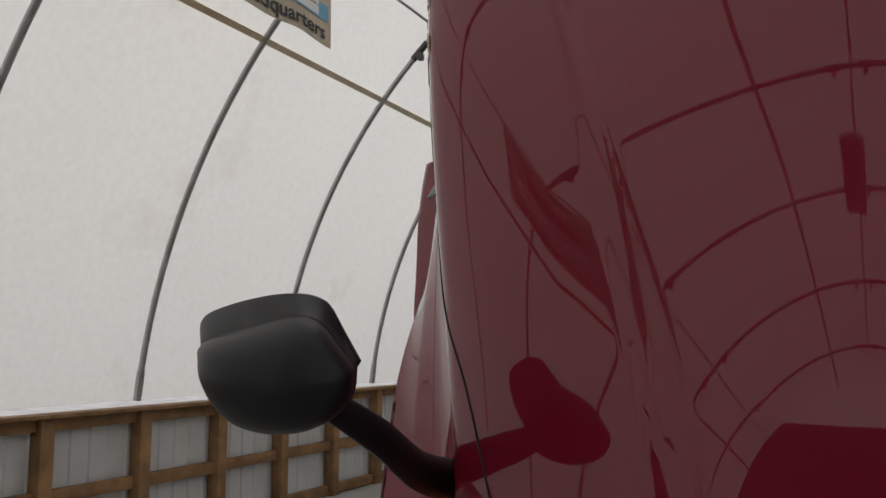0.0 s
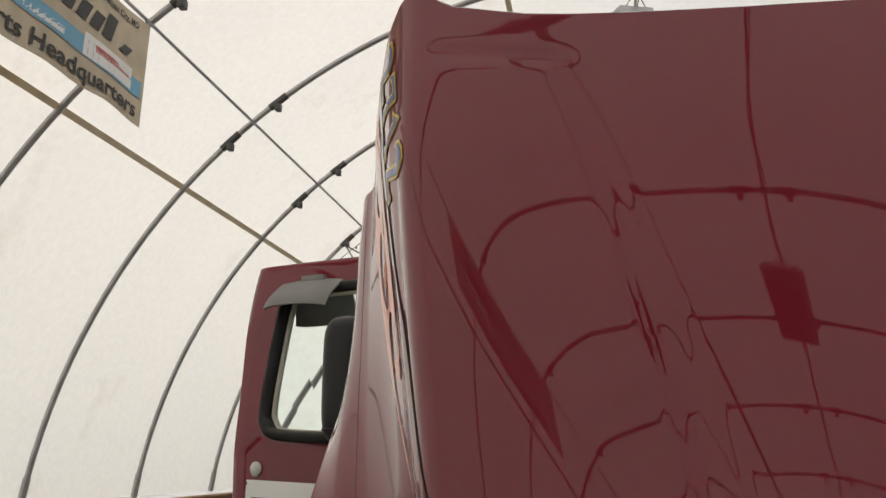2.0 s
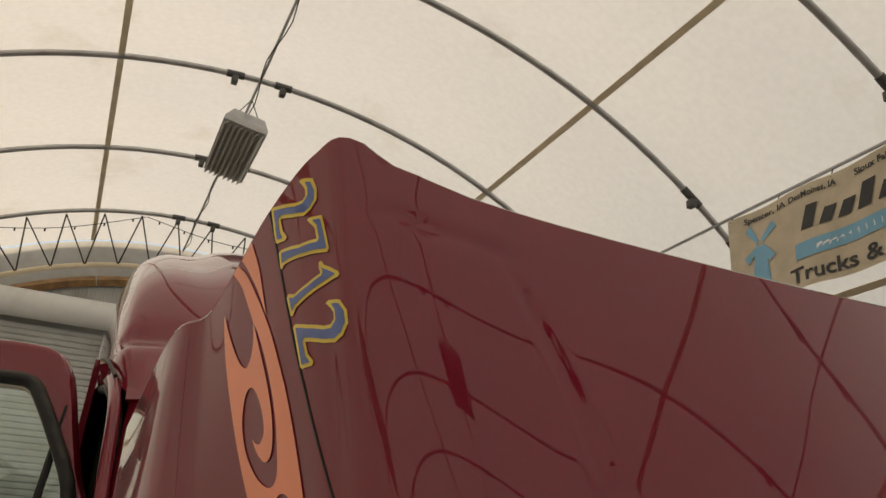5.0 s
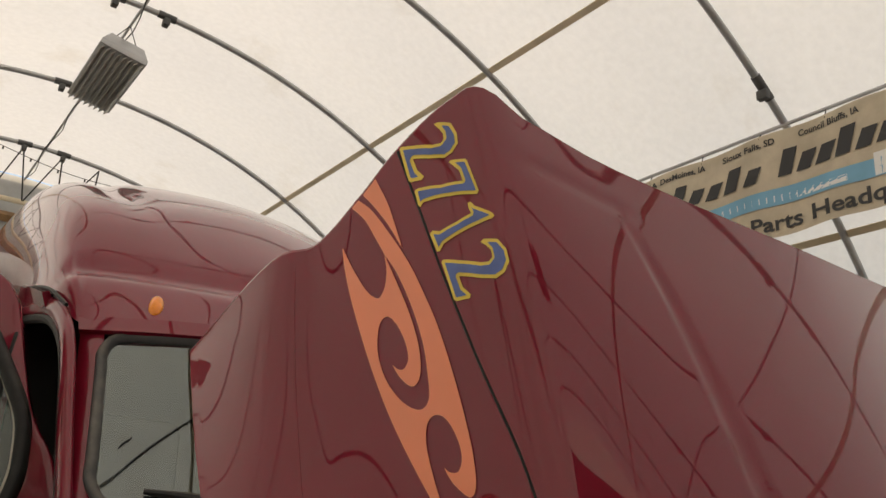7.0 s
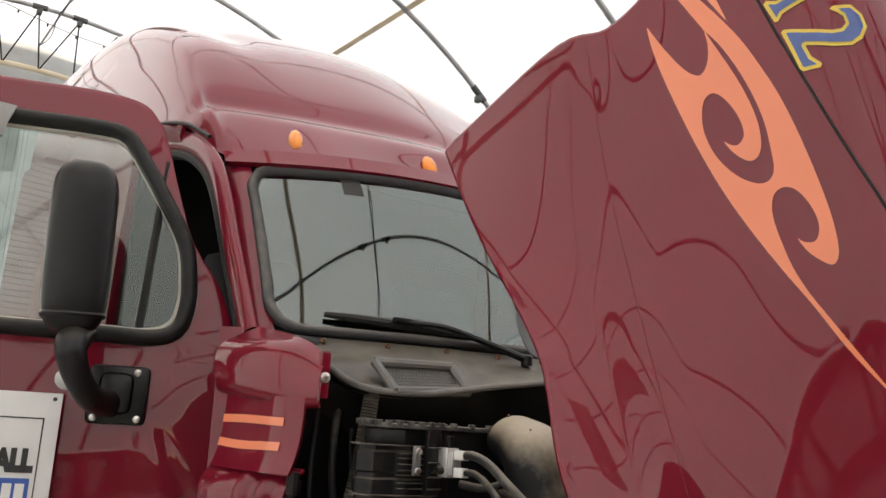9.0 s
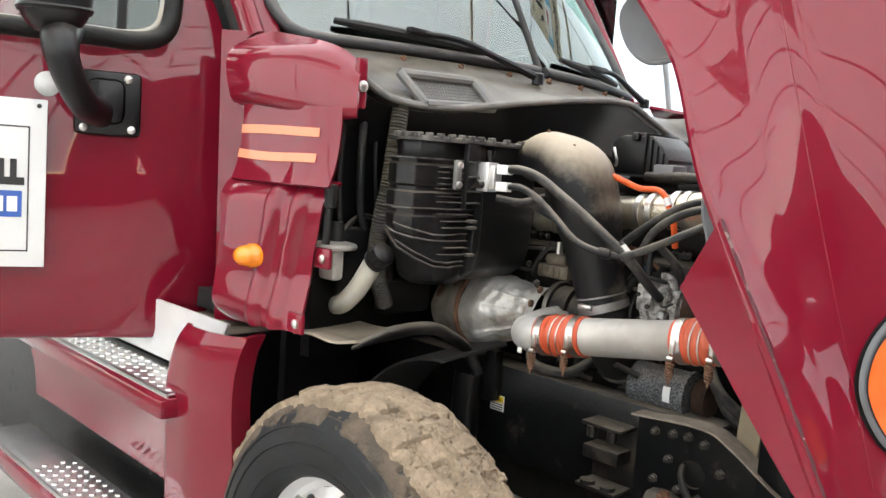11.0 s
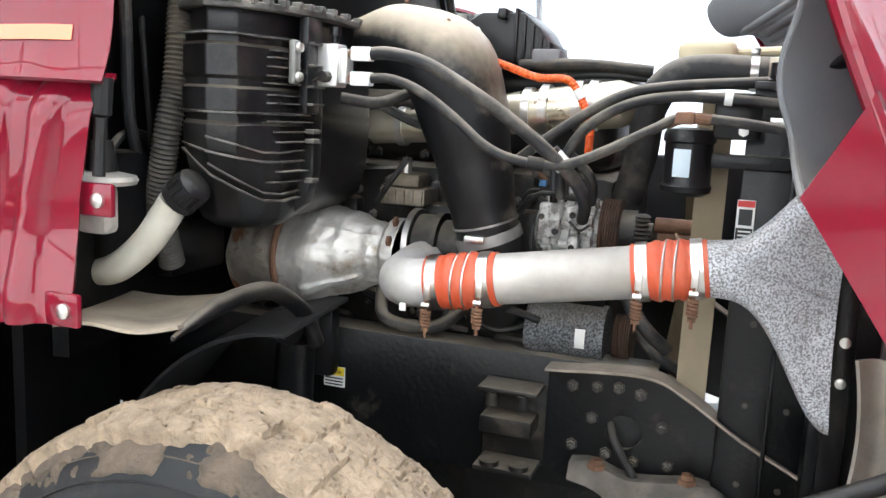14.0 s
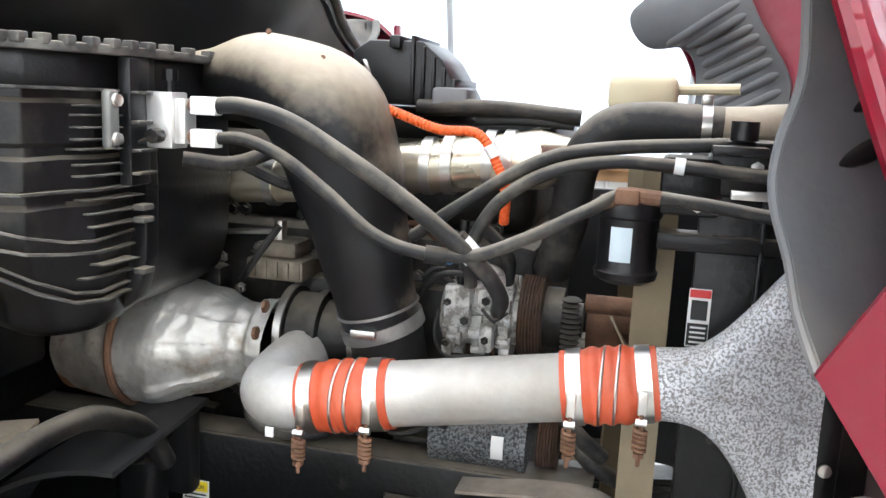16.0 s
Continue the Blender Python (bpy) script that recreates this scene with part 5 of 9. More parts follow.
# ------------------------------------------------ chassis
for s in (-1, 1):
    bm = bmesh.new()
    for lo, hi in (((0.423, -0.54, 0.66), (0.432, 6.5, 0.925)), ((0.35, -0.54, 0.916), (0.423, 6.5, 0.925)), ((0.35, -0.54, 0.66), (0.423, 6.5, 0.669))):
        xs = sorted((s * lo[0], s * hi[0]))
        box(bm, (xs[0], lo[1], lo[2]), (xs[1], hi[1], hi[2]), 0.003)
    rail = part("frame_rail", bm, FRAME_BLACK, truck, "black steel frame rail")
    # front extension plate with its turned top flange and a round hole
    poly = [(-0.335, 0.912), (-0.52, 0.925), (-0.60, 0.895), (-0.70, 0.832), (-0.83, 0.762), (-0.86, 0.70), (-0.86, 0.60), (-0.66, 0.62), (-0.38, 0.69), (-0.335, 0.70)]
    bm = bmesh.new()
    ring = [(-0.489 + 0.034 * math.cos(a), 0.800 + 0.034 * math.sin(a)) for a in [2 * math.pi * k / 20 for k in range(20)]]
    lo, hi = [], []
    for x in (0.434, 0.446):
        V = [bm.verts.new((s * x, y, z)) for y, z in poly]
        H = [bm.verts.new((s * x, y, z)) for y, z in ring]
        E = [bm.edges.new((V[i], V[(i + 1) % len(V)])) for i in range(len(V))] + [bm.edges.new((H[i], H[(i + 1) % len(H)])) for i in range(len(H))]
        bmesh.ops.triangle_fill(bm, edges=E, use_beauty=True)
        lo.append(V)
        hi.append(H)
    for A, B in (lo, hi):
        for i in range(len(A)):
            bm.faces.new((A[i], A[(i + 1) % len(A)], B[(i + 1) % len(A)], B[i]))
    plate = part("front_plate", bm, FRAME_BLACK, truck, "black bolted front frame plate", smooth=20)
    bm = bmesh.new()
    P = smooth_path([(s * 0.456, y, z) for y, z in poly[:6]], 5)
    for a, b in zip(P, P[1:]):
        d = Vector((s * 0.030, 0, 0))
        n = Vector((0, 0, 0.005))
        q = [bm.verts.new(v) for v in (a - d, a + d, b + d, b - d, a - d + n, a + d + n, b + d + n, b - d + n)]
        for f in ((0, 1, 2, 3), (4, 5, 6, 7), (0, 1, 5, 4), (2, 3, 7, 6), (1, 2, 6, 5), (0, 3, 7, 4)):
            bm.faces.new([q[i] for i in f])
    bmesh.ops.remove_doubles(bm, verts=bm.verts, dist=1e-4)
    part("flange", bm, mat("dusty_flange" + ("_l" if s > 0 else ""), (0.25, 0.21, 0.17), 0.8, 0, 0.3, 20, bump=0.2), plate, "dusty turned flange")
    for y, z in ((-0.384, 0.879), (-0.432, 0.884), (-0.473, 0.888), (-0.515, 0.88), (-0.426, 0.82), (-0.559, 0.823), (-0.39, 0.76), (-0.457, 0.753), (-0.51, 0.745), (-0.575, 0.75)):
        bm = bmesh.new()
        mm = Matrix.Translation((s * 0.446, y, z)) @ Matrix.Rotation(radians(s * 90), 4, "Y")
        lathe(bm, [(0.0125, 0), (0.0125, 0.003), (0.009, 0.003), (0.009, 0.013), (0.0055, 0.014), (0.0055, 0.02), (0, 0.021)], mm, 6)
        part("bolt", bm, PLATE_BOLT, plate)
    # two-tier bracket on the rail
    bracket = None
    for name, lo2, hi2 in (("rail_bracket", (0.434, -0.335, 0.70), (0.44, -0.205, 0.87)), ("top_shelf", (0.44, -0.33, 0.862), (0.515, -0.21, 0.872)), ("foot_shelf", (0.44, -0.33, 0.70), (0.52, -0.21, 0.712)), ("middle_bar", (0.44, -0.32, 0.775), (0.505, -0.215, 0.81))):
        bm = bmesh.new()
        xs = sorted((s * lo2[0], s * hi2[0]))
        box(bm, (xs[0], lo2[1], lo2[2]), (xs[1], hi2[1], hi2[2]), 0.004)
        if bracket is None:
            bracket = part(name, bm, DARK_METAL, truck, "worn steel bracket on the frame rail")
        else:
            part(name, bm, DARK_METAL, bracket)
    for y in (-0.30, -0.24):
        for z0, z1, r in ((0.862, 0.835, 0.013), (0.712, 0.722, 0.02)):
            bm = bmesh.new()
            tube(bm, [(s * 0.505, y, z0), (s * 0.505, y, z1)], r, 12)
            part("bushing", bm, DARK_METAL, bracket)
    # shock absorber and its upper mount, leaf spring, axle end
    bm = bmesh.new()
    tube(bm, [(s * 0.50, 0.20, 0.90), (s * 0.52, 0.20, 0.45)], 0.042, 20)
    shock = part("shock_absorber", bm, FRAME_BLACK, truck)
    bm = bmesh.new()
    tube(bm, [(s * 0.46, 0.20, 0.94), (s * 0.54, 0.20, 0.94)], 0.04, 16)
    box(bm, (min(s * 0.43, s * 0.47), 0.13, 0.82), (max(s * 0.43, s * 0.47), 0.22, 0.97), 0.01)
    part("shock_mount", bm, DUSTY_BLACK, shock)
    bm = bmesh.new()
    for j in range(3):
        pts = [(s * 0.46, -0.75 + 1.5 * k / 12, 0.50 + j * 0.018 + 0.05 * ((k - 6) / 6) ** 2) for k in range(13)]
        for a, b in zip(pts, pts[1:]):
            q = []
            for p in (a, b):
                for dx, dz in ((-0.045, -0.008), (0.045, -0.008), (0.045, 0.008), (-0.045, 0.008)):
                    q.append(bm.verts.new((p[0] + dx, p[1], p[2] + dz)))
            for f in ((0, 1, 5, 4), (1, 2, 6, 5), (2, 3, 7, 6), (3, 0, 4, 7)):
                bm.faces.new([q[i] for i in f])
    bmesh.ops.remove_doubles(bm, verts=bm.verts, dist=1e-5)
    part("leaf_spring", bm, DARK_METAL, truck)
bm = bmesh.new()
tube(bm, smooth_path([(-1.0, 0.02, 0.475), (-0.7, 0.02, 0.45), (-0.4, 0.02, 0.40), (0.4, 0.02, 0.40), (0.7, 0.02, 0.45), (1.0, 0.02, 0.475)], 5), 0.06, 12)
part("front_axle", bm, DARK_METAL, truck)
# front cross member, hinge castings, bumper beam
bm = bmesh.new()
box(bm, (-0.75, -1.02, 0.42), (0.75, -0.86, 0.62), 0.03)
part("cross_member", bm, FRAME_BLACK, truck)
bm = bmesh.new()
box(bm, (-1.05, -1.25, 0.28), (1.05, -1.1, 0.58), 0.06, seg=4)
part("bumper", bm, PAINT, truck, "maroon bumper")
for s in (-1, 1):
    side_on = lambda x: Matrix(((0, 0, 1, x), (1, 0, 0, 0), (0, 1, 0, 0), (0, 0, 0, 1)))
    bm = bmesh.new()
    prism(bm, [(-0.773, 0.812), (-0.80, 0.80), (-0.85, 0.802), (-0.90, 0.815), (-0.956, 0.80), (-0.965, 0.73), (-0.94, 0.70), (-0.875, 0.69), (-0.80, 0.70), (-0.778, 0.734), (-0.751, 0.76), (-0.745, 0.80)], 0.05, side_on(s * 0.68 - 0.025), 0.008)
    hinge = part("hood_hinge", bm, FRAME_BLACK, truck, "black cast hood hinge")
    bm = bmesh.new()
    prism(bm, [(-0.740, 0.724), (-0.752, 0.736), (-0.79, 0.73), (-0.84, 0.738), (-0.872, 0.73), (-0.884, 0.704), (-0.859, 0.668), (-0.762, 0.668), (-0.748, 0.70)], 0.014, side_on(s * 0.715 - 0.007), 0.004)
    tab = part("hinge_plate", bm, FRAME_BLACK, hinge, "worn black bracket plate")
    bm = bmesh.new()
    box(bm, (s * 0.66 - 0.04, -0.862, 0.40), (s * 0.66 + 0.04, -0.758, 0.69), 0.012)
    post = part("hinge_post", bm, FRAME_BLACK, hinge)
    for a in range(3):
        bm = bmesh.new()
        box(bm, (s * 0.705 - 0.008, -0.852 + 0.034 * a, 0.42), (s * 0.705 + 0.008, -0.844 + 0.034 * a, 0.655), 0.002)
        part("rib", bm, FRAME_BLACK, hinge)
    bm = bmesh.new()
    tube(bm, [(s * 0.655, -0.935, 0.755), (s * 0.735, -0.935, 0.755)], 0.030, 20)
    part("pivot_bush", bm, BLACK_RUBBER, hinge)
    bm = bmesh.new()
    prism(bm, [(-0.80, 0.705), (-0.80, 0.80), (-0.825, 0.80), (-0.85, 0.705)], 0.016, side_on(s * 0.708 - 0.008), 0.003)
    part("gusset", bm, FRAME_BLACK, hinge)
    for y, z, x in ((-0.865, 0.775, 0.705), (-0.90, 0.735, 0.705), (-0.862, 0.725, 0.705), (-0.752, 0.785, 0.705), (-0.775, 0.712, 0.722), (-0.812, 0.715, 0.722), (-0.848, 0.712, 0.722)):
        bm = bmesh.new()
        lathe(bm, [(0.013, 0), (0.013, 0.004), (0.009, 0.005), (0.009, 0.011), (0.005, 0.012), (0.005, 0.018), (0, 0.018)], Matrix.Translation((s * x, y, z)) @ Matrix.Rotation(radians(s * 90), 4, "Y"), 6)
        part("bolt", bm, DARK_METAL, hinge)
    bm = bmesh.new()
    box(bm, (s * 0.53 - 0.11, -0.80, 0.60), (s * 0.53 + 0.11, -0.70, 0.70), 0.02)
    part("hinge_beam", bm, FRAME_BLACK, hinge)
    part("hood_strut", hose([(s * 0.715, -0.758, 0.812), (s * 0.72, -0.85, 0.868), (s * 0.725, -0.98, 0.945)], 0.0145, 16), BLACK_PLASTIC, truck)
    part("brake_hose", hose([(s * 0.44, -0.462, 0.812), (s * 0.468, -0.475, 0.79), (s * 0.475, -0.505, 0.745), (s * 0.48, -0.54, 0.695), (s * 0.485, -0.585, 0.665), (s * 0.51, -0.66, 0.66)], 0.0085, 10), BLACK_RUBBER, truck)
    part("brake_hose", hose([(s * 0.51, -0.64, 0.675), (s * 0.51, -0.605, 0.66), (s * 0.51, -0.60, 0.61), (s * 0.515, -0.60, 0.55), (s * 0.53, -0.615, 0.50), (s * 0.56, -0.66, 0.46), (s * 0.64, -0.74, 0.45)], 0.0065, 10), BLACK_RUBBER, truck)
    bm = bmesh.new()
    tube(bm, [(s * 0.511, -0.60, 0.583), (s * 0.511, -0.60, 0.565), (s * 0.512, -0.60, 0.565), (s * 0.513, -0.60, 0.545)], [0.009, 0.009, 0.011, 0.011], 8)
    part("hose_fitting", bm, STEEL, truck, "bright hose fitting")
    part("wire_loom", ribbed([(s * 0.70, -0.737, 0.715), (s * 0.725, -0.73, 0.75), (s * 0.735, -0.73, 0.79), (s * 0.735, -0.748, 0.818), (s * 0.735, -0.773, 0.813), (s * 0.735, -0.838, 0.809), (s * 0.735, -0.886, 0.838), (s * 0.73, -0.915, 0.89)], 0.0075, 0.006), BLACK_RUBBER, truck)
part("tie_rod", hose([(-0.75, 0.1, 0.40), (0.75, 0.1, 0.40)], 0.02, 10, 2), DARK_METAL, truck)
part("drag_link", hose([(-0.55, -0.72, 0.585), (-0.56, -0.30, 0.575), (-0.60, 0.05, 0.60)], 0.024, 12), DARK_METAL, truck)


# ------------------------------------------------ engine bay
block = bmesh.new()
box(block, (-0.30, -0.42, 0.72), (0.30, 0.95, 1.28), 0.03)
engine = part("engine_block", block, DARK_METAL, truck, "grimy dark diesel engine block")
for k in range(6):
    y = -0.30 + 0.22 * k
    for name, lo, hi in (("port_cover", (-0.345, y, 0.98), (-0.29, y + 0.13, 1.20)), ("core_plate", (-0.33, y + 0.02, 0.76), (-0.29, y + 0.12, 0.93))):
        bm = bmesh.new()
        box(bm, lo, hi, 0.017)
        part(name, bm, DARK_METAL, engine)
bm = bmesh.new()
box(bm, (-0.26, -0.40, 1.281), (0.26, 0.95, 1.439), 0.04, seg=3)
part("cylinder_head", bm, DARK_METAL, truck, "grimy cylinder head")
bm = bmesh.new()
box(bm, (-0.25, -0.44, 0.45), (0.25, 0.90, 0.719), 0.05)
part("oil_pan", bm, DARK_METAL, truck, "dark oil pan")
random.seed(7)
for k in range(46):
    y, z = random.uniform(-0.40, 0.55), random.choice([0.80, 0.95, 1.22, 1.26, 1.30])
    bm = bmesh.new()
    lathe(bm, [(0.012, 0), (0.012, 0.004), (0.008, 0.005), (0.008, 0.014), (0, 0.014)], Matrix.Translation((-0.343 if 0.97 < z < 1.21 else -0.301, y, z)) @ Matrix.Rotation(radians(-90), 4, "Y"), 6)
    part("bolt", bm, DARK_METAL, engine)
for k in range(12):
    y = random.uniform(-0.35, 0.4)
    z = random.uniform(1.0, 1.32)
    y2 = y + random.uniform(-0.2, 0.2)
    part("fuel_line", hose([(-0.34, y, z), (-0.37 - random.uniform(0, 0.04), (y + y2) / 2, z + random.uniform(-0.08, 0.05)), (-0.34, y2, z + random.uniform(-0.12, 0.1))], random.choice([0.006, 0.008, 0.011]), 8), random.choice([DARK_METAL, BLACK_RUBBER, RUST]), truck)
# valve cover and black box on top
bm = bmesh.new()
box(bm, (-0.22, -0.42, 1.43), (0.22, 0.9, 1.495), 0.03, seg=3)
part("valve_cover", bm, BLACK_PLASTIC, truck)
bm = bmesh.new()
prism(bm, [(-0.075, 1.50), (-0.075, 1.585), (-0.105, 1.605), (-0.20, 1.605), (-0.235, 1.575), (-0.275, 1.51), (-0.275, 1.495)], 0.16, Matrix(((0, 0, 1, -0.29), (1, 0, 0, 0), (0, 1, 0, 0), (0, 0, 0, 1))), 0.008)
breather = part("breather_box", bm, BLACK_PLASTIC, truck, "black plastic breather box with a ribbed end")
bm = bmesh.new()
box(bm, (-0.305, -0.165, 1.59), (-0.10, -0.145, 1.612), 0.004)
part("lid_edge", bm, BLACK_PLASTIC, breather)
for k in range(5):
    y = -0.185 - 0.018 * k
    bm = bmesh.new()
    box(bm, (-0.30, y - 0.003, 1.50), (-0.13, y + 0.003, 1.612 - 0.017 * k), 0.001)
    part("rib", bm, BLACK_PLASTIC, breather)
bm = bmesh.new()
box(bm, (-0.315, -0.285, 1.488), (-0.24, -0.225, 1.53), 0.006)
part("sensor_plug", bm, mat("grey_plug", (0.16, 0.16, 0.165), 0.5, 0, 0.2, 20), breather, "grey sensor plug")
part("breather_wire", hose([(-0.31, -0.10, 1.56), (-0.335, -0.115, 1.565), (-0.335, -0.125, 1.535), (-0.315, -0.11, 1.52)], 0.004, 8), STEEL, breather)

# golden exhaust cooler with bands
bm = bmesh.new()
tube(bm, [(-0.36, 0.24, 1.345), (-0.36, -0.02, 1.365), (-0.36, -0.22, 1.40), (-0.36, -0.42, 1.425), (-0.33, -0.47, 1.43)], [0.036, 0.036, 0.042, 0.046, 0.03], 28)
cooler = part("exhaust_cooler", bm, mat("heat_tinted_steel", (0.52, 0.47, 0.37), 0.3, 0.9, 0.25, 12, rvary=0.1, bump=0.05), truck, "heat-tinted steel exhaust cooler tube")
for y, z, r in ((0.13, 1.352, 0.041), (0.03, 1.360, 0.041), (-0.24, 1.404, 0.047), (-0.275, 1.409, 0.049), (-0.34, 1.418, 0.049), (-0.37, 1.42, 0.049)):
    bm = bmesh.new()
    tube(bm, [(-0.36, y + 0.008, z), (-0.36, y - 0.008, z)], r, 28)
    part("band", bm, STEEL, cooler)

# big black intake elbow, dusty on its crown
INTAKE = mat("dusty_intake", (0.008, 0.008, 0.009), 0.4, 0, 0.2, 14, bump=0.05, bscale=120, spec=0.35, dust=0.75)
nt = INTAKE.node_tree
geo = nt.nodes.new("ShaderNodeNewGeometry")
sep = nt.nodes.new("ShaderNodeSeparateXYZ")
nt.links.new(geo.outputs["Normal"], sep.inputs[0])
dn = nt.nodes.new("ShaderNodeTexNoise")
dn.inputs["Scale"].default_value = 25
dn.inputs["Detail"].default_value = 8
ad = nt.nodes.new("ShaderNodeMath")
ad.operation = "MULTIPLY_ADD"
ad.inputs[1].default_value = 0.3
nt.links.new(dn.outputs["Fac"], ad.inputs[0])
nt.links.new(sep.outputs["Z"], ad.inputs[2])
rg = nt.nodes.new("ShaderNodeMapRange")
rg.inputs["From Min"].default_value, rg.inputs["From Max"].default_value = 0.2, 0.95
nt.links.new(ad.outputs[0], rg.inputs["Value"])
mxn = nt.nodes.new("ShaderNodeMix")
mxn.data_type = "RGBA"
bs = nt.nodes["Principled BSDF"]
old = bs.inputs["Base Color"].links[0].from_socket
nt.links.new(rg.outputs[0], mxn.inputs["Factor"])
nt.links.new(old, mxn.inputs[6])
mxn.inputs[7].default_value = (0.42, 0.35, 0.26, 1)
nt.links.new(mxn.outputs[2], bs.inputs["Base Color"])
bm = bmesh.new()
P = smooth_path([(-0.30, 0.30, 1.50), (-0.40, 0.13, 1.515), (-0.455, 0.0, 1.525), (-0.47, -0.095, 1.485), (-0.465, -0.135, 1.40), (-0.455, -0.16, 1.30), (-0.445, -0.18, 1.21), (-0.435, -0.195, 1.15)], 8)
rad = []
for i in range(len(P)):
    f = i / (len(P) - 1)
    rad.append(profile([(0, 0.05), (0.16, 0.058), (0.30, 0.074), (0.45, 0.094), (0.58, 0.088), (0.72, 0.074), (0.88, 0.064), (1, 0.062)], f))
tube(bm, P, rad, 40)
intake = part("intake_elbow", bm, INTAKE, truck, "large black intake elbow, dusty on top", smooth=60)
bm = bmesh.new()
tube(bm, [(-0.437, -0.190, 1.165), (-0.434, -0.196, 1.145)], 0.0675, 36)
tube(bm, [(-0.440, -0.185, 1.185), (-0.4395, -0.186, 1.181)], 0.067, 36)
part("clamp_band", bm, ALU, intake)
bm = bmesh.new()
box(bm, (-0.512, -0.205, 1.148), (-0.494, -0.165, 1.162), 0.003)
part("clamp_screw", bm, STEEL, intake)
bm = bmesh.new()
tube(bm, [(-0.434, -0.197, 1.15), (-0.42, -0.21, 1.06), (-0.36, -0.20, 1.0)], [0.06, 0.06, 0.055], 28)
part("rubber_sleeve", bm, BLACK_RUBBER, intake)
for y, z in ((-0.03, 1.605), (-0.115, 1.57)):
    bm = bmesh.new()
    lathe(bm, [(0.0045, 0), (0.004, 0.003), (0, 0.003)], Matrix.Translation((-0.515, y, z - 0.01)) @ Matrix.Rotation(radians(-60), 4, "Y"), 10)
    part("rivet", bm, RUST, intake)

# turbo compressor rings behind it
bm = bmesh.new()
lathe(bm, [(0.0, -0.015), (0.075, -0.015), (0.075, -0.03), (0.066, -0.032), (0.066, -0.07), (0.072, -0.071), (0.072, -0.085), (0.058, -0.087), (0.058, -0.14), (0.066, -0.141), (0.066, -0.155), (0.056, -0.157), (0.056, -0.19), (0.0, -0.19)], Matrix.Translation((-0.39, 0, 1.115)) @ Matrix.Rotation(radians(-90), 4, "X"), 36)
turbo = part("turbocharger", bm, DARK_METAL, truck, "dark turbocharger housing")
for y in (-0.022, -0.147):
    bm = bmesh.new()
    tube(bm, [(-0.39, y + 0.006, 1.115), (-0.39, y - 0.006, 1.115)], 0.077 if y > -0.1 else 0.068, 36)
    part("v_band", bm, STEEL, turbo)

# exhaust heat shield, dented aluminium
bm = bmesh.new()


def shield(u, v):
    y = 0.24 - 0.25 * u
    a = radians(-140) + radians(280) * v
    r = profile([(0, 0.105), (0.25, 0.112), (0.5, 0.095), (0.75, 0.074), (0.86, 0.066), (0.9, 0.078), (1.0, 0.078)], u)
    r += 0.004 * math.sin(9 * v * math.pi) * (1 - u) + 0.006 * noise.noise(Vector((y * 14, a, 0.3)))
    r += 0.0022 * noise.noise(Vector((y * 55, a * 5, 2.1))) + 0.0012 * noise.noise(Vector((y * 120, a * 12, 5.0)))
    # pressed rib and swage line
    for u0, u1, v0, v1, h in ((0.18, 0.72, 0.335, 0.395, 0.007), (0.30, 0.68, 0.53, 0.545, -0.004), (0.05, 0.85, 0.64, 0.655, 0.004)):
        r += h * max(0.0, min(1.0, (u - u0) / 0.04, (u1 - u) / 0.04)) * max(0.0, min(1.0, (v - v0) / 0.012, (v1 - v) / 0.012))
    z = 1.075 + 0.025 * u
    return Vector((-0.42 - r * math.cos(a), y, z + r * math.sin(a) * (1.0 - 0.1 * u)))


sheet(bm, shield, 90, 110, thick=0.004)
hs = part("heat_shield", bm, mat("bright_shield", (0.52, 0.505, 0.475), 0.5, 0.6, 0.2, 18, bump=0.15, bscale=60, dirt=(0.24, 0.17, 0.11), dscale=10, damount=0.75, dlow=0.54, dhigh=0.66, rvary=0.15), truck, "dented aluminium exhaust heat shield", smooth=50)
bm = bmesh.new()
sheet(bm, lambda u, v: Vector((-0.42 - (0.104 - 0.03 * u + 0.008 * noise.noise(Vector((u * 5, v * 7, 1)))) * math.cos(radians(-130 + 260 * v)), 0.245 + 0.13 * u, 1.072 - 0.01 * u + (0.105 - 0.02 * u) * math.sin(radians(-130 + 260 * v)))), 20, 40, thick=0.004)
part("rusted_collar", bm, mat("rusty_collar", (0.27, 0.24, 0.21), 0.6, 0.5, 0.3, 14, bump=0.4, bscale=50, dirt=(0.2, 0.08, 0.03), dscale=12, damount=0.9, dlow=0.55, dhigh=0.62), hs, "rust-stained collar")
bm = bmesh.new()
tube(bm, smooth_path([(-0.42 - 0.112 * math.cos(a), 0.241, 1.076 + 0.112 * math.sin(a)) for a in [radians(-130 + 20 * k) for k in range(14)]], 3), 0.007, 8)
part("seam", bm, RUST, hs)
for a in (-50, -20, 25, 60):
    bm = bmesh.new()
    lathe(bm, [(0.011, 0), (0.011, 0.006), (0.006, 0.007), (0, 0.007)], Matrix.Translation((-0.42 - 0.084 * math.cos(radians(a)), 0.0, 1.10 + 0.08 * math.sin(radians(a)))) @ Matrix.Rotation(radians(90), 4, "X"), 6)
    part("bolt", bm, RUST, hs)

# ------------------------------------------------ charge air pipe
def axis(y):
    return Vector((-0.602 + (-0.2 - y) * 0.06 * -1 * -1, y, 1.094 + (-0.2 - y) * 0.155))


def ax(y):
    return Vector((-0.605 + 0.055 * (-0.2 - y), y, 1.094 + 0.155 * (-0.2 - y)))


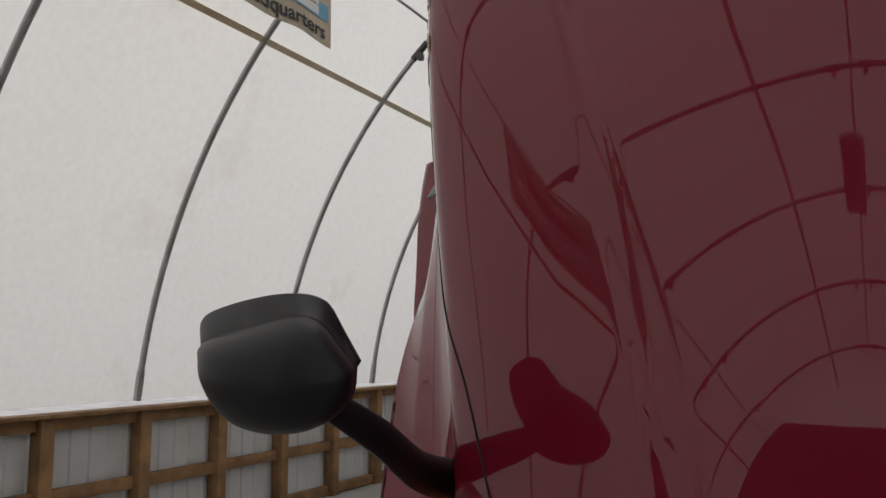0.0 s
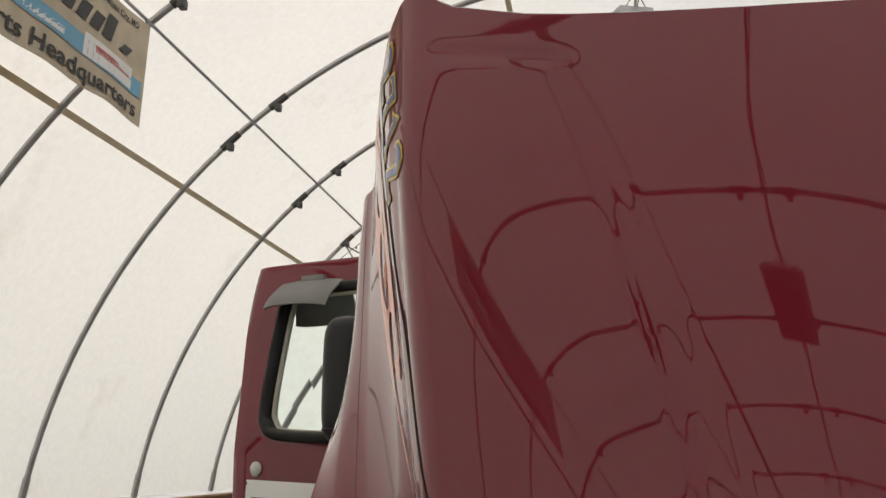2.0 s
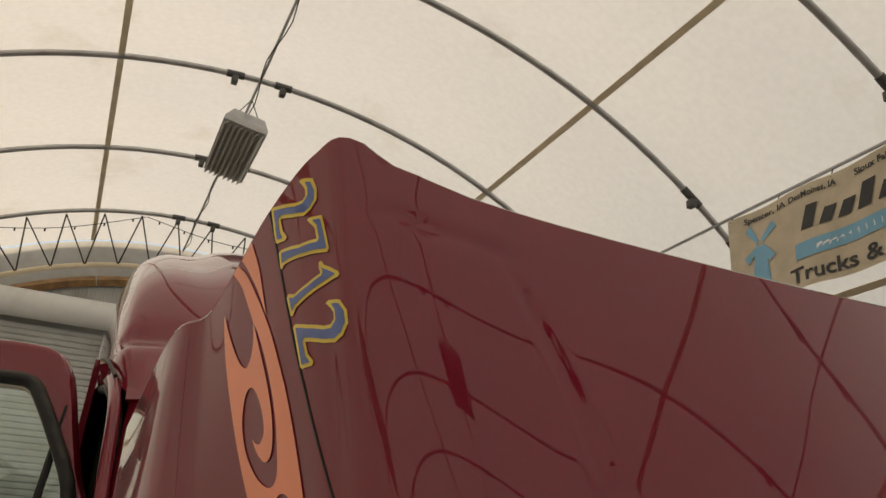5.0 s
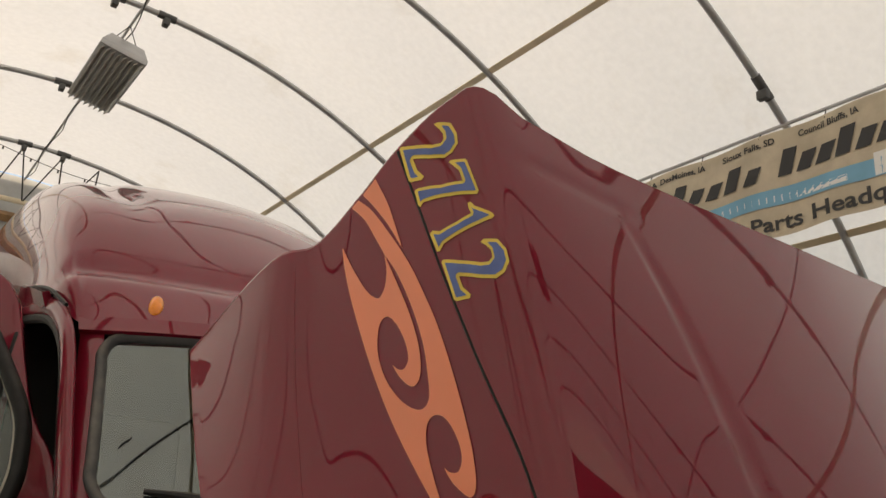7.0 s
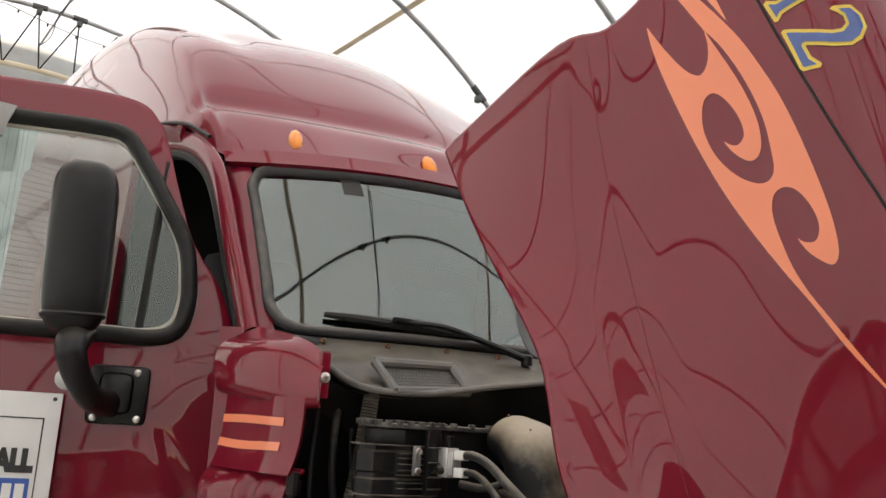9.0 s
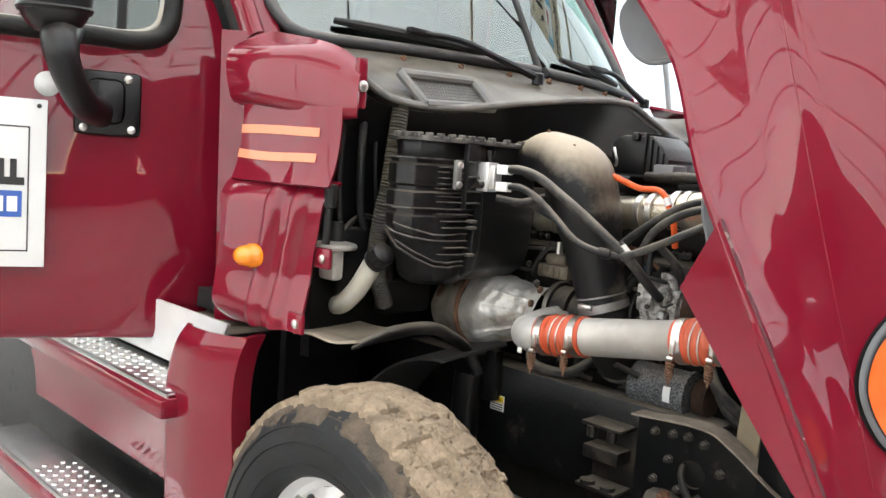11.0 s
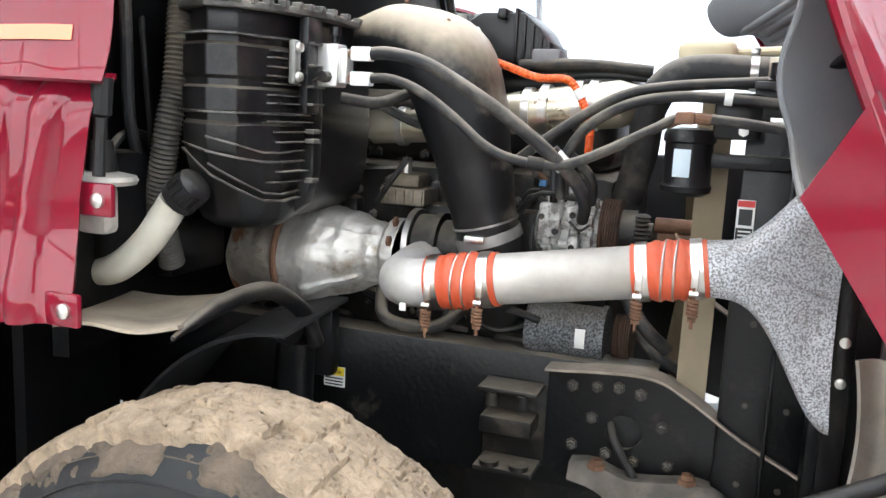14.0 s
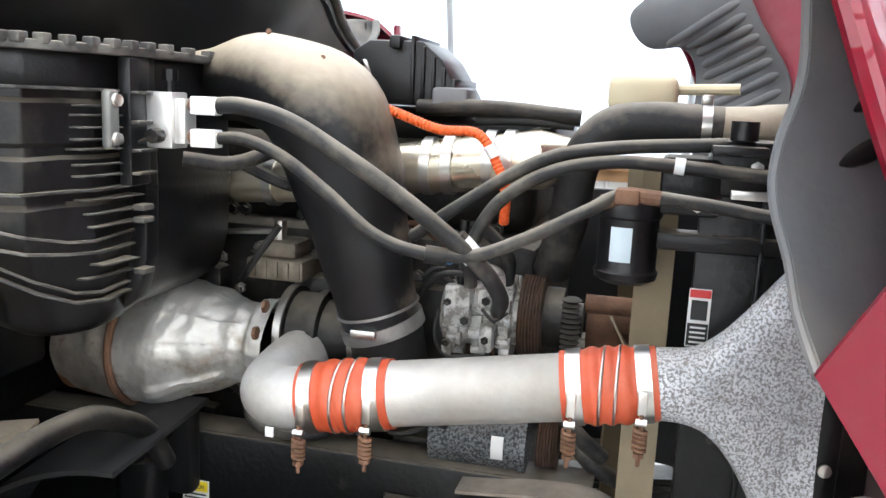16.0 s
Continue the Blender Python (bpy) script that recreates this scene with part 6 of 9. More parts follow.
bm = bmesh.new()
tube(bm, [ax(-0.262), ax(-0.27), ax(-0.49), ax(-0.50)], [0.047, 0.0455, 0.0455, 0.047], 40)
pipe = part("charge_air_pipe", bm, PIPE_ALU, truck, "dusty aluminium charge air pipe", smooth=60)
for y0, y1 in ((-0.137, -0.266), (-0.496, -0.618)):
    bm = bmesh.new()
    pts, rr = [], []
    N = 44
    for k in range(N + 1):
        f = k / N
        y = y0 + (y1 - y0) * f
        bulge = 0.0
        if 0.26 < f < 0.74:
            bulge = 0.0035 * abs(math.sin((f - 0.26) / 0.16 * math.pi))
        pts.append(ax(y))
        rr.append(0.0490 + bulge)
    tube(bm, pts, rr, 40)
    boot = part("silicone_boot", bm, SILICONE, pipe, "red silicone boot", smooth=60)
    for f in (0.42, 0.58):
        bm = bmesh.new()
        y = y0 + (y1 - y0) * f
        pts = [ax(y) + Vector((0.0515 * math.cos(a), 0, 0.0515 * math.sin(a))) for a in [2 * math.pi * k / 40 for k in range(41)]]
        tube(bm, pts, 0.0022, 8)
        part("boot_ring", bm, STEEL, boot)
    for f in (0.115, 0.84) if y0 > -0.3 else (0.14, 0.86):
        y = y0 + (y1 - y0) * f
        c = ax(y)
        bm = bmesh.new()
        tube(bm, [ax(y + 0.0095), ax(y - 0.0095)], 0.0512, 40)
        clamp = part("hose_clamp", bm, STEEL, pipe, "sprung steel hose clamp")
        # T-bolt with its spring, on the face towards the side
        o = c + Vector((-0.052, 0, -0.012))
        bm = bmesh.new()
        box(bm, o + Vector((-0.006, -0.006, -0.012)), o + Vector((0.004, 0.006, 0.02)), 0.002)
        tube(bm, [o + Vector((-0.006, 0.007, -0.02)), o + Vector((-0.006, -0.007, -0.02))], 0.005, 10)
        part("trunnion", bm, STEEL, clamp)
        bm = bmesh.new()
        pts = [o + Vector((-0.005 + 0.0075 * math.cos(t * 2 * math.pi), 0.0075 * math.sin(t * 2 * math.pi), -0.028 - 0.030 * t / 5)) for t in [k / 10 for k in range(51)]]
        tube(bm, pts, 0.0028, 6)
        part("spring", bm, RUST, clamp, "rusty spring")
        bm = bmesh.new()
        tube(bm, [o + Vector((-0.005, 0, -0.01)), o + Vector((-0.005, 0, -0.078))], 0.003, 8)
        lathe(bm, [(0.0075, 0), (0.0075, 0.006), (0, 0.006)], Matrix.Translation(o + Vector((-0.005, 0, -0.066))), 6)
        part("t_bolt", bm, RUST, clamp)
# cast elbow into the engine
bm = bmesh.new()
tube(bm, smooth_path([ax(-0.145), ax(-0.115), (-0.598, -0.085, 1.078), (-0.565, -0.065, 1.078), (-0.50, -0.06, 1.085), (-0.42, -0.06, 1.09)], 6), 0.045, 36)
elbow = part("cast_elbow", bm, mat("pale_cast_aluminium", (0.56, 0.55, 0.53), 0.5, 0.4, 0.15, 14, bump=0.12, bscale=90, dirt=(0.3, 0.26, 0.2), dscale=9, damount=0.5), pipe, "cast aluminium elbow", smooth=60)
bm = bmesh.new()
box(bm, (-0.653, -0.108, 1.036), (-0.648, -0.096, 1.05), 0.001)
part("white_tag", bm, WHITE, elbow)

# cooler end tank: flat funnel from the pipe to a tall flange, blistered coating
bm = bmesh.new()


def tank(u, v):
    a = 2 * math.pi * v
    y = -0.612 - 0.205 * u
    f = profile([(0, 0), (0.12, 0.02), (1, 1)], u)
    zt = 1.206 + (1.36 - 1.206) * f ** 1.1
    zb = 1.112 + (0.90 - 1.112) * f ** 1.5
    cz, hz = (zt + zb) / 2, (zt - zb) / 2
    hx = 0.047 - 0.006 * f
    e = 1.0 - 0.55 * f
    c, s = math.cos(a), math.sin(a)
    x = -0.582 + 0.03 * f - hx * math.copysign(abs(c) ** e, c)
    return Vector((x + 0.0015 * noise.noise(Vector((y * 40, a * 8, 1))), y - 0.012 * u * abs(s), cz + hz * math.copysign(abs(s) ** e, s)))


sheet(bm, tank, 30, 64)
tankob = part("cooler_end_tank", bm, COATED, truck, "grey cooler end tank with blistered coating", smooth=50)
bm = bmesh.new()
tube(bm, [tank(u, 0.0) + Vector((-0.001, 0, 0)) for u in [k / 12 for k in range(3, 13)]], 0.0022, 6)
part("casting_seam", bm, COATED, tankob)
# radiator and cooler stack behind
bm = bmesh.new()
box(bm, (-0.52, -0.90, 0.62), (0.52, -0.80, 1.50), 0.01)
stack = part("radiator", bm, FRAME_BLACK, truck, "black radiator and cooler stack")
bm = bmesh.new()
box(bm, (-0.475, -0.80, 0.66), (-0.455, -0.655, 1.42), 0.004)
box(bm, (-0.490, -0.742, 0.66), (-0.470, -0.735, 1.42), 0.002)
side_plate = part("side_plate", bm, FRAME_BLACK, stack)
for z in (0.75, 0.9, 1.05, 1.2, 1.33):
    for y in (-0.70, -0.77):
        bm = bmesh.new()
        lathe(bm, [(0.006, 0), (0.006, 0.003), (0, 0.004)], Matrix.Translation((-0.475, y, z)) @ Matrix.Rotation(radians(-90), 4, "Y"), 8)
        part("bolt", bm, PLATE_BOLT, side_plate)
bm = bmesh.new()
box(bm, (-0.53, -0.86, 0.70), (-0.50, -0.82, 1.40), 0.008)
post = part("mount_post", bm, DUSTY_BLACK, stack)
for z in (0.98, 1.05):
    bm = bmesh.new()
    lathe(bm, [(0.009, 0), (0.009, 0.004), (0.003, 0.005), (0, 0.005)], Matrix.Translation((-0.53, -0.842, z)) @ Matrix.Rotation(radians(-90), 4, "Y"), 14)
    part("rivet", bm, STEEL, post)
TAN = mat("tan_plastic", (0.23, 0.18, 0.11), 0.5, 0, 0.15, 6, dirt=(0.16, 0.12, 0.08), dscale=5, damount=0.6)
bm = bmesh.new()
sheet(bm, lambda u, v: Vector((-0.43 + 0.03 * math.sin(v * 3), -0.575 - 0.055 * u, 0.82 + 0.62 * v)), 4, 14, thick=0.006)
shroud = part("fan_shroud", bm, TAN, truck, "dusty tan fan shroud edge")
for k in range(9):
    a = 2 * math.pi * k / 9
    bm = bmesh.new()
    sheet(bm, lambda u, v, a=a: Vector((0.0 + (0.08 + 0.28 * u) * math.cos(a + 0.25 * v), -0.545 - 0.05 * v, 1.06 + (0.08 + 0.28 * u) * math.sin(a + 0.25 * v))), 5, 4, thick=0.004)
    part("fan_blade", bm, TAN, shroud)
# warning label: red head, pictogram block and bars
bm = bmesh.new()
box(bm, (-0.479, -0.682, 1.185), (-0.4765, -0.652, 1.268), 0)
wl = part("warning_label", bm, WHITE, stack, "white and red warning label")
LABEL_RED = mat("label_red", (0.5, 0.03, 0.03), 0.5)
for lo, hi, mt in (((-0.4805, -0.681, 1.256), (-0.4795, -0.653, 1.267), LABEL_RED), ((-0.4805, -0.678, 1.224), (-0.4795, -0.656, 1.252), INK), ((-0.4805, -0.681, 1.187), (-0.4795, -0.653, 1.219), INK)):
    bm = bmesh.new()
    box(bm, lo, hi, 0)
    part("label_field", bm, mt, wl)
for k in range(4):
    bm = bmesh.new()
    box(bm, (-0.4815, -0.678, 1.191 + 0.007 * k), (-0.4808, -0.657, 1.1935 + 0.007 * k), 0)
    part("text_bar", bm, WHITE, wl)

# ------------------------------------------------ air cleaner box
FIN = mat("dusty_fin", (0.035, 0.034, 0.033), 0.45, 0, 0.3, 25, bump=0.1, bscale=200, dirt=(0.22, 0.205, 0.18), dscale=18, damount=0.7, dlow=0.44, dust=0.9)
AC = [(0.40, 1.50), (0.36, 1.56), (0.095, 1.555), (0.092, 1.37), (0.092, 1.275), (0.108, 1.218), (0.165, 1.178), (0.27, 1.16), (0.33, 1.20), (0.40, 1.28)]
MYZ = Matrix(((0, 0, -1, -0.40), (1, 0, 0, 0), (0, 1, 0, 0), (0, 0, 0, 1)))
bm = bmesh.new()
prism(bm, AC, 0.22, MYZ, 0.012)
ac = part("air_cleaner_box", bm, DUSTY_BLACK, truck, "ribbed black plastic air cleaner box", smooth=40)
# rim where the two halves meet
bm = bmesh.new()
prism(bm, [(0.245 + (y - 0.245) * 1.045, 1.36 + (z - 1.36) * 1.04) for y, z in AC], 0.03, Matrix.Translation((-0.222, 0, 0)) @ MYZ, 0.004)
part("joint_rim", bm, BLACK_PLASTIC, ac)
# outer half: a stepped hull, deep above and drawn in below
HULL_TOP = [(-0.64, 0.112), (-0.70, 0.108), (-0.738, 0.106), (-0.768, 0.122), (-0.828, 0.132), (-0.850, 0.175), (-0.815, 0.243), (-0.64, 0.30)]
HULL_LOW = [(-0.64, 0.124), (-0.675, 0.122), (-0.70, 0.124), (-0.735, 0.138), (-0.768, 0.165), (-0.780, 0.205), (-0.762, 0.255), (-0.64, 0.30)]


def hull(i, z, out=0.0):
    f = max(0.0, min(1.0, (1.335 - z) / 0.135))
    f = f * f * (3 - 2 * f)
    p = Vector(HULL_TOP[i]).lerp(Vector(HULL_LOW[i]), f)
    c = Vector((-0.66, 0.22))
    if z < 1.20:
        p = c + (p - c) * (1 - 0.9 * ((1.20 - z) / 0.035) ** 2 * 0.5)
    d = (p - c).normalized()
    return Vector((min(-0.64, p.x + d.x * out), p.y + d.y * out, z))


STEPS = [(1.500, 0.0), (1.490, 0.0), (1.484, 0.007), (1.436, 0.007), (1.430, 0.0), (1.420, 0.0), (1.415, 0.008), (1.379, 0.008), (1.374, 0.0), (1.362, 0.0), (1.355, 0.006), (1.325, 0.006), (1.30, 0.004), (1.275, 0.004), (1.25, 0.002), (1.225, 0.0), (1.20, 0.0), (1.185, 0.0), (1.17, 0.0)]
bm = bmesh.new()
rings = [[bm.verts.new(hull(i, z, o)) for i in range(8)] for z, o in STEPS]
for A, B in zip(rings, rings[1:]):
    for i in range(8):
        bm.faces.new((A[i], A[(i + 1) % 8], B[(i + 1) % 8], B[i]))
bm.faces.new(rings[0])
bm.faces.new(rings[-1][::-1])
bmesh.ops.bevel(bm, geom=[e for e in bm.edges if abs(e.verts[0].co.z - e.verts[1].co.z) > 0.002], offset=0.004, segments=2, affect="EDGES", profile=0.5)
bmesh.ops.recalc_face_normals(bm, faces=bm.faces)
part("outer_shell", bm, DUSTY_BLACK, ac, "stepped black plastic shell", smooth=30)


def ledge(bm, pts, depth, thick=0.0016):
    """A thin moulded plate along a line of points of the hull, standing out by depth."""
    rows = []
    for p in pts:
        d = Vector((p.x + 0.66, p.y - 0.22, 0)).normalized()
        rows.append([bm.verts.new(q) for q in (p - d * 0.012 + Vector((0, 0, thick)), p + d * depth + Vector((0, 0, thick)), p + d * depth - Vector((0, 0, thick)), p - d * 0.012 - Vector((0, 0, thick)))])
    for A, B in zip(rows, rows[1:]):
        for k in range(4):
            bm.faces.new((A[k], B[k], B[(k + 1) % 4], A[(k + 1) % 4]))
    bm.faces.new(rows[0])
    bm.faces.new(rows[-1][::-1])


# ledges round the shell and ribs that fall towards its back
for zs, i0, d in (((1.502,) * 7, 0, 0.016), ((1.376,) * 7, 0, 0.014), ((1.293, 1.293, 1.293, 1.294, 1.302, 1.312, 1.322), 0, 0.007), ((1.312, 1.311, 1.309, 1.310, 1.324, 1.336), 0, 0.005), ((1.226, 1.225, 1.222, 1.224, 1.245, 1.272, 1.312), 0, 0.008), ((1.238, 1.237, 1.234, 1.238, 1.262, 1.29), 0, 0.005)):
    bm = bmesh.new()
    ledge(bm, [hull(i0 + k, z, 0.004) for k, z in enumerate(zs)], d)
    part("moulded_ledge", bm, FIN, ac)
# short fins beside the strap, each a little different
for k, (z, x0, x1) in enumerate(((1.482, -0.765, -0.69), (1.470, -0.768, -0.70), (1.455, -0.768, -0.70), (1.440, -0.768, -0.70), (1.4275, -0.768, -0.70), (1.408, -0.768, -0.685), (1.394, -0.768, -0.69), (1.363, -0.76, -0.655), (1.345, -0.755, -0.66), (1.328, -0.75, -0.66), (1.276, -0.735, -0.665), (1.257, -0.745, -0.655))):
    bm = bmesh.new()
    y = 0.104 + (0.016 if z < 1.27 else 0.0)
    n = 5
    V = []
    for q in range(n + 1):
        x = x0 + (x1 - x0) * q / n
        w = 0.008 + 0.010 * q / n
        V.append([bm.verts.new(v) for v in ((x, y + 0.018, z - 0.0016), (x, y - w, z - 0.001), (x, y - w, z + 0.001), (x, y + 0.018, z + 0.0016))])
    for A, B in zip(V, V[1:]):
        for c in range(4):
            bm.faces.new((A[c], A[(c + 1) % 4], B[(c + 1) % 4], B[c]))
    bm.faces.new(V[0][::-1])
    bm.faces.new(V[-1])
    part("fin", bm, FIN, ac)
# clips at the ends of three fins
for z in (1.346, 1.329, 1.258):
    bm = bmesh.new()
    box(bm, (-0.678, 0.072, z - 0.003), (-0.652, 0.09, z + 0.005), 0.002)
    part("clip", bm, FIN, ac)
# neck and lid above the shell
bm = bmesh.new()
prism(bm, [(-0.42, 0.36), (-0.42, 0.11), (-0.66, 0.105), (-0.74, 0.12), (-0.80, 0.155), (-0.82, 0.20), (-0.78, 0.26), (-0.62, 0.32)], 0.046, Matrix.Translation((0, 0, 1.502)), 0.006)
part("neck", bm, BLACK_PLASTIC, ac)
LID = [(-0.42, 0.36), (-0.42, 0.085), (-0.64, 0.062), (-0.73, 0.085), (-0.81, 0.135), (-0.84, 0.19), (-0.80, 0.27), (-0.62, 0.33)]
bm = bmesh.new()
prism(bm, LID, 0.012, Matrix.Translation((0, 0, 1.546)), 0.003)
lid = part("lid", bm, FIN, ac, "dusty lid rim")
for k in range(14):
    f = k / 13 * 4
    i = min(int(f), 3)
    p = Vector(LID[1 + i]).lerp(Vector(LID[2 + i]), f - i)
    bm = bmesh.new()
    box(bm, (p.x - 0.008, p.y - 0.002, 1.553), (p.x + 0.008, p.y + 0.014, 1.566), 0.002)
    part("lid_clip", bm, FIN, lid)
# web and strap with two bolts beside the valve block
bm = bmesh.new()
box(bm, (-0.700, 0.074, 1.378), (-0.655, 0.094, 1.545), 0.004)
web = part("mount_web", bm, BLACK_PLASTIC, ac)
for z in (1.50, 1.462, 1.425, 1.395):
    bm = bmesh.new()
    box(bm, (-0.698, 0.064, z - 0.002), (-0.655, 0.08, z + 0.002), 0.001)
    part("web_rib", bm, FIN, web)
bm = bmesh.new()
box(bm, (-0.738, 0.078, 1.428), (-0.716, 0.092, 1.503), 0.005, seg=3)
strap = part("mount_strap", bm, mat("dull_zinc", (0.20, 0.20, 0.19), 0.5, 0.5, 0.2, 14, dust=0.4), ac, "dull zinc strap with two bolts")
for z in (1.441, 1.490):
    bm = bmesh.new()
    lathe(bm, [(0.009, 0), (0.009, 0.002), (0.0075, 0.004), (0.0075, 0.007), (0.0, 0.009)], Matrix.Translation((-0.727, 0.078, z)) @ Matrix.Rotation(radians(90), 4, "X"), 12)
    part("bolt", bm, STEEL, strap)

# valve block with its two hose fittings
bm = bmesh.new()
box(bm, (-0.665, 0.036, 1.428), (-0.625, 0.078, 1.503), 0.003)
box(bm, (-0.660, 0.020, 1.435), (-0.630, 0.036, 1.495), 0.002)
vb = part("valve_block", bm, mat("machined_aluminium", (0.7, 0.69, 0.67), 0.35, 0.7, 0.06, 8), truck, "machined aluminium valve block")
bm = bmesh.new()
tube(bm, [(-0.645, 0.05, 1.50), (-0.645, 0.05, 1.53)], 0.007, 10)
tube(bm, [(-0.645, 0.05, 1.518), (-0.645, 0.05, 1.533)], 0.0105, 8)
part("schrader_cap", bm, FRAME_BLACK, vb)
bm = bmesh.new()
tube(bm, [(-0.665, 0.055, 1.445), (-0.685, 0.055, 1.445)], 0.010, 8)
tube(bm, [(-0.682, 0.055, 1.445), (-0.684, 0.085, 1.43)], 0.003, 6)
part("drain_cock", bm, DARK_METAL, vb)
for z, y0 in ((1.487, 0.02), (1.444, 0.02)):
    bm = bmesh.new()
    tube(bm, [(-0.645, y0, z), (-0.648, y0 - 0.032, z)], 0.0085, 12)
    fit_ = part("fitting", bm, RUST, vb)
    bm = bmesh.new()
    box(bm, (-0.662, y0 - 0.045, z - 0.012), (-0.640, y0 - 0.008, z + 0.012), 0.002)
    part("paper_tag", bm, WHITE, fit_, "yellowed white paper tag")
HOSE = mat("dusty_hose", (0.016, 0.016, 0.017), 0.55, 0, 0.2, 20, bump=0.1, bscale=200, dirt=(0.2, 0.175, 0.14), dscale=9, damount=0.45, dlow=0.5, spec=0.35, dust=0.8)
part("coolant_hose", hose([(-0.648, -0.012, 1.487), (-0.655, -0.06, 1.489), (-0.665, -0.13, 1.474), (-0.672, -0.21, 1.434), (-0.668, -0.275, 1.394), (-0.655, -0.337, 1.347), (-0.63, -0.385, 1.30), (-0.585, -0.404, 1.253), (-0.50, -0.388, 1.212)], 0.0115, 14), HOSE, truck, "dusty black rubber hose")
part("coolant_hose", hose([(-0.648, -0.012, 1.444), (-0.652, -0.06, 1.446), (-0.66, -0.12, 1.427), (-0.668, -0.185, 1.387), (-0.668, -0.25, 1.338), (-0.66, -0.31, 1.318), (-0.645, -0.377, 1.317), (-0.635, -0.445, 1.345), (-0.62, -0.515, 1.383), (-0.60, -0.555, 1.402), (-0.60, -0.637, 1.399), (-0.60, -0.76, 1.384)], 0.0085, 14), HOSE, truck, "dusty black rubber hose")
part("coolant_hose", hose([(-0.50, -0.255, 1.31), (-0.52, -0.33, 1.365), (-0.52, -0.435, 1.432), (-0.51, -0.526, 1.455), (-0.50, -0.68, 1.468)], 0.0095, 14), HOSE, truck, "dusty black rubber hose")
part("coolant_hose", hose([(-0.52, -0.35, 1.25), (-0.54, -0.352, 1.31), (-0.54, -0.388, 1.376), (-0.53, -0.455, 1.42), (-0.52, -0.528, 1.437), (-0.52, -0.602, 1.438), (-0.52, -0.77, 1.428)], 0.0095, 14), HOSE, truck, "dusty black rubber hose")
part("coolant_hose", hose([(-0.60, 0.06, 1.41), (-0.56, -0.0, 1.405), (-0.50, -0.05, 1.43), (-0.42, -0.09, 1.45)], 0.011, 14), HOSE, truck)
bm = bmesh.new()
for a, b, r in (((-0.640, -0.352, 1.337), (-0.634, -0.370, 1.318), 0.0145), ((-0.662, -0.318, 1.317), (-0.655, -0.345, 1.314), 0.0120)):
    tube(bm, [a, b], r, 16)
hc = part("hose_clip", bm, DARK_METAL, truck, "rubber-lined hose clip")
bm = bmesh.new()
tube(bm, [(-0.6385, -0.358, 1.331), (-0.634, -0.376, 1.312)], 0.0148, 16)
part("white_tape", bm, WHITE, hc)
bm = bmesh.new()
tube(bm, [(-0.521, -0.615, 1.438), (-0.521, -0.628, 1.437)], 0.0115, 14)
part("white_tape", bm, WHITE, hc)
bm = bmesh.new()
box(bm, (-0.62, -0.575, 1.392), (-0.585, -0.545, 1.412), 0.004)
tube(bm, [(-0.605, -0.53, 1.392), (-0.60, -0.56, 1.404)], 0.010, 10)
tube(bm, [(-0.60, -0.56, 1.404), (-0.60, -0.60, 1.401)], 0.010, 10)
part("pipe_tee", bm, RUST, truck, "rusty pipe junction")

part("orange_loom", ribbed([(-0.45, -0.17, 1.50), (-0.45, -0.215, 1.485), (-0.45, -0.275, 1.466), (-0.45, -0.335, 1.462), (-0.45, -0.365, 1.42), (-0.45, -0.38, 1.38), (-0.43, -0.377, 1.33)], 0.0075, 0.006, 0.08), mat("orange_plastic", (0.75, 0.11, 0.02), 0.45, 0, 0.1, 12), truck, "orange corrugated wiring loom")
bm = bmesh.new()
tube(bm, [(-0.45, -0.352, 1.447), (-0.45, -0.362, 1.43)], 0.0095, 12)
part("loom_tape", bm, WHITE, truck)
for y0, z0, y1, z1, r in ((-0.20, 1.495, -0.47, 1.49, 0.014), (-0.30, 1.478, -0.46, 1.478, 0.008), (-0.22, 1.44, -0.45, 1.485, 0.006)):
    part("coolant_pipe", hose([(-0.30, y0, z0), (-0.31, (y0 + y1) / 2, z0 + 0.004), (-0.30, y1, z1)], r, 12), random.choice([BLACK_RUBBER, DARK_METAL]), truck)

# radiator hose with clamp, and the tan reservoir parts above
bm = bmesh.new()
tube(bm, smooth_path([(-0.30, -0.44, 1.24), (-0.34, -0.465, 1.33), (-0.365, -0.478, 1.42), (-0.375, -0.515, 1.475), (-0.38, -0.575, 1.49), (-0.38, -0.68, 1.488)], 7), 0.031, 28)
rh = part("radiator_hose", bm, HOSE, truck, "thick dusty radiator hose", smooth=60)
bm = bmesh.new()
tube(bm, [(-0.38, -0.650, 1.489), (-0.38, -0.664, 1.489)], 0.033, 28)
box(bm, (-0.392, -0.664, 1.52), (-0.37, -0.648, 1.534), 0.003)
part("hose_clamp", bm, STEEL, rh)
bm = bmesh.new()
tube(bm, smooth_path([(-0.38, -0.67, 1.488), (-0.37, -0.74, 1.492), (-0.33, -0.83, 1.50)], 4), [0.03] * 4 + [0.032] * 3 + [0.05] * 2, 24)
part("thermostat_neck", bm, mat("dusty_cast_neck", (0.40, 0.35, 0.27), 0.6, 0.3, 0.2, 14, bump=0.2), truck, "dusty cast radiator neck")
bm = bmesh.new()
box(bm, (-0.16, -0.62, 1.50), (-0.04, -0.50, 1.57), 0.02, seg=3)
tube(bm, [(-0.12, -0.60, 1.545), (-0.14, -0.72, 1.55)], 0.01, 10)
part("coolant_reservoir", bm, mat("yellowed_plastic", (0.62, 0.54, 0.36), 0.4, 0, 0.1, 8), truck, "yellowed plastic coolant reservoir")

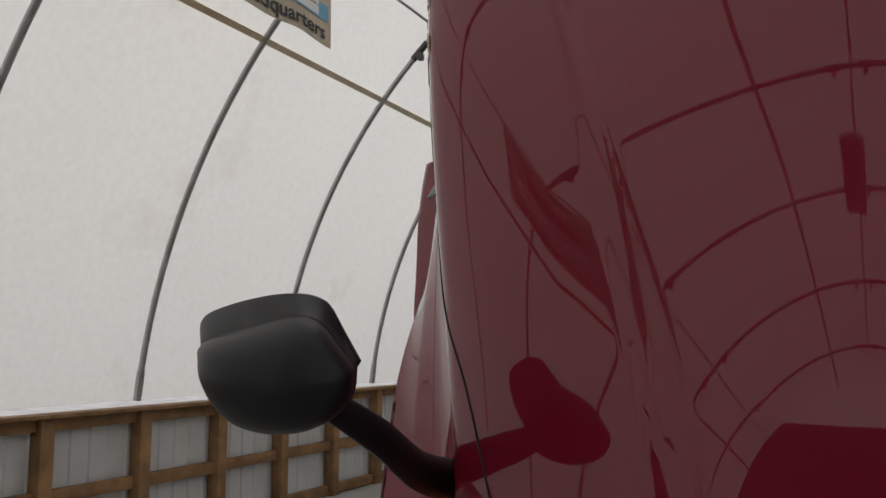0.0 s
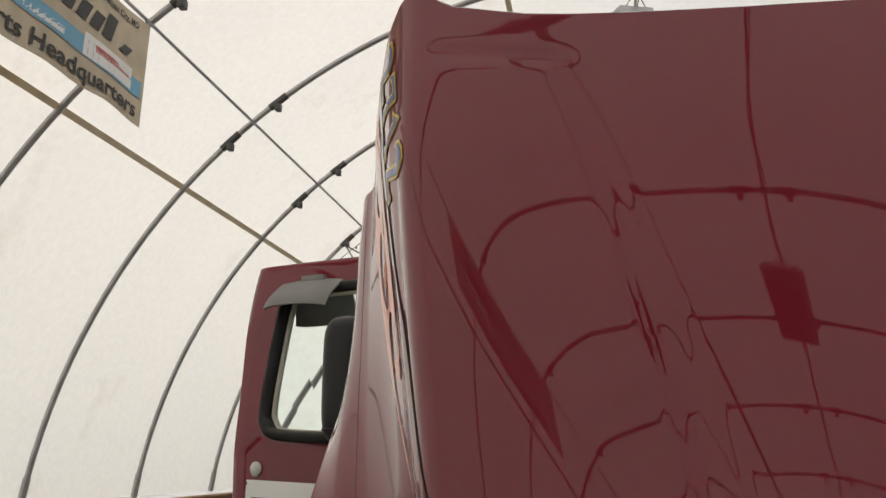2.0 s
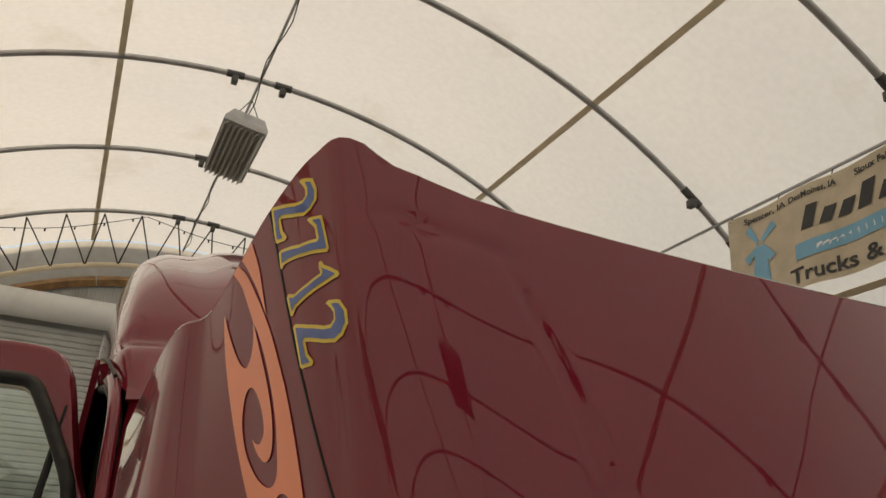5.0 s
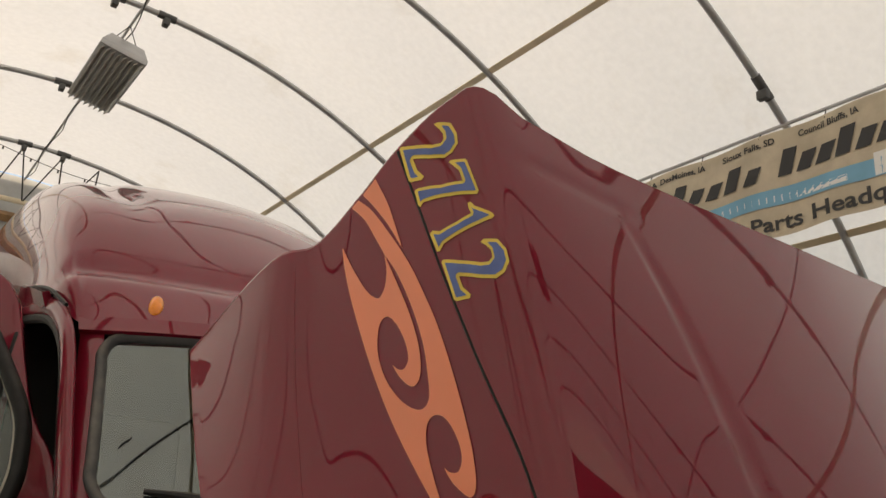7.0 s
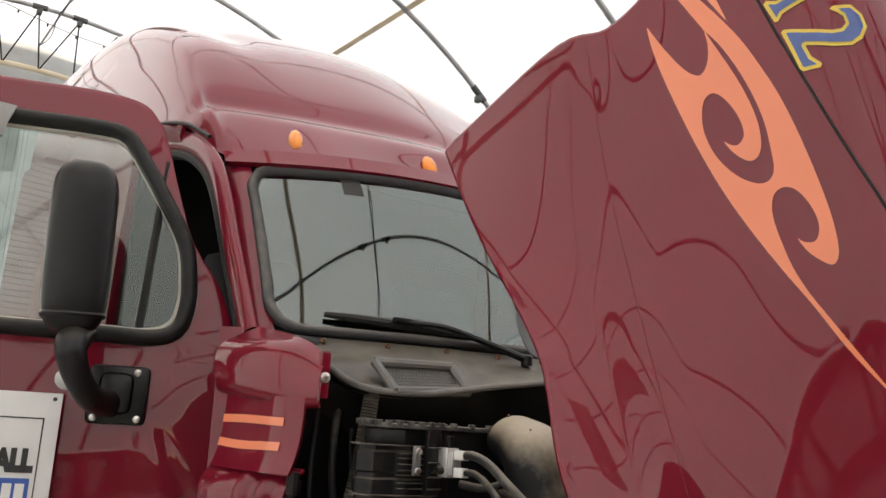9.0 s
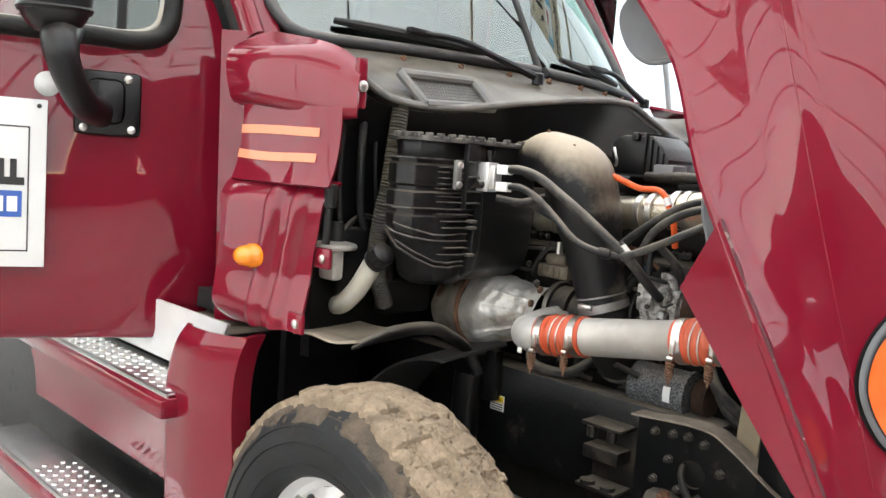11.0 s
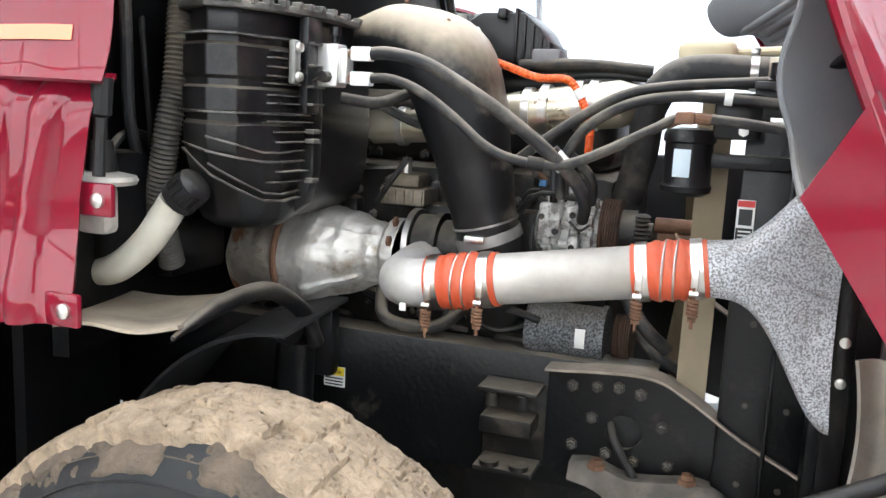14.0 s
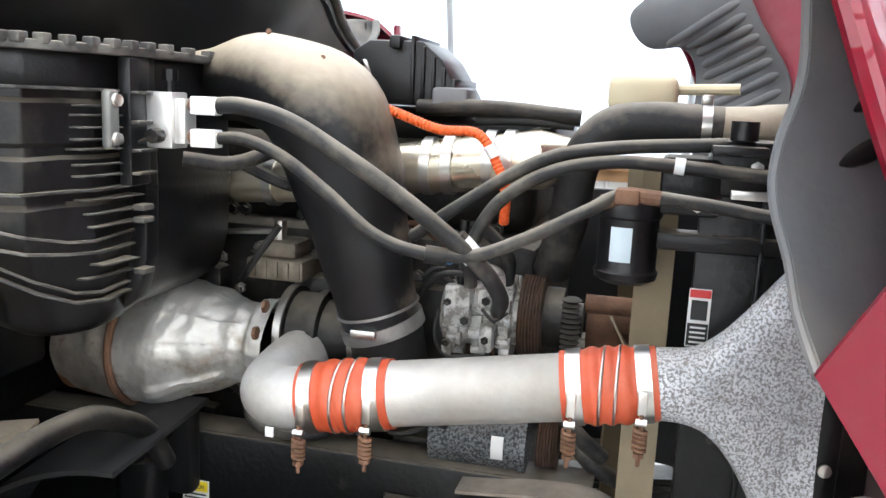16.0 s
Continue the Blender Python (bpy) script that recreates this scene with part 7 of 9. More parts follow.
# filter canister with label
bm = bmesh.new()
lathe(bm, [(0.0, 1.268), (0.030, 1.268), (0.043, 1.275), (0.045, 1.285), (0.0415, 1.29), (0.0415, 1.36), (0.045, 1.363), (0.045, 1.375), (0.04, 1.384), (0.018, 1.388), (0.0, 1.388)], Matrix.Translation((-0.475, -0.562, 0)), 36)
fc = part("filter_canister", bm, BLACK_PLASTIC, truck, "black filter canister", smooth=40)
bm = bmesh.new()
sheet(bm, lambda u, v: Vector((-0.475 - 0.0422 * math.cos(radians(10 + 42 * u - 25)), -0.562 + 0.0422 * math.sin(radians(-10 + 42 * u)), 1.302 + 0.048 * v)), 8, 2)
lb = part("label", bm, mat("pale_label", (0.55, 0.66, 0.72), 0.45), fc, "pale blue label")
bm = bmesh.new()
box(bm, (-0.49, -0.80, 1.32), (-0.44, -0.60, 1.345), 0.006)
fb = part("filter_bracket", bm, FRAME_BLACK, truck, "black bracket on the radiator")
for lo, hi in (((-0.50, -0.68, 1.37), (-0.44, -0.60, 1.45)), ((-0.498, -0.80, 1.40), (-0.42, -0.662, 1.475))):
    bm = bmesh.new()
    box(bm, lo, hi, 0.008)
    part("mounting_block", bm, FRAME_BLACK, fb)
for y, z in ((-0.62, 1.435), (-0.65, 1.385), (-0.72, 1.44)):
    bm = bmesh.new()
    lathe(bm, [(0.009, 0), (0.009, 0.006), (0, 0.007)], Matrix.Translation((-0.50, y, z)) @ Matrix.Rotation(radians(-90), 4, "Y"), 6)
    part("bolt", bm, STEEL, fb)
bm = bmesh.new()
box(bm, (-0.512, -0.745, 1.398), (-0.502, -0.69, 1.41), 0.001)
part("part_plate", bm, STEEL, fb)
bm = bmesh.new()
tube(bm, [(-0.50, -0.70, 1.475), (-0.50, -0.70, 1.50)], 0.018, 14)
box(bm, (-0.53, -0.73, 1.455), (-0.48, -0.66, 1.468), 0.003)
part("rubber_mount", bm, DUSTY_BLACK, truck)

# compressor, alternator and pulleys
def pulley(bm, x, y0, y1, z, r, grooves=7):
    pts, rr = [], []
    n = grooves * 2
    for k in range(n + 1):
        pts.append((x, y0 + (y1 - y0) * k / n, z))
        rr.append(r if k % 2 == 0 else r - 0.004)
    tube(bm, pts, rr, 36)


CAST_DIRTY = mat("grimy_cast_aluminium", (0.44, 0.43, 0.41), 0.55, 0.35, 0.3, 40, bump=0.4, bscale=120, dirt=(0.10, 0.09, 0.08), dscale=45, damount=0.8, dlow=0.48, dhigh=0.6, dust=0.3)
CM = Matrix.Translation((-0.365, 0, 1.172)) @ Matrix.Rotation(radians(90), 4, "X")
bm = bmesh.new()
lathe(bm, [(0.0, 0.278), (0.040, 0.278), (0.050, 0.286), (0.050, 0.298), (0.060, 0.300), (0.060, 0.312), (0.052, 0.314), (0.052, 0.332), (0.061, 0.334), (0.061, 0.350), (0.054, 0.352), (0.054, 0.376), (0.062, 0.378), (0.062, 0.392), (0.048, 0.396), (0.044, 0.404), (0.0, 0.404)], CM, 32)
comp = part("compressor", bm, CAST_DIRTY, truck, "dirty cast aluminium compressor", smooth=40)
for y in (-0.306, -0.342, -0.385):
    for k in range(7):
        a = radians(-160 + 38 * k + (12 if y == -0.342 else 0))
        c = Vector((-0.365 + 0.060 * math.sin(a), y, 1.172 + 0.060 * math.cos(a)))
        bm = bmesh.new()
        tube(bm, [c + Vector((0, 0.011, 0)), c - Vector((0, 0.011, 0))], 0.0095, 10)
        lug = part("lug", bm, CAST_DIRTY, comp)
        if y != -0.342:
            bm = bmesh.new()
            lathe(bm, [(0.0065, 0), (0.0065, 0.006), (0.003, 0.006), (0.0, 0.004)], Matrix.Translation(c + Vector((0, 0.011, 0))) @ Matrix.Rotation(radians(-90), 4, "X"), 6)
            part("bolt", bm, DARK_METAL, lug)
for name, lo, hi in (("port_block", (-0.447, -0.335, 1.165), (-0.405, -0.293, 1.232)), ("pad", (-0.440, -0.375, 1.195), (-0.40, -0.345, 1.228)), ("pad", (-0.444, -0.372, 1.128), (-0.41, -0.350, 1.172)), ("foot", (-0.43, -0.305, 1.112), (-0.37, -0.288, 1.135)), ("foot", (-0.43, -0.398, 1.112), (-0.37, -0.380, 1.135))):
    bm = bmesh.new()
    box(bm, lo, hi, 0.006)
    part(name, bm, CAST_DIRTY, comp)
for (y, z), r in (((-0.30, 1.205), 0.006), ((-0.328, 1.178), 0.007), ((-0.36, 1.212), 0.007), ((-0.361, 1.15), 0.006), ((-0.30, 1.14), 0.006)):
    bm = bmesh.new()
    lathe(bm, [(r, 0), (r, 0.006), (r * 0.5, 0.006), (0, 0.004)], Matrix.Translation((-0.446, y, z)) @ Matrix.Rotation(radians(-90), 4, "Y"), 6)
    part("bolt", bm, DARK_METAL, comp)
# relief valve elbow, pressure switch with its blue plug, thin wiring
part("relief_elbow", hose([(-0.40, -0.372, 1.222), (-0.415, -0.372, 1.246), (-0.42, -0.358, 1.255), (-0.425, -0.346, 1.255)], 0.0095, 12), CAST_DIRTY, comp)
part("switch_elbow", hose([(-0.43, -0.318, 1.222), (-0.437, -0.318, 1.25), (-0.434, -0.315, 1.29), (-0.43, -0.318, 1.33)], 0.008, 12), BLACK_PLASTIC, comp)
bm = bmesh.new()
box(bm, (-0.445, -0.303, 1.262), (-0.425, -0.290, 1.274), 0.002)
part("blue_plug", bm, mat("blue_plug", (0.02, 0.10, 0.22), 0.45), comp, "small blue plug")
for pts in ([(-0.436, -0.29, 1.255), (-0.44, -0.272, 1.252), (-0.43, -0.255, 1.235)], [(-0.44, -0.285, 1.19), (-0.452, -0.283, 1.15), (-0.45, -0.30, 1.12), (-0.452, -0.35, 1.125), (-0.44, -0.38, 1.115)], [(-0.452, -0.355, 1.20), (-0.456, -0.375, 1.185), (-0.44, -0.392, 1.195)]):
    part("thin_wire", hose(pts, 0.0028, 8), BLACK_RUBBER, comp)
bm = bmesh.new()
pulley(bm, -0.36, -0.405, -0.44, 1.175, 0.066)
PULLEY_RUST = mat("dark_rusty_pulley", (0.085, 0.055, 0.042), 0.65, 0.4, 0.4, 30, bump=0.3, bscale=90, dirt=(0.16, 0.07, 0.035), dscale=20, damount=0.6)
part("pulley", bm, PULLEY_RUST, truck, "grooved rusty belt pulley")
bm = bmesh.new()
tube(bm, [(-0.34, -0.44, 1.17), (-0.34, -0.47, 1.17)], 0.05, 24)
tube(bm, [(-0.34, -0.47, 1.17), (-0.34, -0.50, 1.17)], 0.028, 20)
part("clutch_plate", bm, DARK_METAL, truck)
part("coil_spring", ribbed([(-0.40, -0.485, 1.22), (-0.40, -0.486, 1.12)], 0.013, 0.008, 0.25), BLACK_RUBBER, truck)
bm = bmesh.new()
tube(bm, [(-0.36, -0.27, 0.965), (-0.36, -0.42, 0.965)], 0.056, 28)
tube(bm, [(-0.36, -0.42, 0.965), (-0.36, -0.43, 0.965)], 0.060, 28)
alt = part("alternator", bm, mat("speckled_black_case", (0.17, 0.18, 0.19), 0.55, 0.3, 0.3, 12, bump=0.4, bscale=150, dirt=(0.03, 0.03, 0.03), dscale=230, damount=0.9, dlow=0.45, dhigh=0.55, dust=0.4), truck, "corroded alternator body")
bm = bmesh.new()
pulley(bm, -0.36, -0.445, -0.478, 0.968, 0.045)
part("pulley", bm, PULLEY_RUST, alt)
bm = bmesh.new()
sheet(bm, lambda u, v: Vector((-0.36 - 0.0575 * math.cos(radians(-20 + 40 * v)), -0.375 - 0.02 * u, 0.965 + 0.0575 * math.sin(radians(-20 + 40 * v)))), 2, 8)
part("label", bm, WHITE, alt)
bm = bmesh.new()
tube(bm, [(-0.2, -0.50, 1.13), (-0.2, -0.62, 1.13)], 0.05, 20)
tube(bm, [(-0.30, -0.50, 1.19), (-0.30, -0.60, 1.19)], 0.016, 12)
part("fan_hub", bm, RUST, truck)
# dusty bracket under the front plate with two bolts, and the pale scuffed guard by the radiator's foot
DUSTY_STEEL = mat("dusty_bracket", (0.11, 0.095, 0.08), 0.8, 0.1, 0.35, 20, bump=0.3, bscale=70, dirt=(0.035, 0.032, 0.03), dscale=12, damount=0.7)
bm = bmesh.new()
BRACKET_EDGE = vec_line([(-0.50, -0.395, 0.732), (-0.505, -0.44, 0.738), (-0.51, -0.50, 0.722), (-0.515, -0.56, 0.728), (-0.515, -0.62, 0.738), (-0.51, -0.665, 0.728), (-0.505, -0.70, 0.705)])
sheet(bm, lambda u, v: catmull(BRACKET_EDGE, u) + Vector((0.055 * (1 - v), 0.0, 0.0)) - Vector((0.0, 0.0, 0.05 * max(0.0, v - 0.6) / 0.4 * (0.5 + 0.5 * math.sin(3.0 * u)))), 30, 10, thick=0.006)
guard = part("front_bracket", bm, DUSTY_STEEL, truck, "dusty bent steel bracket", smooth=50)
for y, z in ((-0.448, 0.744), (-0.615, 0.746)):
    bm = bmesh.new()
    lathe(bm, [(0.018, -0.006), (0.018, 0.002), (0.012, 0.003), (0.012, 0.012), (0.0, 0.014)], Matrix.Translation((-0.49, y, z)), 6)
    part("bolt", bm, RUST, guard)
bm = bmesh.new()
sheet(bm, lambda u, v: Vector((-0.60 + 0.03 * math.sin(math.pi * v), -0.835 - 0.075 * v - 0.03 * math.sin(2.6 * u), 0.70 + 0.34 * u)), 18, 10, thick=0.006)
part("radiator_guard", bm, mat("scuffed_guard", (0.28, 0.25, 0.21), 0.75, 0, 0.25, 9, bump=0.2, bscale=50, dirt=(0.10, 0.09, 0.08), dscale=7, damount=0.6), truck, "scuffed pale plastic guard", smooth=60)
# actuator linkage
bm = bmesh.new()
tube(bm, [(-0.36, 0.185, 1.262), (-0.36, 0.02, 1.276)], 0.005, 8)
tube(bm, [(-0.36, 0.185, 1.25), (-0.36, 0.185, 1.285)], 0.010, 10)
tube(bm, [(-0.36, 0.02, 1.255), (-0.36, 0.02, 1.295)], 0.011, 10)
part("linkage_rod", bm, STEEL, truck)
bm = bmesh.new()
box(bm, (-0.39, -0.035, 1.195), (-0.30, 0.07, 1.232), 0.006)
box(bm, (-0.385, -0.02, 1.232), (-0.31, 0.05, 1.262), 0.01)
for k in range(5):
    box(bm, (-0.394, -0.03 + 0.02 * k, 1.20), (-0.389, -0.02 + 0.02 * k, 1.228), 0.001)
part("actuator", bm, mat("dirty_cast", (0.22, 0.19, 0.15), 0.6, 0.5, 0.3, 20, bump=0.3, dirt=(0.08, 0.06, 0.04), dscale=14, damount=0.7), truck, "dirty cast actuator")

# filler neck, regulator, hoses in front of the firewall
bm = bmesh.new()
tube(bm, smooth_path([(-0.76, 0.54, 1.095), (-0.82, 0.45, 1.083), (-0.852, 0.365, 1.094), (-0.867, 0.285, 1.148), (-0.868, 0.225, 1.225)], 7), 0.0265, 24)
neck = part("filler_neck", bm, mat("cloudy_plastic", (0.55, 0.53, 0.45), 0.4, 0, 0.1, 6, dirt=(0.35, 0.3, 0.22), dscale=7, damount=0.5), truck, "cloudy white filler neck", smooth=60)
d = Vector((-0.003, -0.065, 0.05)).normalized()
bm = bmesh.new()
c = Vector((-0.868, 0.218, 1.230))
tube(bm, [c, c + d * 0.012, c + d * 0.012, c + d * 0.045, c + d * 0.05], [0.033, 0.033, 0.030, 0.030, 0.022], 20)
cap = part("filler_cap", bm, BLACK_PLASTIC, neck, "black screw cap")
for k in range(14):
    a = 2 * math.pi * k / 14
    s1 = d.orthogonal().normalized()
    s2 = d.cross(s1)
    o = c + d * 0.014 + (s1 * math.cos(a) + s2 * math.sin(a)) * 0.030
    bm = bmesh.new()
    tube(bm, [o, o + d * 0.028], 0.0025, 6)
    part("grip", bm, BLACK_PLASTIC, cap)
bm = bmesh.new()
lathe(bm, [(0.0, 1.275), (0.058, 1.262), (0.062, 1.255), (0.058, 1.248), (0.03, 1.246), (0.0, 1.246)], Matrix.Translation((-0.90, 0.35, 0)), 32)
box(bm, (-0.925, 0.32, 1.165), (-0.885, 0.385, 1.248), 0.012)
horn = part("dusty_valve", bm, mat("dusty_zinc", (0.5, 0.47, 0.42), 0.6, 0.4, 0.25, 25, bump=0.4, dirt=(0.6, 0.58, 0.55), dscale=18, damount=0.7), truck, "dust-covered air valve")
bm = bmesh.new()
tube(bm, [(-0.90, 0.345, 1.27), (-0.90, 0.345, 1.32)], [0.026, 0.018], 16)
part("rubber_boot", bm, BLACK_RUBBER, horn)
part("corrugated_hose", ribbed([(-0.74, 0.30, 1.66), (-0.76, 0.295, 1.52), (-0.77, 0.297, 1.42), (-0.78, 0.31, 1.32), (-0.76, 0.34, 1.20), (-0.70, 0.36, 1.08)], 0.023, 0.0085, 0.1, 16), mat("grey_conduit", (0.06, 0.057, 0.05), 0.6, 0, 0.2, 10, dirt=(0.22, 0.18, 0.13), dscale=8, damount=0.5), truck, "corrugated grey hose")
bm = bmesh.new()
tube(bm, [(-0.95, 0.43, 1.29), (-0.95, 0.43, 1.37), (-0.95, 0.43, 1.37), (-0.95, 0.43, 1.44)], [0.017, 0.017, 0.024, 0.022], 16)
box(bm, (-0.97, 0.40, 1.25), (-0.92, 0.46, 1.29), 0.006)
part("drain_tube", bm, BLACK_PLASTIC, truck, "black rubber drain tube")
for pts, r in (([(-0.62, 0.42, 1.6), (-0.66, 0.43, 1.45), (-0.68, 0.40, 1.3), (-0.66, 0.38, 1.1)], 0.012), ([(-0.7, 0.5, 1.5), (-0.74, 0.47, 1.35), (-0.73, 0.42, 1.2)], 0.009), ([(-0.4, 0.05, 1.02), (-0.44, 0.02, 0.96), (-0.42, -0.08, 0.95), (-0.36, -0.13, 0.99)], 0.014), ([(-0.37, -0.09, 1.02), (-0.40, -0.10, 0.96), (-0.38, -0.14, 0.94)], 0.007), ([(-0.40, -0.20, 1.0), (-0.43, -0.25, 1.01), (-0.41, -0.30, 0.99)], 0.008), ([(-0.35, -0.45, 1.06), (-0.38, -0.50, 1.0), (-0.36, -0.55, 0.95)], 0.014), ([(-0.32, -0.46, 1.0), (-0.36, -0.53, 0.94), (-0.33, -0.58, 0.90)], 0.014), ([(-0.38, -0.38, 1.22), (-0.42, -0.385, 1.28), (-0.44, -0.34, 1.33)], 0.010), ([(-0.42, -0.36, 1.24), (-0.45, -0.30, 1.25), (-0.42, -0.26, 1.22)], 0.005)):
    part("engine_hose", hose(pts, r, 12), HOSE if r > 0.008 else BLACK_RUBBER, truck)

# inner fender: dusty flap, rubber-edged liner and dark well behind the wheel
bm = bmesh.new()
sheet(bm, lambda u, v: (Vector((-0.75, 0.58, 1.010)).lerp(Vector((-0.72, 0.215, 1.034)), u)).lerp(Vector((-1.03, 0.33, 1.033)).lerp(Vector((-1.0, 0.118, 1.047)), u), v) + Vector((0, 0, 0.006 * math.sin(u * 7) - 0.012 * math.sin(math.pi * v))), 20, 14, thick=0.006)
part("splash_flap", bm, mat("mud_dusted_rubber", (0.30, 0.25, 0.19), 0.9, 0, 0.25, 7, bump=0.3, bscale=40, dirt=(0.08, 0.075, 0.07), dscale=5, damount=0.6), truck, "mud-dusted rubber splash flap")
bm = bmesh.new()
tube(bm, smooth_path([(-1.00, 0.128, 1.035), (-0.95, 0.130, 1.048), (-0.85, 0.135, 1.062), (-0.74, 0.128, 1.062), (-0.66, 0.128, 1.03), (-0.59, 0.13, 0.985), (-0.55, 0.125, 0.92)], 6), [min(0.017, 0.004 + 0.0012 * q) for q in range(37)], 14)
part("liner_edge", bm, DUSTY_BLACK, truck, "rolled rubber liner edge")
bm = bmesh.new()
sheet(bm, lambda u, v: Vector((-0.46 - 0.26 * v, 0.10 + 0.50 * math.sin(u * 1.5), 1.0 - 0.02 * v - 0.72 * (1 - math.cos(u * 1.5)))), 20, 8, thick=0.008)
part("wheel_liner", bm, DARK_INSIDE, truck)
bm = bmesh.new()
box(bm, (-0.435, 0.115, 0.79), (-0.433, 0.165, 0.835), 0)
cl = part("caution_label", bm, WHITE, truck, "yellow and white caution label")
bm = bmesh.new()
box(bm, (-0.4375, 0.116, 0.816), (-0.4362, 0.164, 0.834), 0)
part("yellow_head", bm, mat("label_yellow", (0.75, 0.55, 0.02), 0.5), cl)
bm = word("CAUTION", 0.011, lambda p, q: Vector((-0.4386, 0.158 - p, 0.821 + q)), 0.0003, 0, 0.036)
part("lettering", bm, INK, cl)
for k in range(3):
    bm = bmesh.new()
    box(bm, (-0.4368, 0.119, 0.794 + 0.007 * k), (-0.4360, 0.161, 0.797 + 0.007 * k), 0)
    part("text_bar", bm, INK, cl)

# cables and small lines in the dark corner before the firewall
for pts, r in (([(-0.80, 0.38, 1.62), (-0.82, 0.36, 1.48), (-0.80, 0.37, 1.34), (-0.74, 0.38, 1.22)], 0.011), ([(-0.86, 0.39, 1.58), (-0.88, 0.37, 1.42), (-0.87, 0.36, 1.28), (-0.80, 0.40, 1.12)], 0.007), ([(-0.74, 0.40, 1.60), (-0.75, 0.38, 1.46), (-0.72, 0.39, 1.30)], 0.006), ([(-0.90, 0.36, 1.22), (-0.84, 0.38, 1.30), (-0.76, 0.40, 1.33), (-0.66, 0.40, 1.30)], 0.008), ([(-0.50, 0.02, 1.40), (-0.47, -0.04, 1.37), (-0.42, -0.08, 1.36)], 0.010), ([(-0.45, -0.02, 1.30), (-0.46, 0.02, 1.24), (-0.42, 0.06, 1.20)], 0.006), ([(-0.40, -0.24, 1.20), (-0.43, -0.28, 1.24), (-0.42, -0.33, 1.20)], 0.007), ([(-0.36, 0.14, 1.02), (-0.40, 0.06, 1.0), (-0.40, -0.06, 1.01), (-0.36, -0.15, 1.03)], 0.012)):
    part("engine_hose", hose(pts, r, 10), HOSE if r > 0.0075 else BLACK_RUBBER, truck)
# studs and bolt heads on the block's flank
for i in range(18):
    y = 0.28 - 0.036 * i
    z = 1.17 + 0.05 * math.sin(i * 1.9) + (0.12 if i % 3 == 0 else 0.0)
    bm = bmesh.new()
    lathe(bm, [(0.010, 0.0), (0.010, 0.007), (0.006, 0.009), (0.006, 0.016), (0.0, 0.017)], Matrix.Translation((-0.345, y, z)) @ Matrix.Rotation(radians(-90), 4, "Y"), 6)
    part("block_bolt", bm, FIN, truck)

# added dark plate on the far side: blocks the bright gap behind the engine
bm = bmesh.new()
box(bm, (0.56, -0.74, 0.70), (0.58, 0.45, 1.30), 0.006)
part("splash_shield", bm, BLACK_PLASTIC, truck, "added dark plate behind the engine bay")


# ---------------------------------------------------------------- the cab
cab = thing("cab", (0, 1.5, 1.0), "", "")
for key in ("label", "category"):
    if key in cab:
        del cab[key]
cab.parent = truck


def mirrored(line):
    return [Vector((-p.x, p.y, p.z)) for p in line]


def vec(*pts):
    return [Vector(p) for p in pts]


# roof and brow: lines from the windshield's head back over the sleeper
ROOF = [
    vec((-0.985, 1.22, 2.55), (-1.02, 1.42, 2.65), (-1.04, 2.0, 2.79), (-1.04, 3.0, 2.98), (-1.04, 4.5, 3.08)),
    vec((-0.935, 1.14, 2.49), (-0.975, 1.33, 2.74), (-1.005, 1.9, 3.04), (-1.005, 3.0, 3.38), (-1.0, 4.5, 3.54)),
    vec((-0.84, 1.08, 2.50), (-0.875, 1.37, 2.785), (-0.89, 1.88, 3.23), (-0.88, 3.0, 3.66), (-0.87, 4.5, 3.85)),
    vec((-0.5, 0.92, 2.51), (-0.5, 1.21, 2.775), (-0.5, 1.86, 3.32), (-0.5, 2.95, 3.77), (-0.5, 4.5, 3.98)),
    vec((0.0, 0.86, 2.51), (0.0, 1.085, 2.765), (0.0, 1.86, 3.38), (0.0, 2.9, 3.79), (0.0, 4.5, 4.02)),
]
ROOF_LINES = ROOF + [mirrored(r) for r in ROOF[-2::-1]]


def roof_at(u, v, out=0.0):
    P = [catmull(line, u) for line in ROOF_LINES]
    p = catmull(P, v)
    # moulded step over the brow
    s = (u - 0.25) / 0.035
    p = p + Vector((0, 0.02, -0.02)) * math.exp(-s * s) * (1 if 0.1 < v < 0.9 else 0.4)
    # shallow channels that run back over the crown
    w = (abs(v - 0.5) - 0.17) / 0.03
    p.z += -0.03 * math.exp(-w * w) * max(0.0, min(1.0, (u - 0.4) / 0.15))
    if out:
        p = p + Vector((0, -0.75, 0.6)).normalized() * out
    return p


bm = bmesh.new()
sheet(bm, roof_at, 90, 96)
roof = part("roof", bm, PAINT, cab, "glossy maroon raised roof", smooth=80)

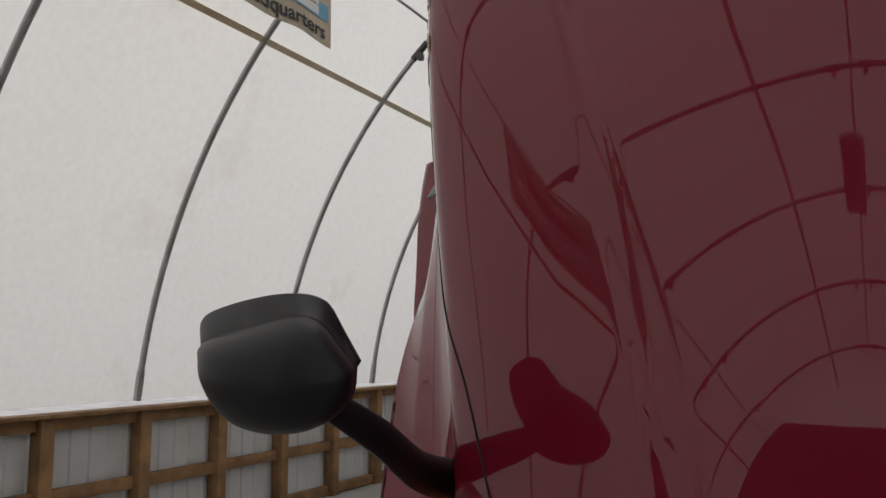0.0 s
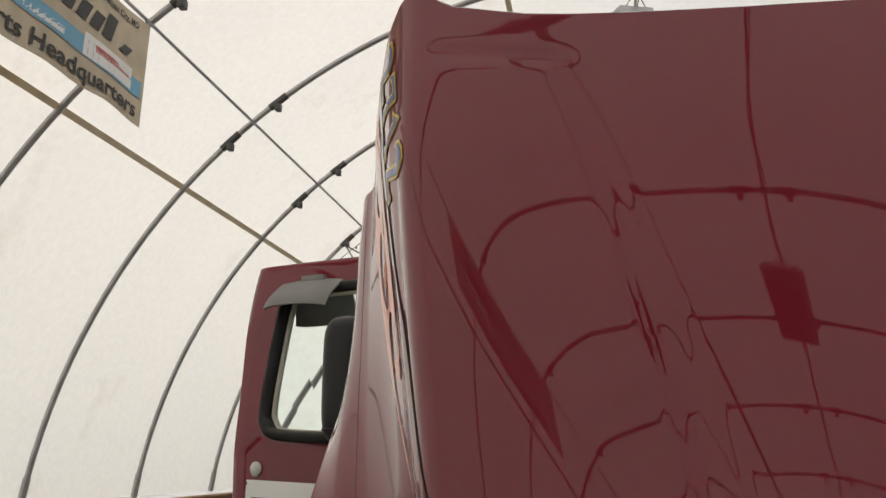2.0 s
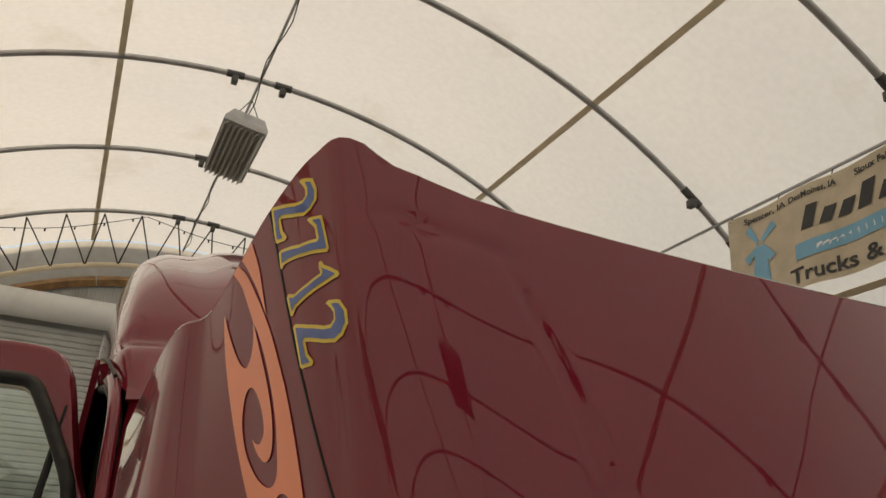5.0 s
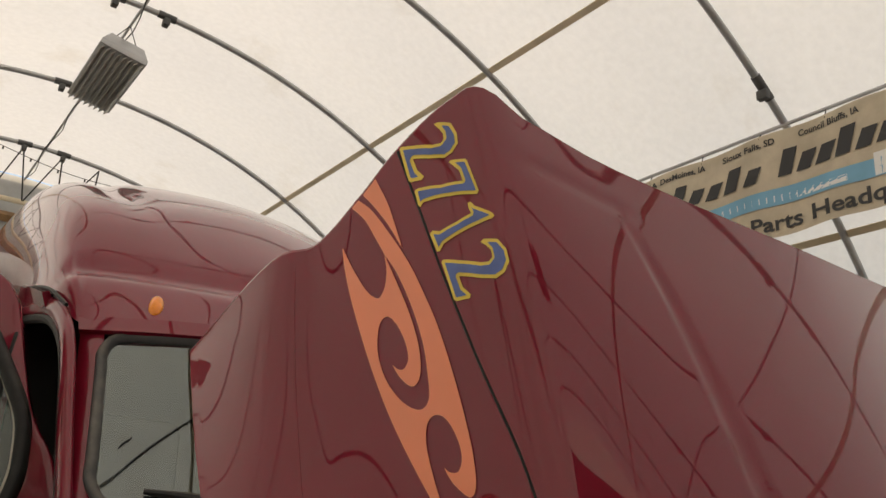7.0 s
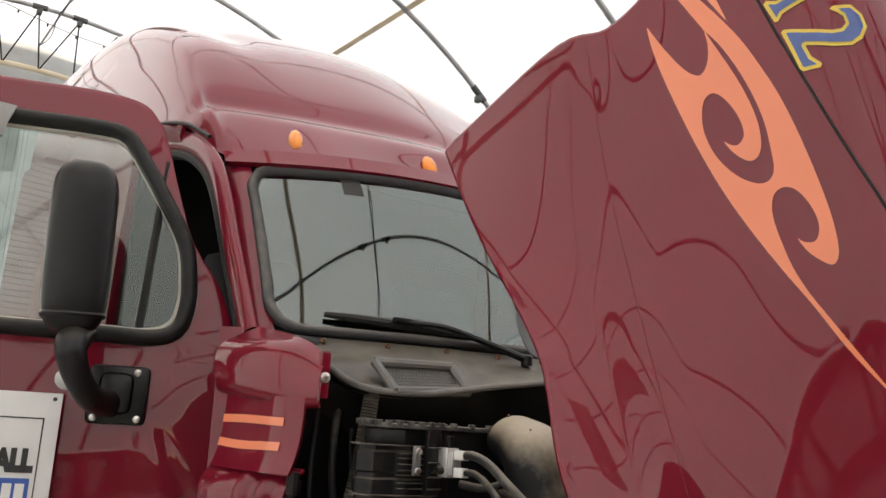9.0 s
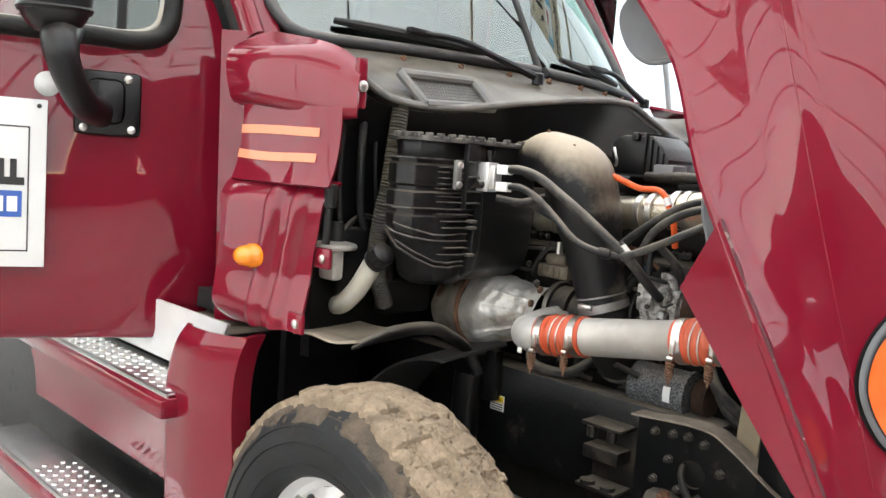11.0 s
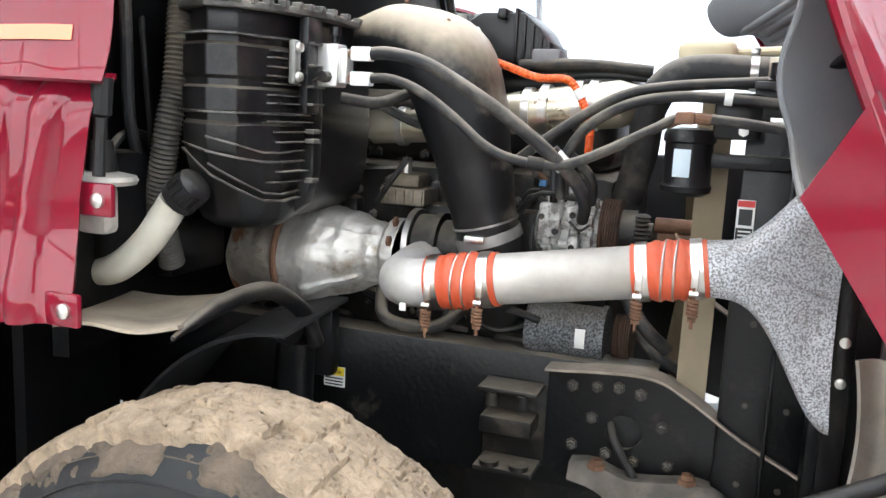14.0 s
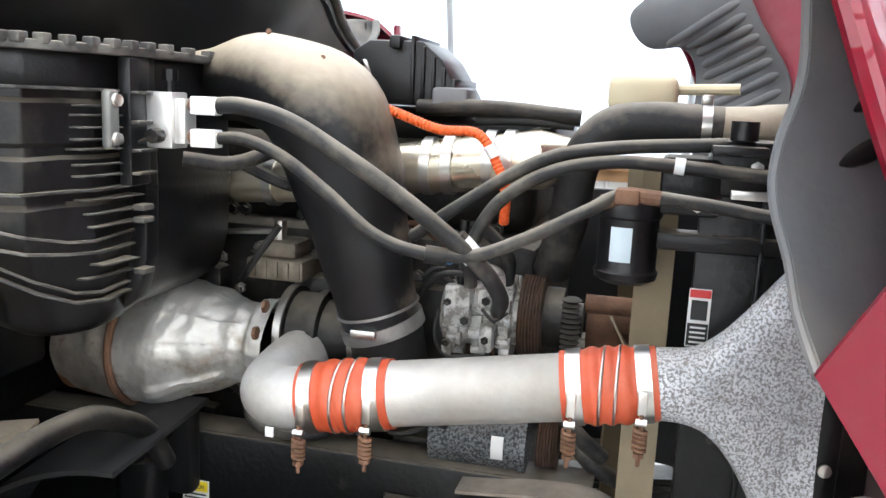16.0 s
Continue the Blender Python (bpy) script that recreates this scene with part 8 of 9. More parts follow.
# side walls behind the door openings, header and sills
for s in (-1, 1):
    bm = bmesh.new()

    def side_top(y):
        t = (y - 1.22) / 3.28
        return catmull(ROOF_LINES[0], max(0.0, min(1.0, 0.25 * max(0, (y - 1.22) / 0.2) if y < 1.42 else 0.25 + (0.25 * (y - 1.42) / 0.58 if y < 2 else 0.25 + (0.25 * (y - 2) if y < 3 else 0.25 + 0.25 * (y - 3) / 1.5)))))

    def wall(u, v, s=s):
        y = 1.80 + 2.7 * u
        t = side_top(y)
        z = 0.95 + (t.z - 0.95) * v
        x = 1.055 - 0.015 * v + 0.02 * math.sin(math.pi * v)
        return Vector((s * x, y, z))

    sheet(bm, wall, 24, 16, thick=0.03)
    part("side_wall", bm, PAINT, cab, smooth=40)
    # door header and the frame round the opening
    bm = bmesh.new()
    top = smooth_path([(s * 0.955, 0.70, 1.80), (s * 0.965, 0.86, 2.06), (s * 0.972, 1.06, 2.37), (s * 0.985, 1.22, 2.51), (s * 1.005, 1.42, 2.59), (s * 1.02, 1.80, 2.65)], 6)
    tube(bm, top, 0.042, 12, squash=(0.6, 1.0))
    part("door_frame", bm, PAINT, cab, smooth=60)
    bm = bmesh.new()
    tube(bm, [p + Vector((0.012 * -s, 0.045, -0.035)) for p in top], 0.028, 10)
    part("door_seal", bm, BLACK_RUBBER, cab)
    bm = bmesh.new()
    sheet(bm, lambda u, v, s=s: Vector((s * (1.0 + 0.025 * v), 1.36 + 0.46 * u, 2.58 + 0.05 * u + v * (0.06 + 0.07 * u))), 8, 4, thick=0.03)
    part("header", bm, PAINT, cab)
    bm = bmesh.new()
    tube(bm, smooth_path([(s * 0.99, 1.16, 2.55), (s * 1.025, 1.38, 2.65), (s * 1.045, 1.8, 2.74), (s * 1.055, 2.2, 2.80)], 6), 0.008, 8)
    part("gutter", bm, BLACK_RUBBER, cab)
    bm = bmesh.new()
    sheet(bm, lambda u, v, s=s: Vector((s * (0.93 + 0.10 * v), 0.62 + 0.1 * v + 0.03 * u, 1.0 + 0.82 * u)), 10, 6, thick=0.03)
    part("door_pillar", bm, PAINT, cab)
    # corner of the windshield's surround
    bm = bmesh.new()
    sheet(bm, lambda u, v, s=s: Vector((s * (0.895 - 0.045 * u + 0.07 * v), 0.645 + 0.455 * u + 0.05 * v * v + 0.02 * v, 1.80 + 0.68 * u)), 14, 6, thick=0.02)
    part("windshield_pillar", bm, PAINT, cab, smooth=60)
# strip under the brow that closes the windshield's head
bm = bmesh.new()
sheet(bm, lambda u, v: Vector(((-0.93 + 1.86 * v), 0.80 + 0.29 * (abs(-0.93 + 1.86 * v) / 0.85) ** 2 * 0.93 + 0.05 * u, 2.445 + 0.06 * u + 0.02 * (1 - (2 * v - 1) ** 2))), 3, 40, thick=0.02)
part("windshield_header", bm, PAINT, cab)


# windshield in two panes with a rubber seal
SEAL_GREY = mat("weathered_seal", (0.035, 0.035, 0.037), 0.6, 0, 0.2, 14, bump=0.1, bscale=120, dust=0.4)


def shield_glass(a, b):
    """a up the glass, b across from -1 to 1."""
    x = b * (0.90 - 0.05 * a)
    y = (0.44 + 0.22 * b * b) * (1 - a) + (0.81 + 0.28 * b * b) * a
    return Vector((x, y - 0.012 * math.sin(math.pi * a), 1.825 + (0.635 - 0.02 * b * b) * a))


for s in (-1, 1):
    bm = bmesh.new()
    sheet(bm, lambda u, v, s=s: shield_glass(u, s * (0.012 + 0.97 * v)), 12, 20)
    pane = part("windshield_pane", bm, SHIELD_GLASS, cab, "greenish windshield glass", smooth=80)
    pane.visible_shadow = False
    bm = bmesh.new()
    loop = []
    for a0, b0, a1, b1 in ((0.13, 1, 0.87, 1), (1.0, 0.90, 1.0, 0.02), (1.0, 0.0, 0.0, 0.0), (0.0, 0.02, 0.0, 0.90)):
        for k in range(12):
            f = k / 11
            loop.append(shield_glass(a0 + (a1 - a0) * f, s * (b0 + (b1 - b0) * f)))
    # leave the middle bar out: it has its own moulding
    tube(bm, smooth_path(loop[36:48] + [shield_glass(0.035, s * 0.968)] + loop[:12] + [shield_glass(0.965, s * 0.968)] + loop[12:24], 2), 0.026, 10, squash=(1.0, 0.7))
    part("windshield_seal", bm, SEAL_GREY, cab, "black rubber windshield seal", smooth=60)
bm = bmesh.new()
tube(bm, [shield_glass(k / 10, 0) for k in range(11)], 0.014, 10, squash=(1.0, 0.8))
part("windshield_mullion", bm, BLACK_RUBBER, cab)
# sensor and sticker high on the glass
bm = bmesh.new()
sheet(bm, lambda u, v: shield_glass(0.86 + 0.13 * u, -0.66 + 0.08 * v) + Vector((0, 0.004, 0)), 3, 3, thick=0.004)
part("glass_sensor", bm, BLACK_PLASTIC, cab, "black sensor on the glass")
bm = bmesh.new()
sheet(bm, lambda u, v: shield_glass(0.80 + 0.09 * u, 0.05 + 0.07 * v) + Vector((0, 0.003, 0)), 2, 2)
part("inspection_sticker", bm, WHITE, cab, "white sticker on the glass")

# wipers
for s, w0, w1, piv in ((-1, -0.84, -0.30, -0.10), (1, 0.14, 0.66, 0.70)):
    bm = bmesh.new()
    tube(bm, [shield_glass(0.085 - 0.05 * k / 8, (w0 + (w1 - w0) * k / 8)) + Vector((0, -0.022, 0.004)) for k in range(9)], [0.009, 0.013, 0.015, 0.016, 0.017, 0.016, 0.015, 0.013, 0.009], 8)
    blade = part("wiper_blade", bm, BLACK_RUBBER, cab, "black wiper blade")
    bm = bmesh.new()
    mid = shield_glass(0.06, (w0 + w1) / 2) + Vector((0, -0.04, 0.015))
    foot = Vector((piv, 0.36 + 0.2 * piv * piv, 1.79))
    tube(bm, smooth_path([mid, mid.lerp(foot, 0.3) + Vector((0, -0.01, 0.02)), mid.lerp(foot, 0.7) + Vector((0, 0, 0.012)), foot], 5), [0.008 + 0.006 * k / 15 for k in range(16)], 8)
    box(bm, mid - Vector((0.05, 0.012, 0.006)), mid + Vector((0.05, 0.012, 0.012)), 0.004)
    lathe(bm, [(0.02, -0.02), (0.02, 0.012), (0.012, 0.018)], Matrix.Translation(foot), 12)
    part("wiper_arm", bm, BLACK_PLASTIC, blade)

# marker lights on the brow
for x, y, z in ((0.00, 0.915, 2.565), (-0.17, 0.92, 2.565), (0.17, 0.92, 2.565), (-0.68, 1.10, 2.59), (0.76, 1.115, 2.59)):
    bm = bmesh.new()
    bmesh.ops.create_uvsphere(bm, u_segments=16, v_segments=10, radius=1)
    slope = Matrix.Rotation(radians(-38), 4, "X")
    tilt = Matrix.Rotation(math.atan2(0.45 * x, 1), 4, "Z")
    bmesh.ops.transform(bm, verts=bm.verts, matrix=Matrix.Translation((x, y - 0.014, z + 0.004)) @ tilt @ slope @ Matrix.Diagonal((0.029, 0.028, 0.064, 1)))
    part("marker_light", bm, AMBER, roof, "amber marker light")

# interior: floor, dash, rear panel, seats, steering wheel
bm = bmesh.new()
box(bm, (-0.97, 0.70, 1.0), (0.97, 2.0, 1.06))
box(bm, (-0.98, 2.0, 1.0), (0.98, 2.05, 2.9))
sheet(bm, lambda u, v: Vector((-0.90 + 1.80 * v, 1.22 + 0.8 * u, 2.52 + 0.25 * u)), 4, 8, thick=0.02)
part("cab_lining", bm, DARK_INSIDE, cab, "dark cab lining")
bm = bmesh.new()
prism(bm, [(0.56, 1.80), (0.75, 1.83), (0.95, 1.74), (1.0, 1.55), (0.93, 1.10), (0.62, 1.05), (0.50, 1.40)], 1.74, Matrix(((0, 0, 1, -0.87), (1, 0, 0, 0), (0, 1, 0, 0), (0, 0, 0, 1))), 0.02)
part("dashboard", bm, DARK_INSIDE, cab, "dark grey dashboard")
for s in (-1, 1):
    bm = bmesh.new()
    box(bm, (s * 0.5 - 0.24, 1.20, 1.35), (s * 0.5 + 0.24, 1.70, 1.50), 0.05)
    m = Matrix.Translation((s * 0.5, 1.72, 1.85)) @ Matrix.Rotation(radians(-10), 4, "X")
    box(bm, (-0.23, -0.07, -0.40), (0.23, 0.07, 0.40), 0.06, m)
    box(bm, (s * 0.5 - 0.18, 1.25, 1.05), (s * 0.5 + 0.18, 1.60, 1.36), 0.02)
    part("cab_seat", bm, mat("grey_cloth" if s < 0 else "grey_cloth_far", (0.05, 0.05, 0.055), 0.85, 0, 0.2, 20), cab, "dark grey cloth seat")
bm = bmesh.new()
m = Matrix.Translation((0.5, 1.05, 1.80)) @ Matrix.Rotation(radians(-50), 4, "X")
tube(bm, [m @ Vector((0.23 * math.cos(2 * math.pi * k / 40), 0.23 * math.sin(2 * math.pi * k / 40), 0)) for k in range(41)], 0.015, 8)
tube(bm, [m @ Vector((-0.22, 0, 0)), m @ Vector((0, 0, -0.03)), m @ Vector((0.22, 0, 0))], 0.02, 8)
part("steering_wheel", bm, BLACK_PLASTIC, cab)
# door of the far side, closed, with its window
bm = bmesh.new()
box(bm, (1.0, 0.66, 1.02), (1.05, 1.82, 1.78), 0.015)
box(bm, (0.99, 1.62, 1.76), (1.04, 1.82, 2.5), 0.01)
box(bm, (0.99, 1.0, 2.40), (1.04, 1.75, 2.52), 0.01)
part("closed_door", bm, PAINT, cab)
bm = bmesh.new()
box(bm, (1.01, 0.85, 1.76), (1.016, 1.66, 2.44))
part("side_glass", bm, GLASS, cab).visible_shadow = False

# rear of the sleeper
bm = bmesh.new()
sheet(bm, lambda u, v: Vector((-1.05 + 2.1 * v, 4.5, 0.95 + u * (catmull([Vector((0, 0, 3.0)), Vector((0, 0, 3.45)), Vector((0, 0, 3.76)), Vector((0, 0, 3.9)), Vector((0, 0, 3.95)), Vector((0, 0, 3.9)), Vector((0, 0, 3.76)), Vector((0, 0, 3.45)), Vector((0, 0, 3.0))], v).z - 0.95))), 4, 24, thick=0.03)
part("rear_wall", bm, PAINT, cab)
bm = bmesh.new()
box(bm, (-1.03, 1.75, 0.93), (1.03, 4.5, 0.98))
part("cab_floor", bm, FRAME_BLACK, cab)

# ------------------------------------------------ cowl and firewall
LIP = vec((-0.935, 0.31, 1.74), (-0.90, 0.30, 1.700), (-0.786, 0.29, 1.648), (-0.604, 0.25, 1.642), (-0.36, 0.20, 1.680), (-0.12, 0.13, 1.712), (0.12, 0.10, 1.72))
LIP_ALL = LIP[:-1] + [Vector((0, 0.11, 1.718))] + mirrored(LIP[:-1])[::-1]


def cowl(u, v):
    b = -1 + 2 * v
    back = shield_glass(0, b * 0.99) + Vector((0, -0.015, -0.02))
    front = catmull(LIP_ALL, v)
    mid = Vector((back.x, back.y - 0.10, back.z - 0.055))
    p = catmull([back, mid, Vector((front.x, front.y + 0.03, min(front.z + 0.01, mid.z))), front], u)
    return p


bm = bmesh.new()
sheet(bm, cowl, 18, 60, thick=0.012)
cowl_ob = part("cowl", bm, DUSTY_BLACK, cab, "dusty black plastic cowl", smooth=50)
bm = bmesh.new()
tube(bm, [catmull(LIP_ALL, k / 80) + Vector((0, -0.008, 0.004)) for k in range(81)], 0.0125, 10, squash=(1.0, 0.8))
part("cowl_seal", bm, mat("grey_dusty_rubber", (0.16, 0.155, 0.145), 0.7, 0, 0.2, 12, dirt=(0.3, 0.27, 0.23), dscale=9, damount=0.6), cowl_ob, "grey rubber hood seal")
# apron below the lip
bm = bmesh.new()
sheet(bm, lambda u, v: catmull(LIP_ALL, v) + Vector((0, 0.02 + 0.10 * u, -0.002 - (0.11 + 0.03 * math.sin(math.pi * v)) * u)), 6, 50, thick=0.01)
part("cowl_apron", bm, BLACK_PLASTIC, cowl_ob)
for k in range(9):
    b = -0.86 + 1.72 * k / 8
    p = shield_glass(0, b) + Vector((0, -0.045, -0.035))
    bm = bmesh.new()
    lathe(bm, [(0.010, -0.004), (0.010, 0.004), (0.006, 0.007), (0.006, 0.012), (0.0, 0.013)], Matrix.Translation(p) @ Matrix.Rotation(radians(35), 4, "X"), 6)
    part("bolt", bm, RUST, cowl_ob, "rusty bolt")
# air intake mesh in the cowl
bm = bmesh.new()


def vent_at(a, b, out=0.0):
    base = Vector((-0.690, 0.275, 1.632)).lerp(Vector((-0.445, 0.25, 1.645)), a)
    top = Vector((-0.715, 0.36, 1.715)).lerp(Vector((-0.455, 0.33, 1.722)), a)
    return base.lerp(top, b) + Vector((0, -0.75, 0.66)) * out


for a0, b0, a1, b1 in ((0, 0, 1, 0), (0, 1, 1, 1), (0, 0, 0, 1), (1, 0, 1, 1)):
    tube(bm, [vent_at(a0 + (a1 - a0) * k / 6, b0 + (b1 - b0) * k / 6, 0.022) for k in range(7)], 0.014, 8)
vent = part("intake_frame", bm, mat("grey_frame", (0.14, 0.14, 0.135), 0.55, 0, 0.1, 10, dirt=(0.25, 0.22, 0.18), dscale=12, damount=0.5), cowl_ob, "grey frame of the cab air intake")
bm = bmesh.new()
sheet(bm, lambda u, v: vent_at(v, u, 0.008), 2, 2, thick=0.003)
part("intake_back", bm, INK, cowl_ob)
bm = bmesh.new()
R, C = 9, 26
for r in range(R):
    for c in range(C):
        a, b = (c + (0.5 if r % 2 else 0.0) + 0.25) / C, (r + 0.5) / R
        if a > 0.985:
            continue
        ctr = vent_at(a, b, 0.016)
        da, db = vent_at(1, 0.5) - vent_at(0, 0.5), vent_at(0.5, 1) - vent_at(0.5, 0)
        da.normalize()
        db.normalize()
        ring = [bm.verts.new(ctr + (da * math.cos(math.pi / 3 * k + math.pi / 6) + db * math.sin(math.pi / 3 * k + math.pi / 6)) * 0.0066) for k in range(6)]
        ring2 = [bm.verts.new(ctr + (v.co - ctr) * 0.68) for v in ring]
        for k in range(6):
            bm.faces.new((ring[k], ring[(k + 1) % 6], ring2[(k + 1) % 6], ring2[k]))
part("intake_mesh", bm, mat("grey_mesh", (0.2, 0.19, 0.17), 0.5, 0.3, 0.2, 30), cowl_ob, "honeycomb mesh", smooth=0, kind="stuff")
# firewall
bm = bmesh.new()
sheet(bm, lambda u, v: Vector((-0.94 + 1.88 * v, 0.42 + 0.06 * math.sin(6 * v) * (1 - u), 0.95 + 0.72 * u)), 12, 30, thick=0.03)
part("firewall", bm, FRAME_BLACK, cab, "black firewall", smooth=40)
for x, z, w, h in ((-0.86, 1.1, 0.10, 0.2), (-0.70, 1.05, 0.18, 0.10), (-0.55, 1.4, 0.12, 0.14), (0.3, 1.3, 0.3, 0.2)):
    bm = bmesh.new()
    box(bm, (x, 0.36, z), (x + w, 0.415, z + h), 0.015)
    part("firewall_box", bm, BLACK_PLASTIC, cab)


# ------------------------------------------------ fairing between door and hood
for s in (-1, 1):
    fair = thing("side_fairing", (s * 1.05, 0.4, 1.05), "", "")
    for key in ("label", "category"):
        if key in fair:
            del fair[key]
    fair.parent = truck
    k = -s

    def F(x, y, z, k=k):
        return Vector((x * k, y, z))

    # upper cap: a moulded block that tapers to the cowl
    bm = bmesh.new()

    def cap(u, v):
        # u from the door edge forward to the cowl; v round from the inside top over the outside to the bottom
        top = catmull(vec((-0.955, 0.60, 1.80), (-0.95, 0.50, 1.785), (-0.945, 0.38, 1.765), (-0.935, 0.30, 1.745), (-0.925, 0.235, 1.70)), u)
        out = catmull(vec((-1.06, 0.62, 1.735), (-1.045, 0.52, 1.73), (-1.01, 0.40, 1.725), (-0.975, 0.30, 1.71), (-0.945, 0.225, 1.68)), u)
        low = catmull(vec((-1.065, 0.60, 1.635), (-1.055, 0.50, 1.625), (-1.02, 0.38, 1.61), (-0.985, 0.28, 1.60), (-0.955, 0.215, 1.605)), u)
        inn = catmull(vec((-1.03, 0.62, 1.615), (-1.01, 0.52, 1.61), (-0.98, 0.40, 1.60), (-0.95, 0.32, 1.595), (-0.93, 0.25, 1.60)), u)
        p = catmull([top, out, low, inn], v)
        return F(*(p + Vector((-0.012, -0.006, 0.006)) * (1 / (1 + math.exp(14 * (u - 0.66))))))

    sheet(bm, cap, 30, 24, thick=0.012)
    part("fairing_cap", bm, PAINT, fair, "glossy maroon cap below the windshield corner", smooth=50)
    bm = bmesh.new()
    box(bm, F(-0.955, 0.222, 1.61) if k > 0 else F(-0.925, 0.222, 1.61), F(-0.925, 0.242, 1.735) if k > 0 else F(-0.955, 0.242, 1.735), 0.006)
    part("fairing_tab", bm, PAINT, fair)
    for y, z in ((0.218, 1.665),):
        bm = bmesh.new()
        lathe(bm, [(0.014, -0.004), (0.014, 0.002), (0.009, 0.005), (0.0, 0.006)], Matrix.Translation(F(-0.942, y, z)) @ Matrix.Rotation(radians(90), 4, "X"), 12)
        part("bolt", bm, STEEL, fair)

    # middle panel, recessed, with a front edge that turns out
    def middle(u, v):
        x = -1.055 + 0.045 * v
        y = 0.555 - 0.24 * v
        z = 1.41 + 0.20 * u
        if v > 0.80:
            f = (v - 0.80) / 0.2
            x = -1.019 - 0.012 * math.sin(math.pi * f) + 0.045 * f
            y = 0.363 - 0.115 * f
        x -= 0.03 * (1 - u) ** 3
        return F(x, y, z)

    bm = bmesh.new()
    sheet(bm, middle, 14, 26, thick=0.012)
    part("fairing_middle", bm, PAINT, fair, "maroon middle panel with orange stripes", smooth=60)
    for z0, dz, h in ((1.545, 0.001, 0.022), (1.482, -0.002, 0.022)):
        bm = bmesh.new()

        def stripe(u, v):
            p = middle((z0 - 1.41) / 0.20 + (u - 0.5) * h / 0.20 + dz / 0.2 * math.sin(math.pi * v) * 2, 0.0 + 0.93 * v)
            return Vector((p.x - 0.0155 * k, p.y - 0.004, p.z))

        sheet(bm, stripe, 2, 16)
        part("stripe_decal", bm, ORANGE, fair, "orange stripe decal")

    # lower bent panel with two raised ribs
    def lower(u, v):
        # u up, v from the door edge (0) forward (1)
        z = 1.05 + 0.37 * u
        back = 0.58 - 0.03 * math.sin(math.pi * u)
        front = 0.30 - 0.10 * max(0, (0.5 - u)) / 0.5 * 0.2 - 0.05 * max(0, u - 0.35)
        y = back + (front - back) * v
        x = -1.125 + 0.02 * u + 0.11 * v ** 1.5
        x += 0.045 * max(0, (u - 0.82) / 0.18) ** 2
        x += 0.05 * max(0, (0.16 - u) / 0.16) ** 2 * (1 - v)
        bend = -0.035 * max(0, (0.35 - u) / 0.35) * v
        for c in (0.55, 0.78):
            w = (v - c - 0.06 * (u - 0.5) - 0.07 * math.sin(2.6 * u) * 0.3) / 0.05
            x -= 0.016 * math.exp(-w * w * w * w)
        return F(x + bend, y - 0.03 * max(0, 0.3 - u), z)

    bm = bmesh.new()
    sheet(bm, lower, 44, 60, thick=0.01)
    low = part("fairing_lower", bm, PAINT, fair, "maroon lower panel with two raised ribs", smooth=60)
    for y, z, x in ((0.262, 1.235, -0.995), (0.268, 1.075, -1.062)):
        bm = bmesh.new()
        box(bm, Vector((min(x * k - 0.006, x * k + 0.006), y - 0.024, z - 0.026)), Vector((max(x * k - 0.006, x * k + 0.006), y + 0.04, z + 0.026)), 0.005)
        part("fairing_tab", bm, PAINT, fair)
        bm = bmesh.new()
        lathe(bm, [(0.012, 0.0), (0.012, 0.006), (0.007, 0.009), (0.0, 0.01)], Matrix.Translation((x * k - 0.006 * k, y, z)) @ Matrix.Rotation(radians(-90 * k), 4, "Y"), 12)
        part("bolt", bm, STEEL, fair)
    bm = bmesh.new()
    lathe(bm, [(0.038, -0.012), (0.038, 0.004), (0.034, 0.008), (0.033, 0.020), (0.028, 0.033), (0.018, 0.041), (0.0, 0.044)], Matrix.Translation((-1.105 * k, 0.425, 1.225)) @ Matrix.Rotation(radians(-90 * k), 4, "Y") @ Matrix.Diagonal((0.8, 1.0, 1, 1)), 24)
    part("side_lamp", bm, AMBER, fair, "amber side lamp", smooth=50)
    # black inner edge toward the engine
    bm = bmesh.new()
    box(bm, Vector((min(-0.985 * k, -0.95 * k), 0.28, 1.36)), Vector((max(-0.985 * k, -0.95 * k), 0.33, 1.40)), 0.006)
    tube(bm, [F(-0.985, 0.275, 1.27), F(-0.985, 0.27, 1.36), F(-0.985, 0.268, 1.365), F(-0.985, 0.265, 1.42)], [0.010, 0.010, 0.016, 0.017], 10)
    part("rubber_latch", bm, BLACK_RUBBER, fair, "black rubber hood latch")

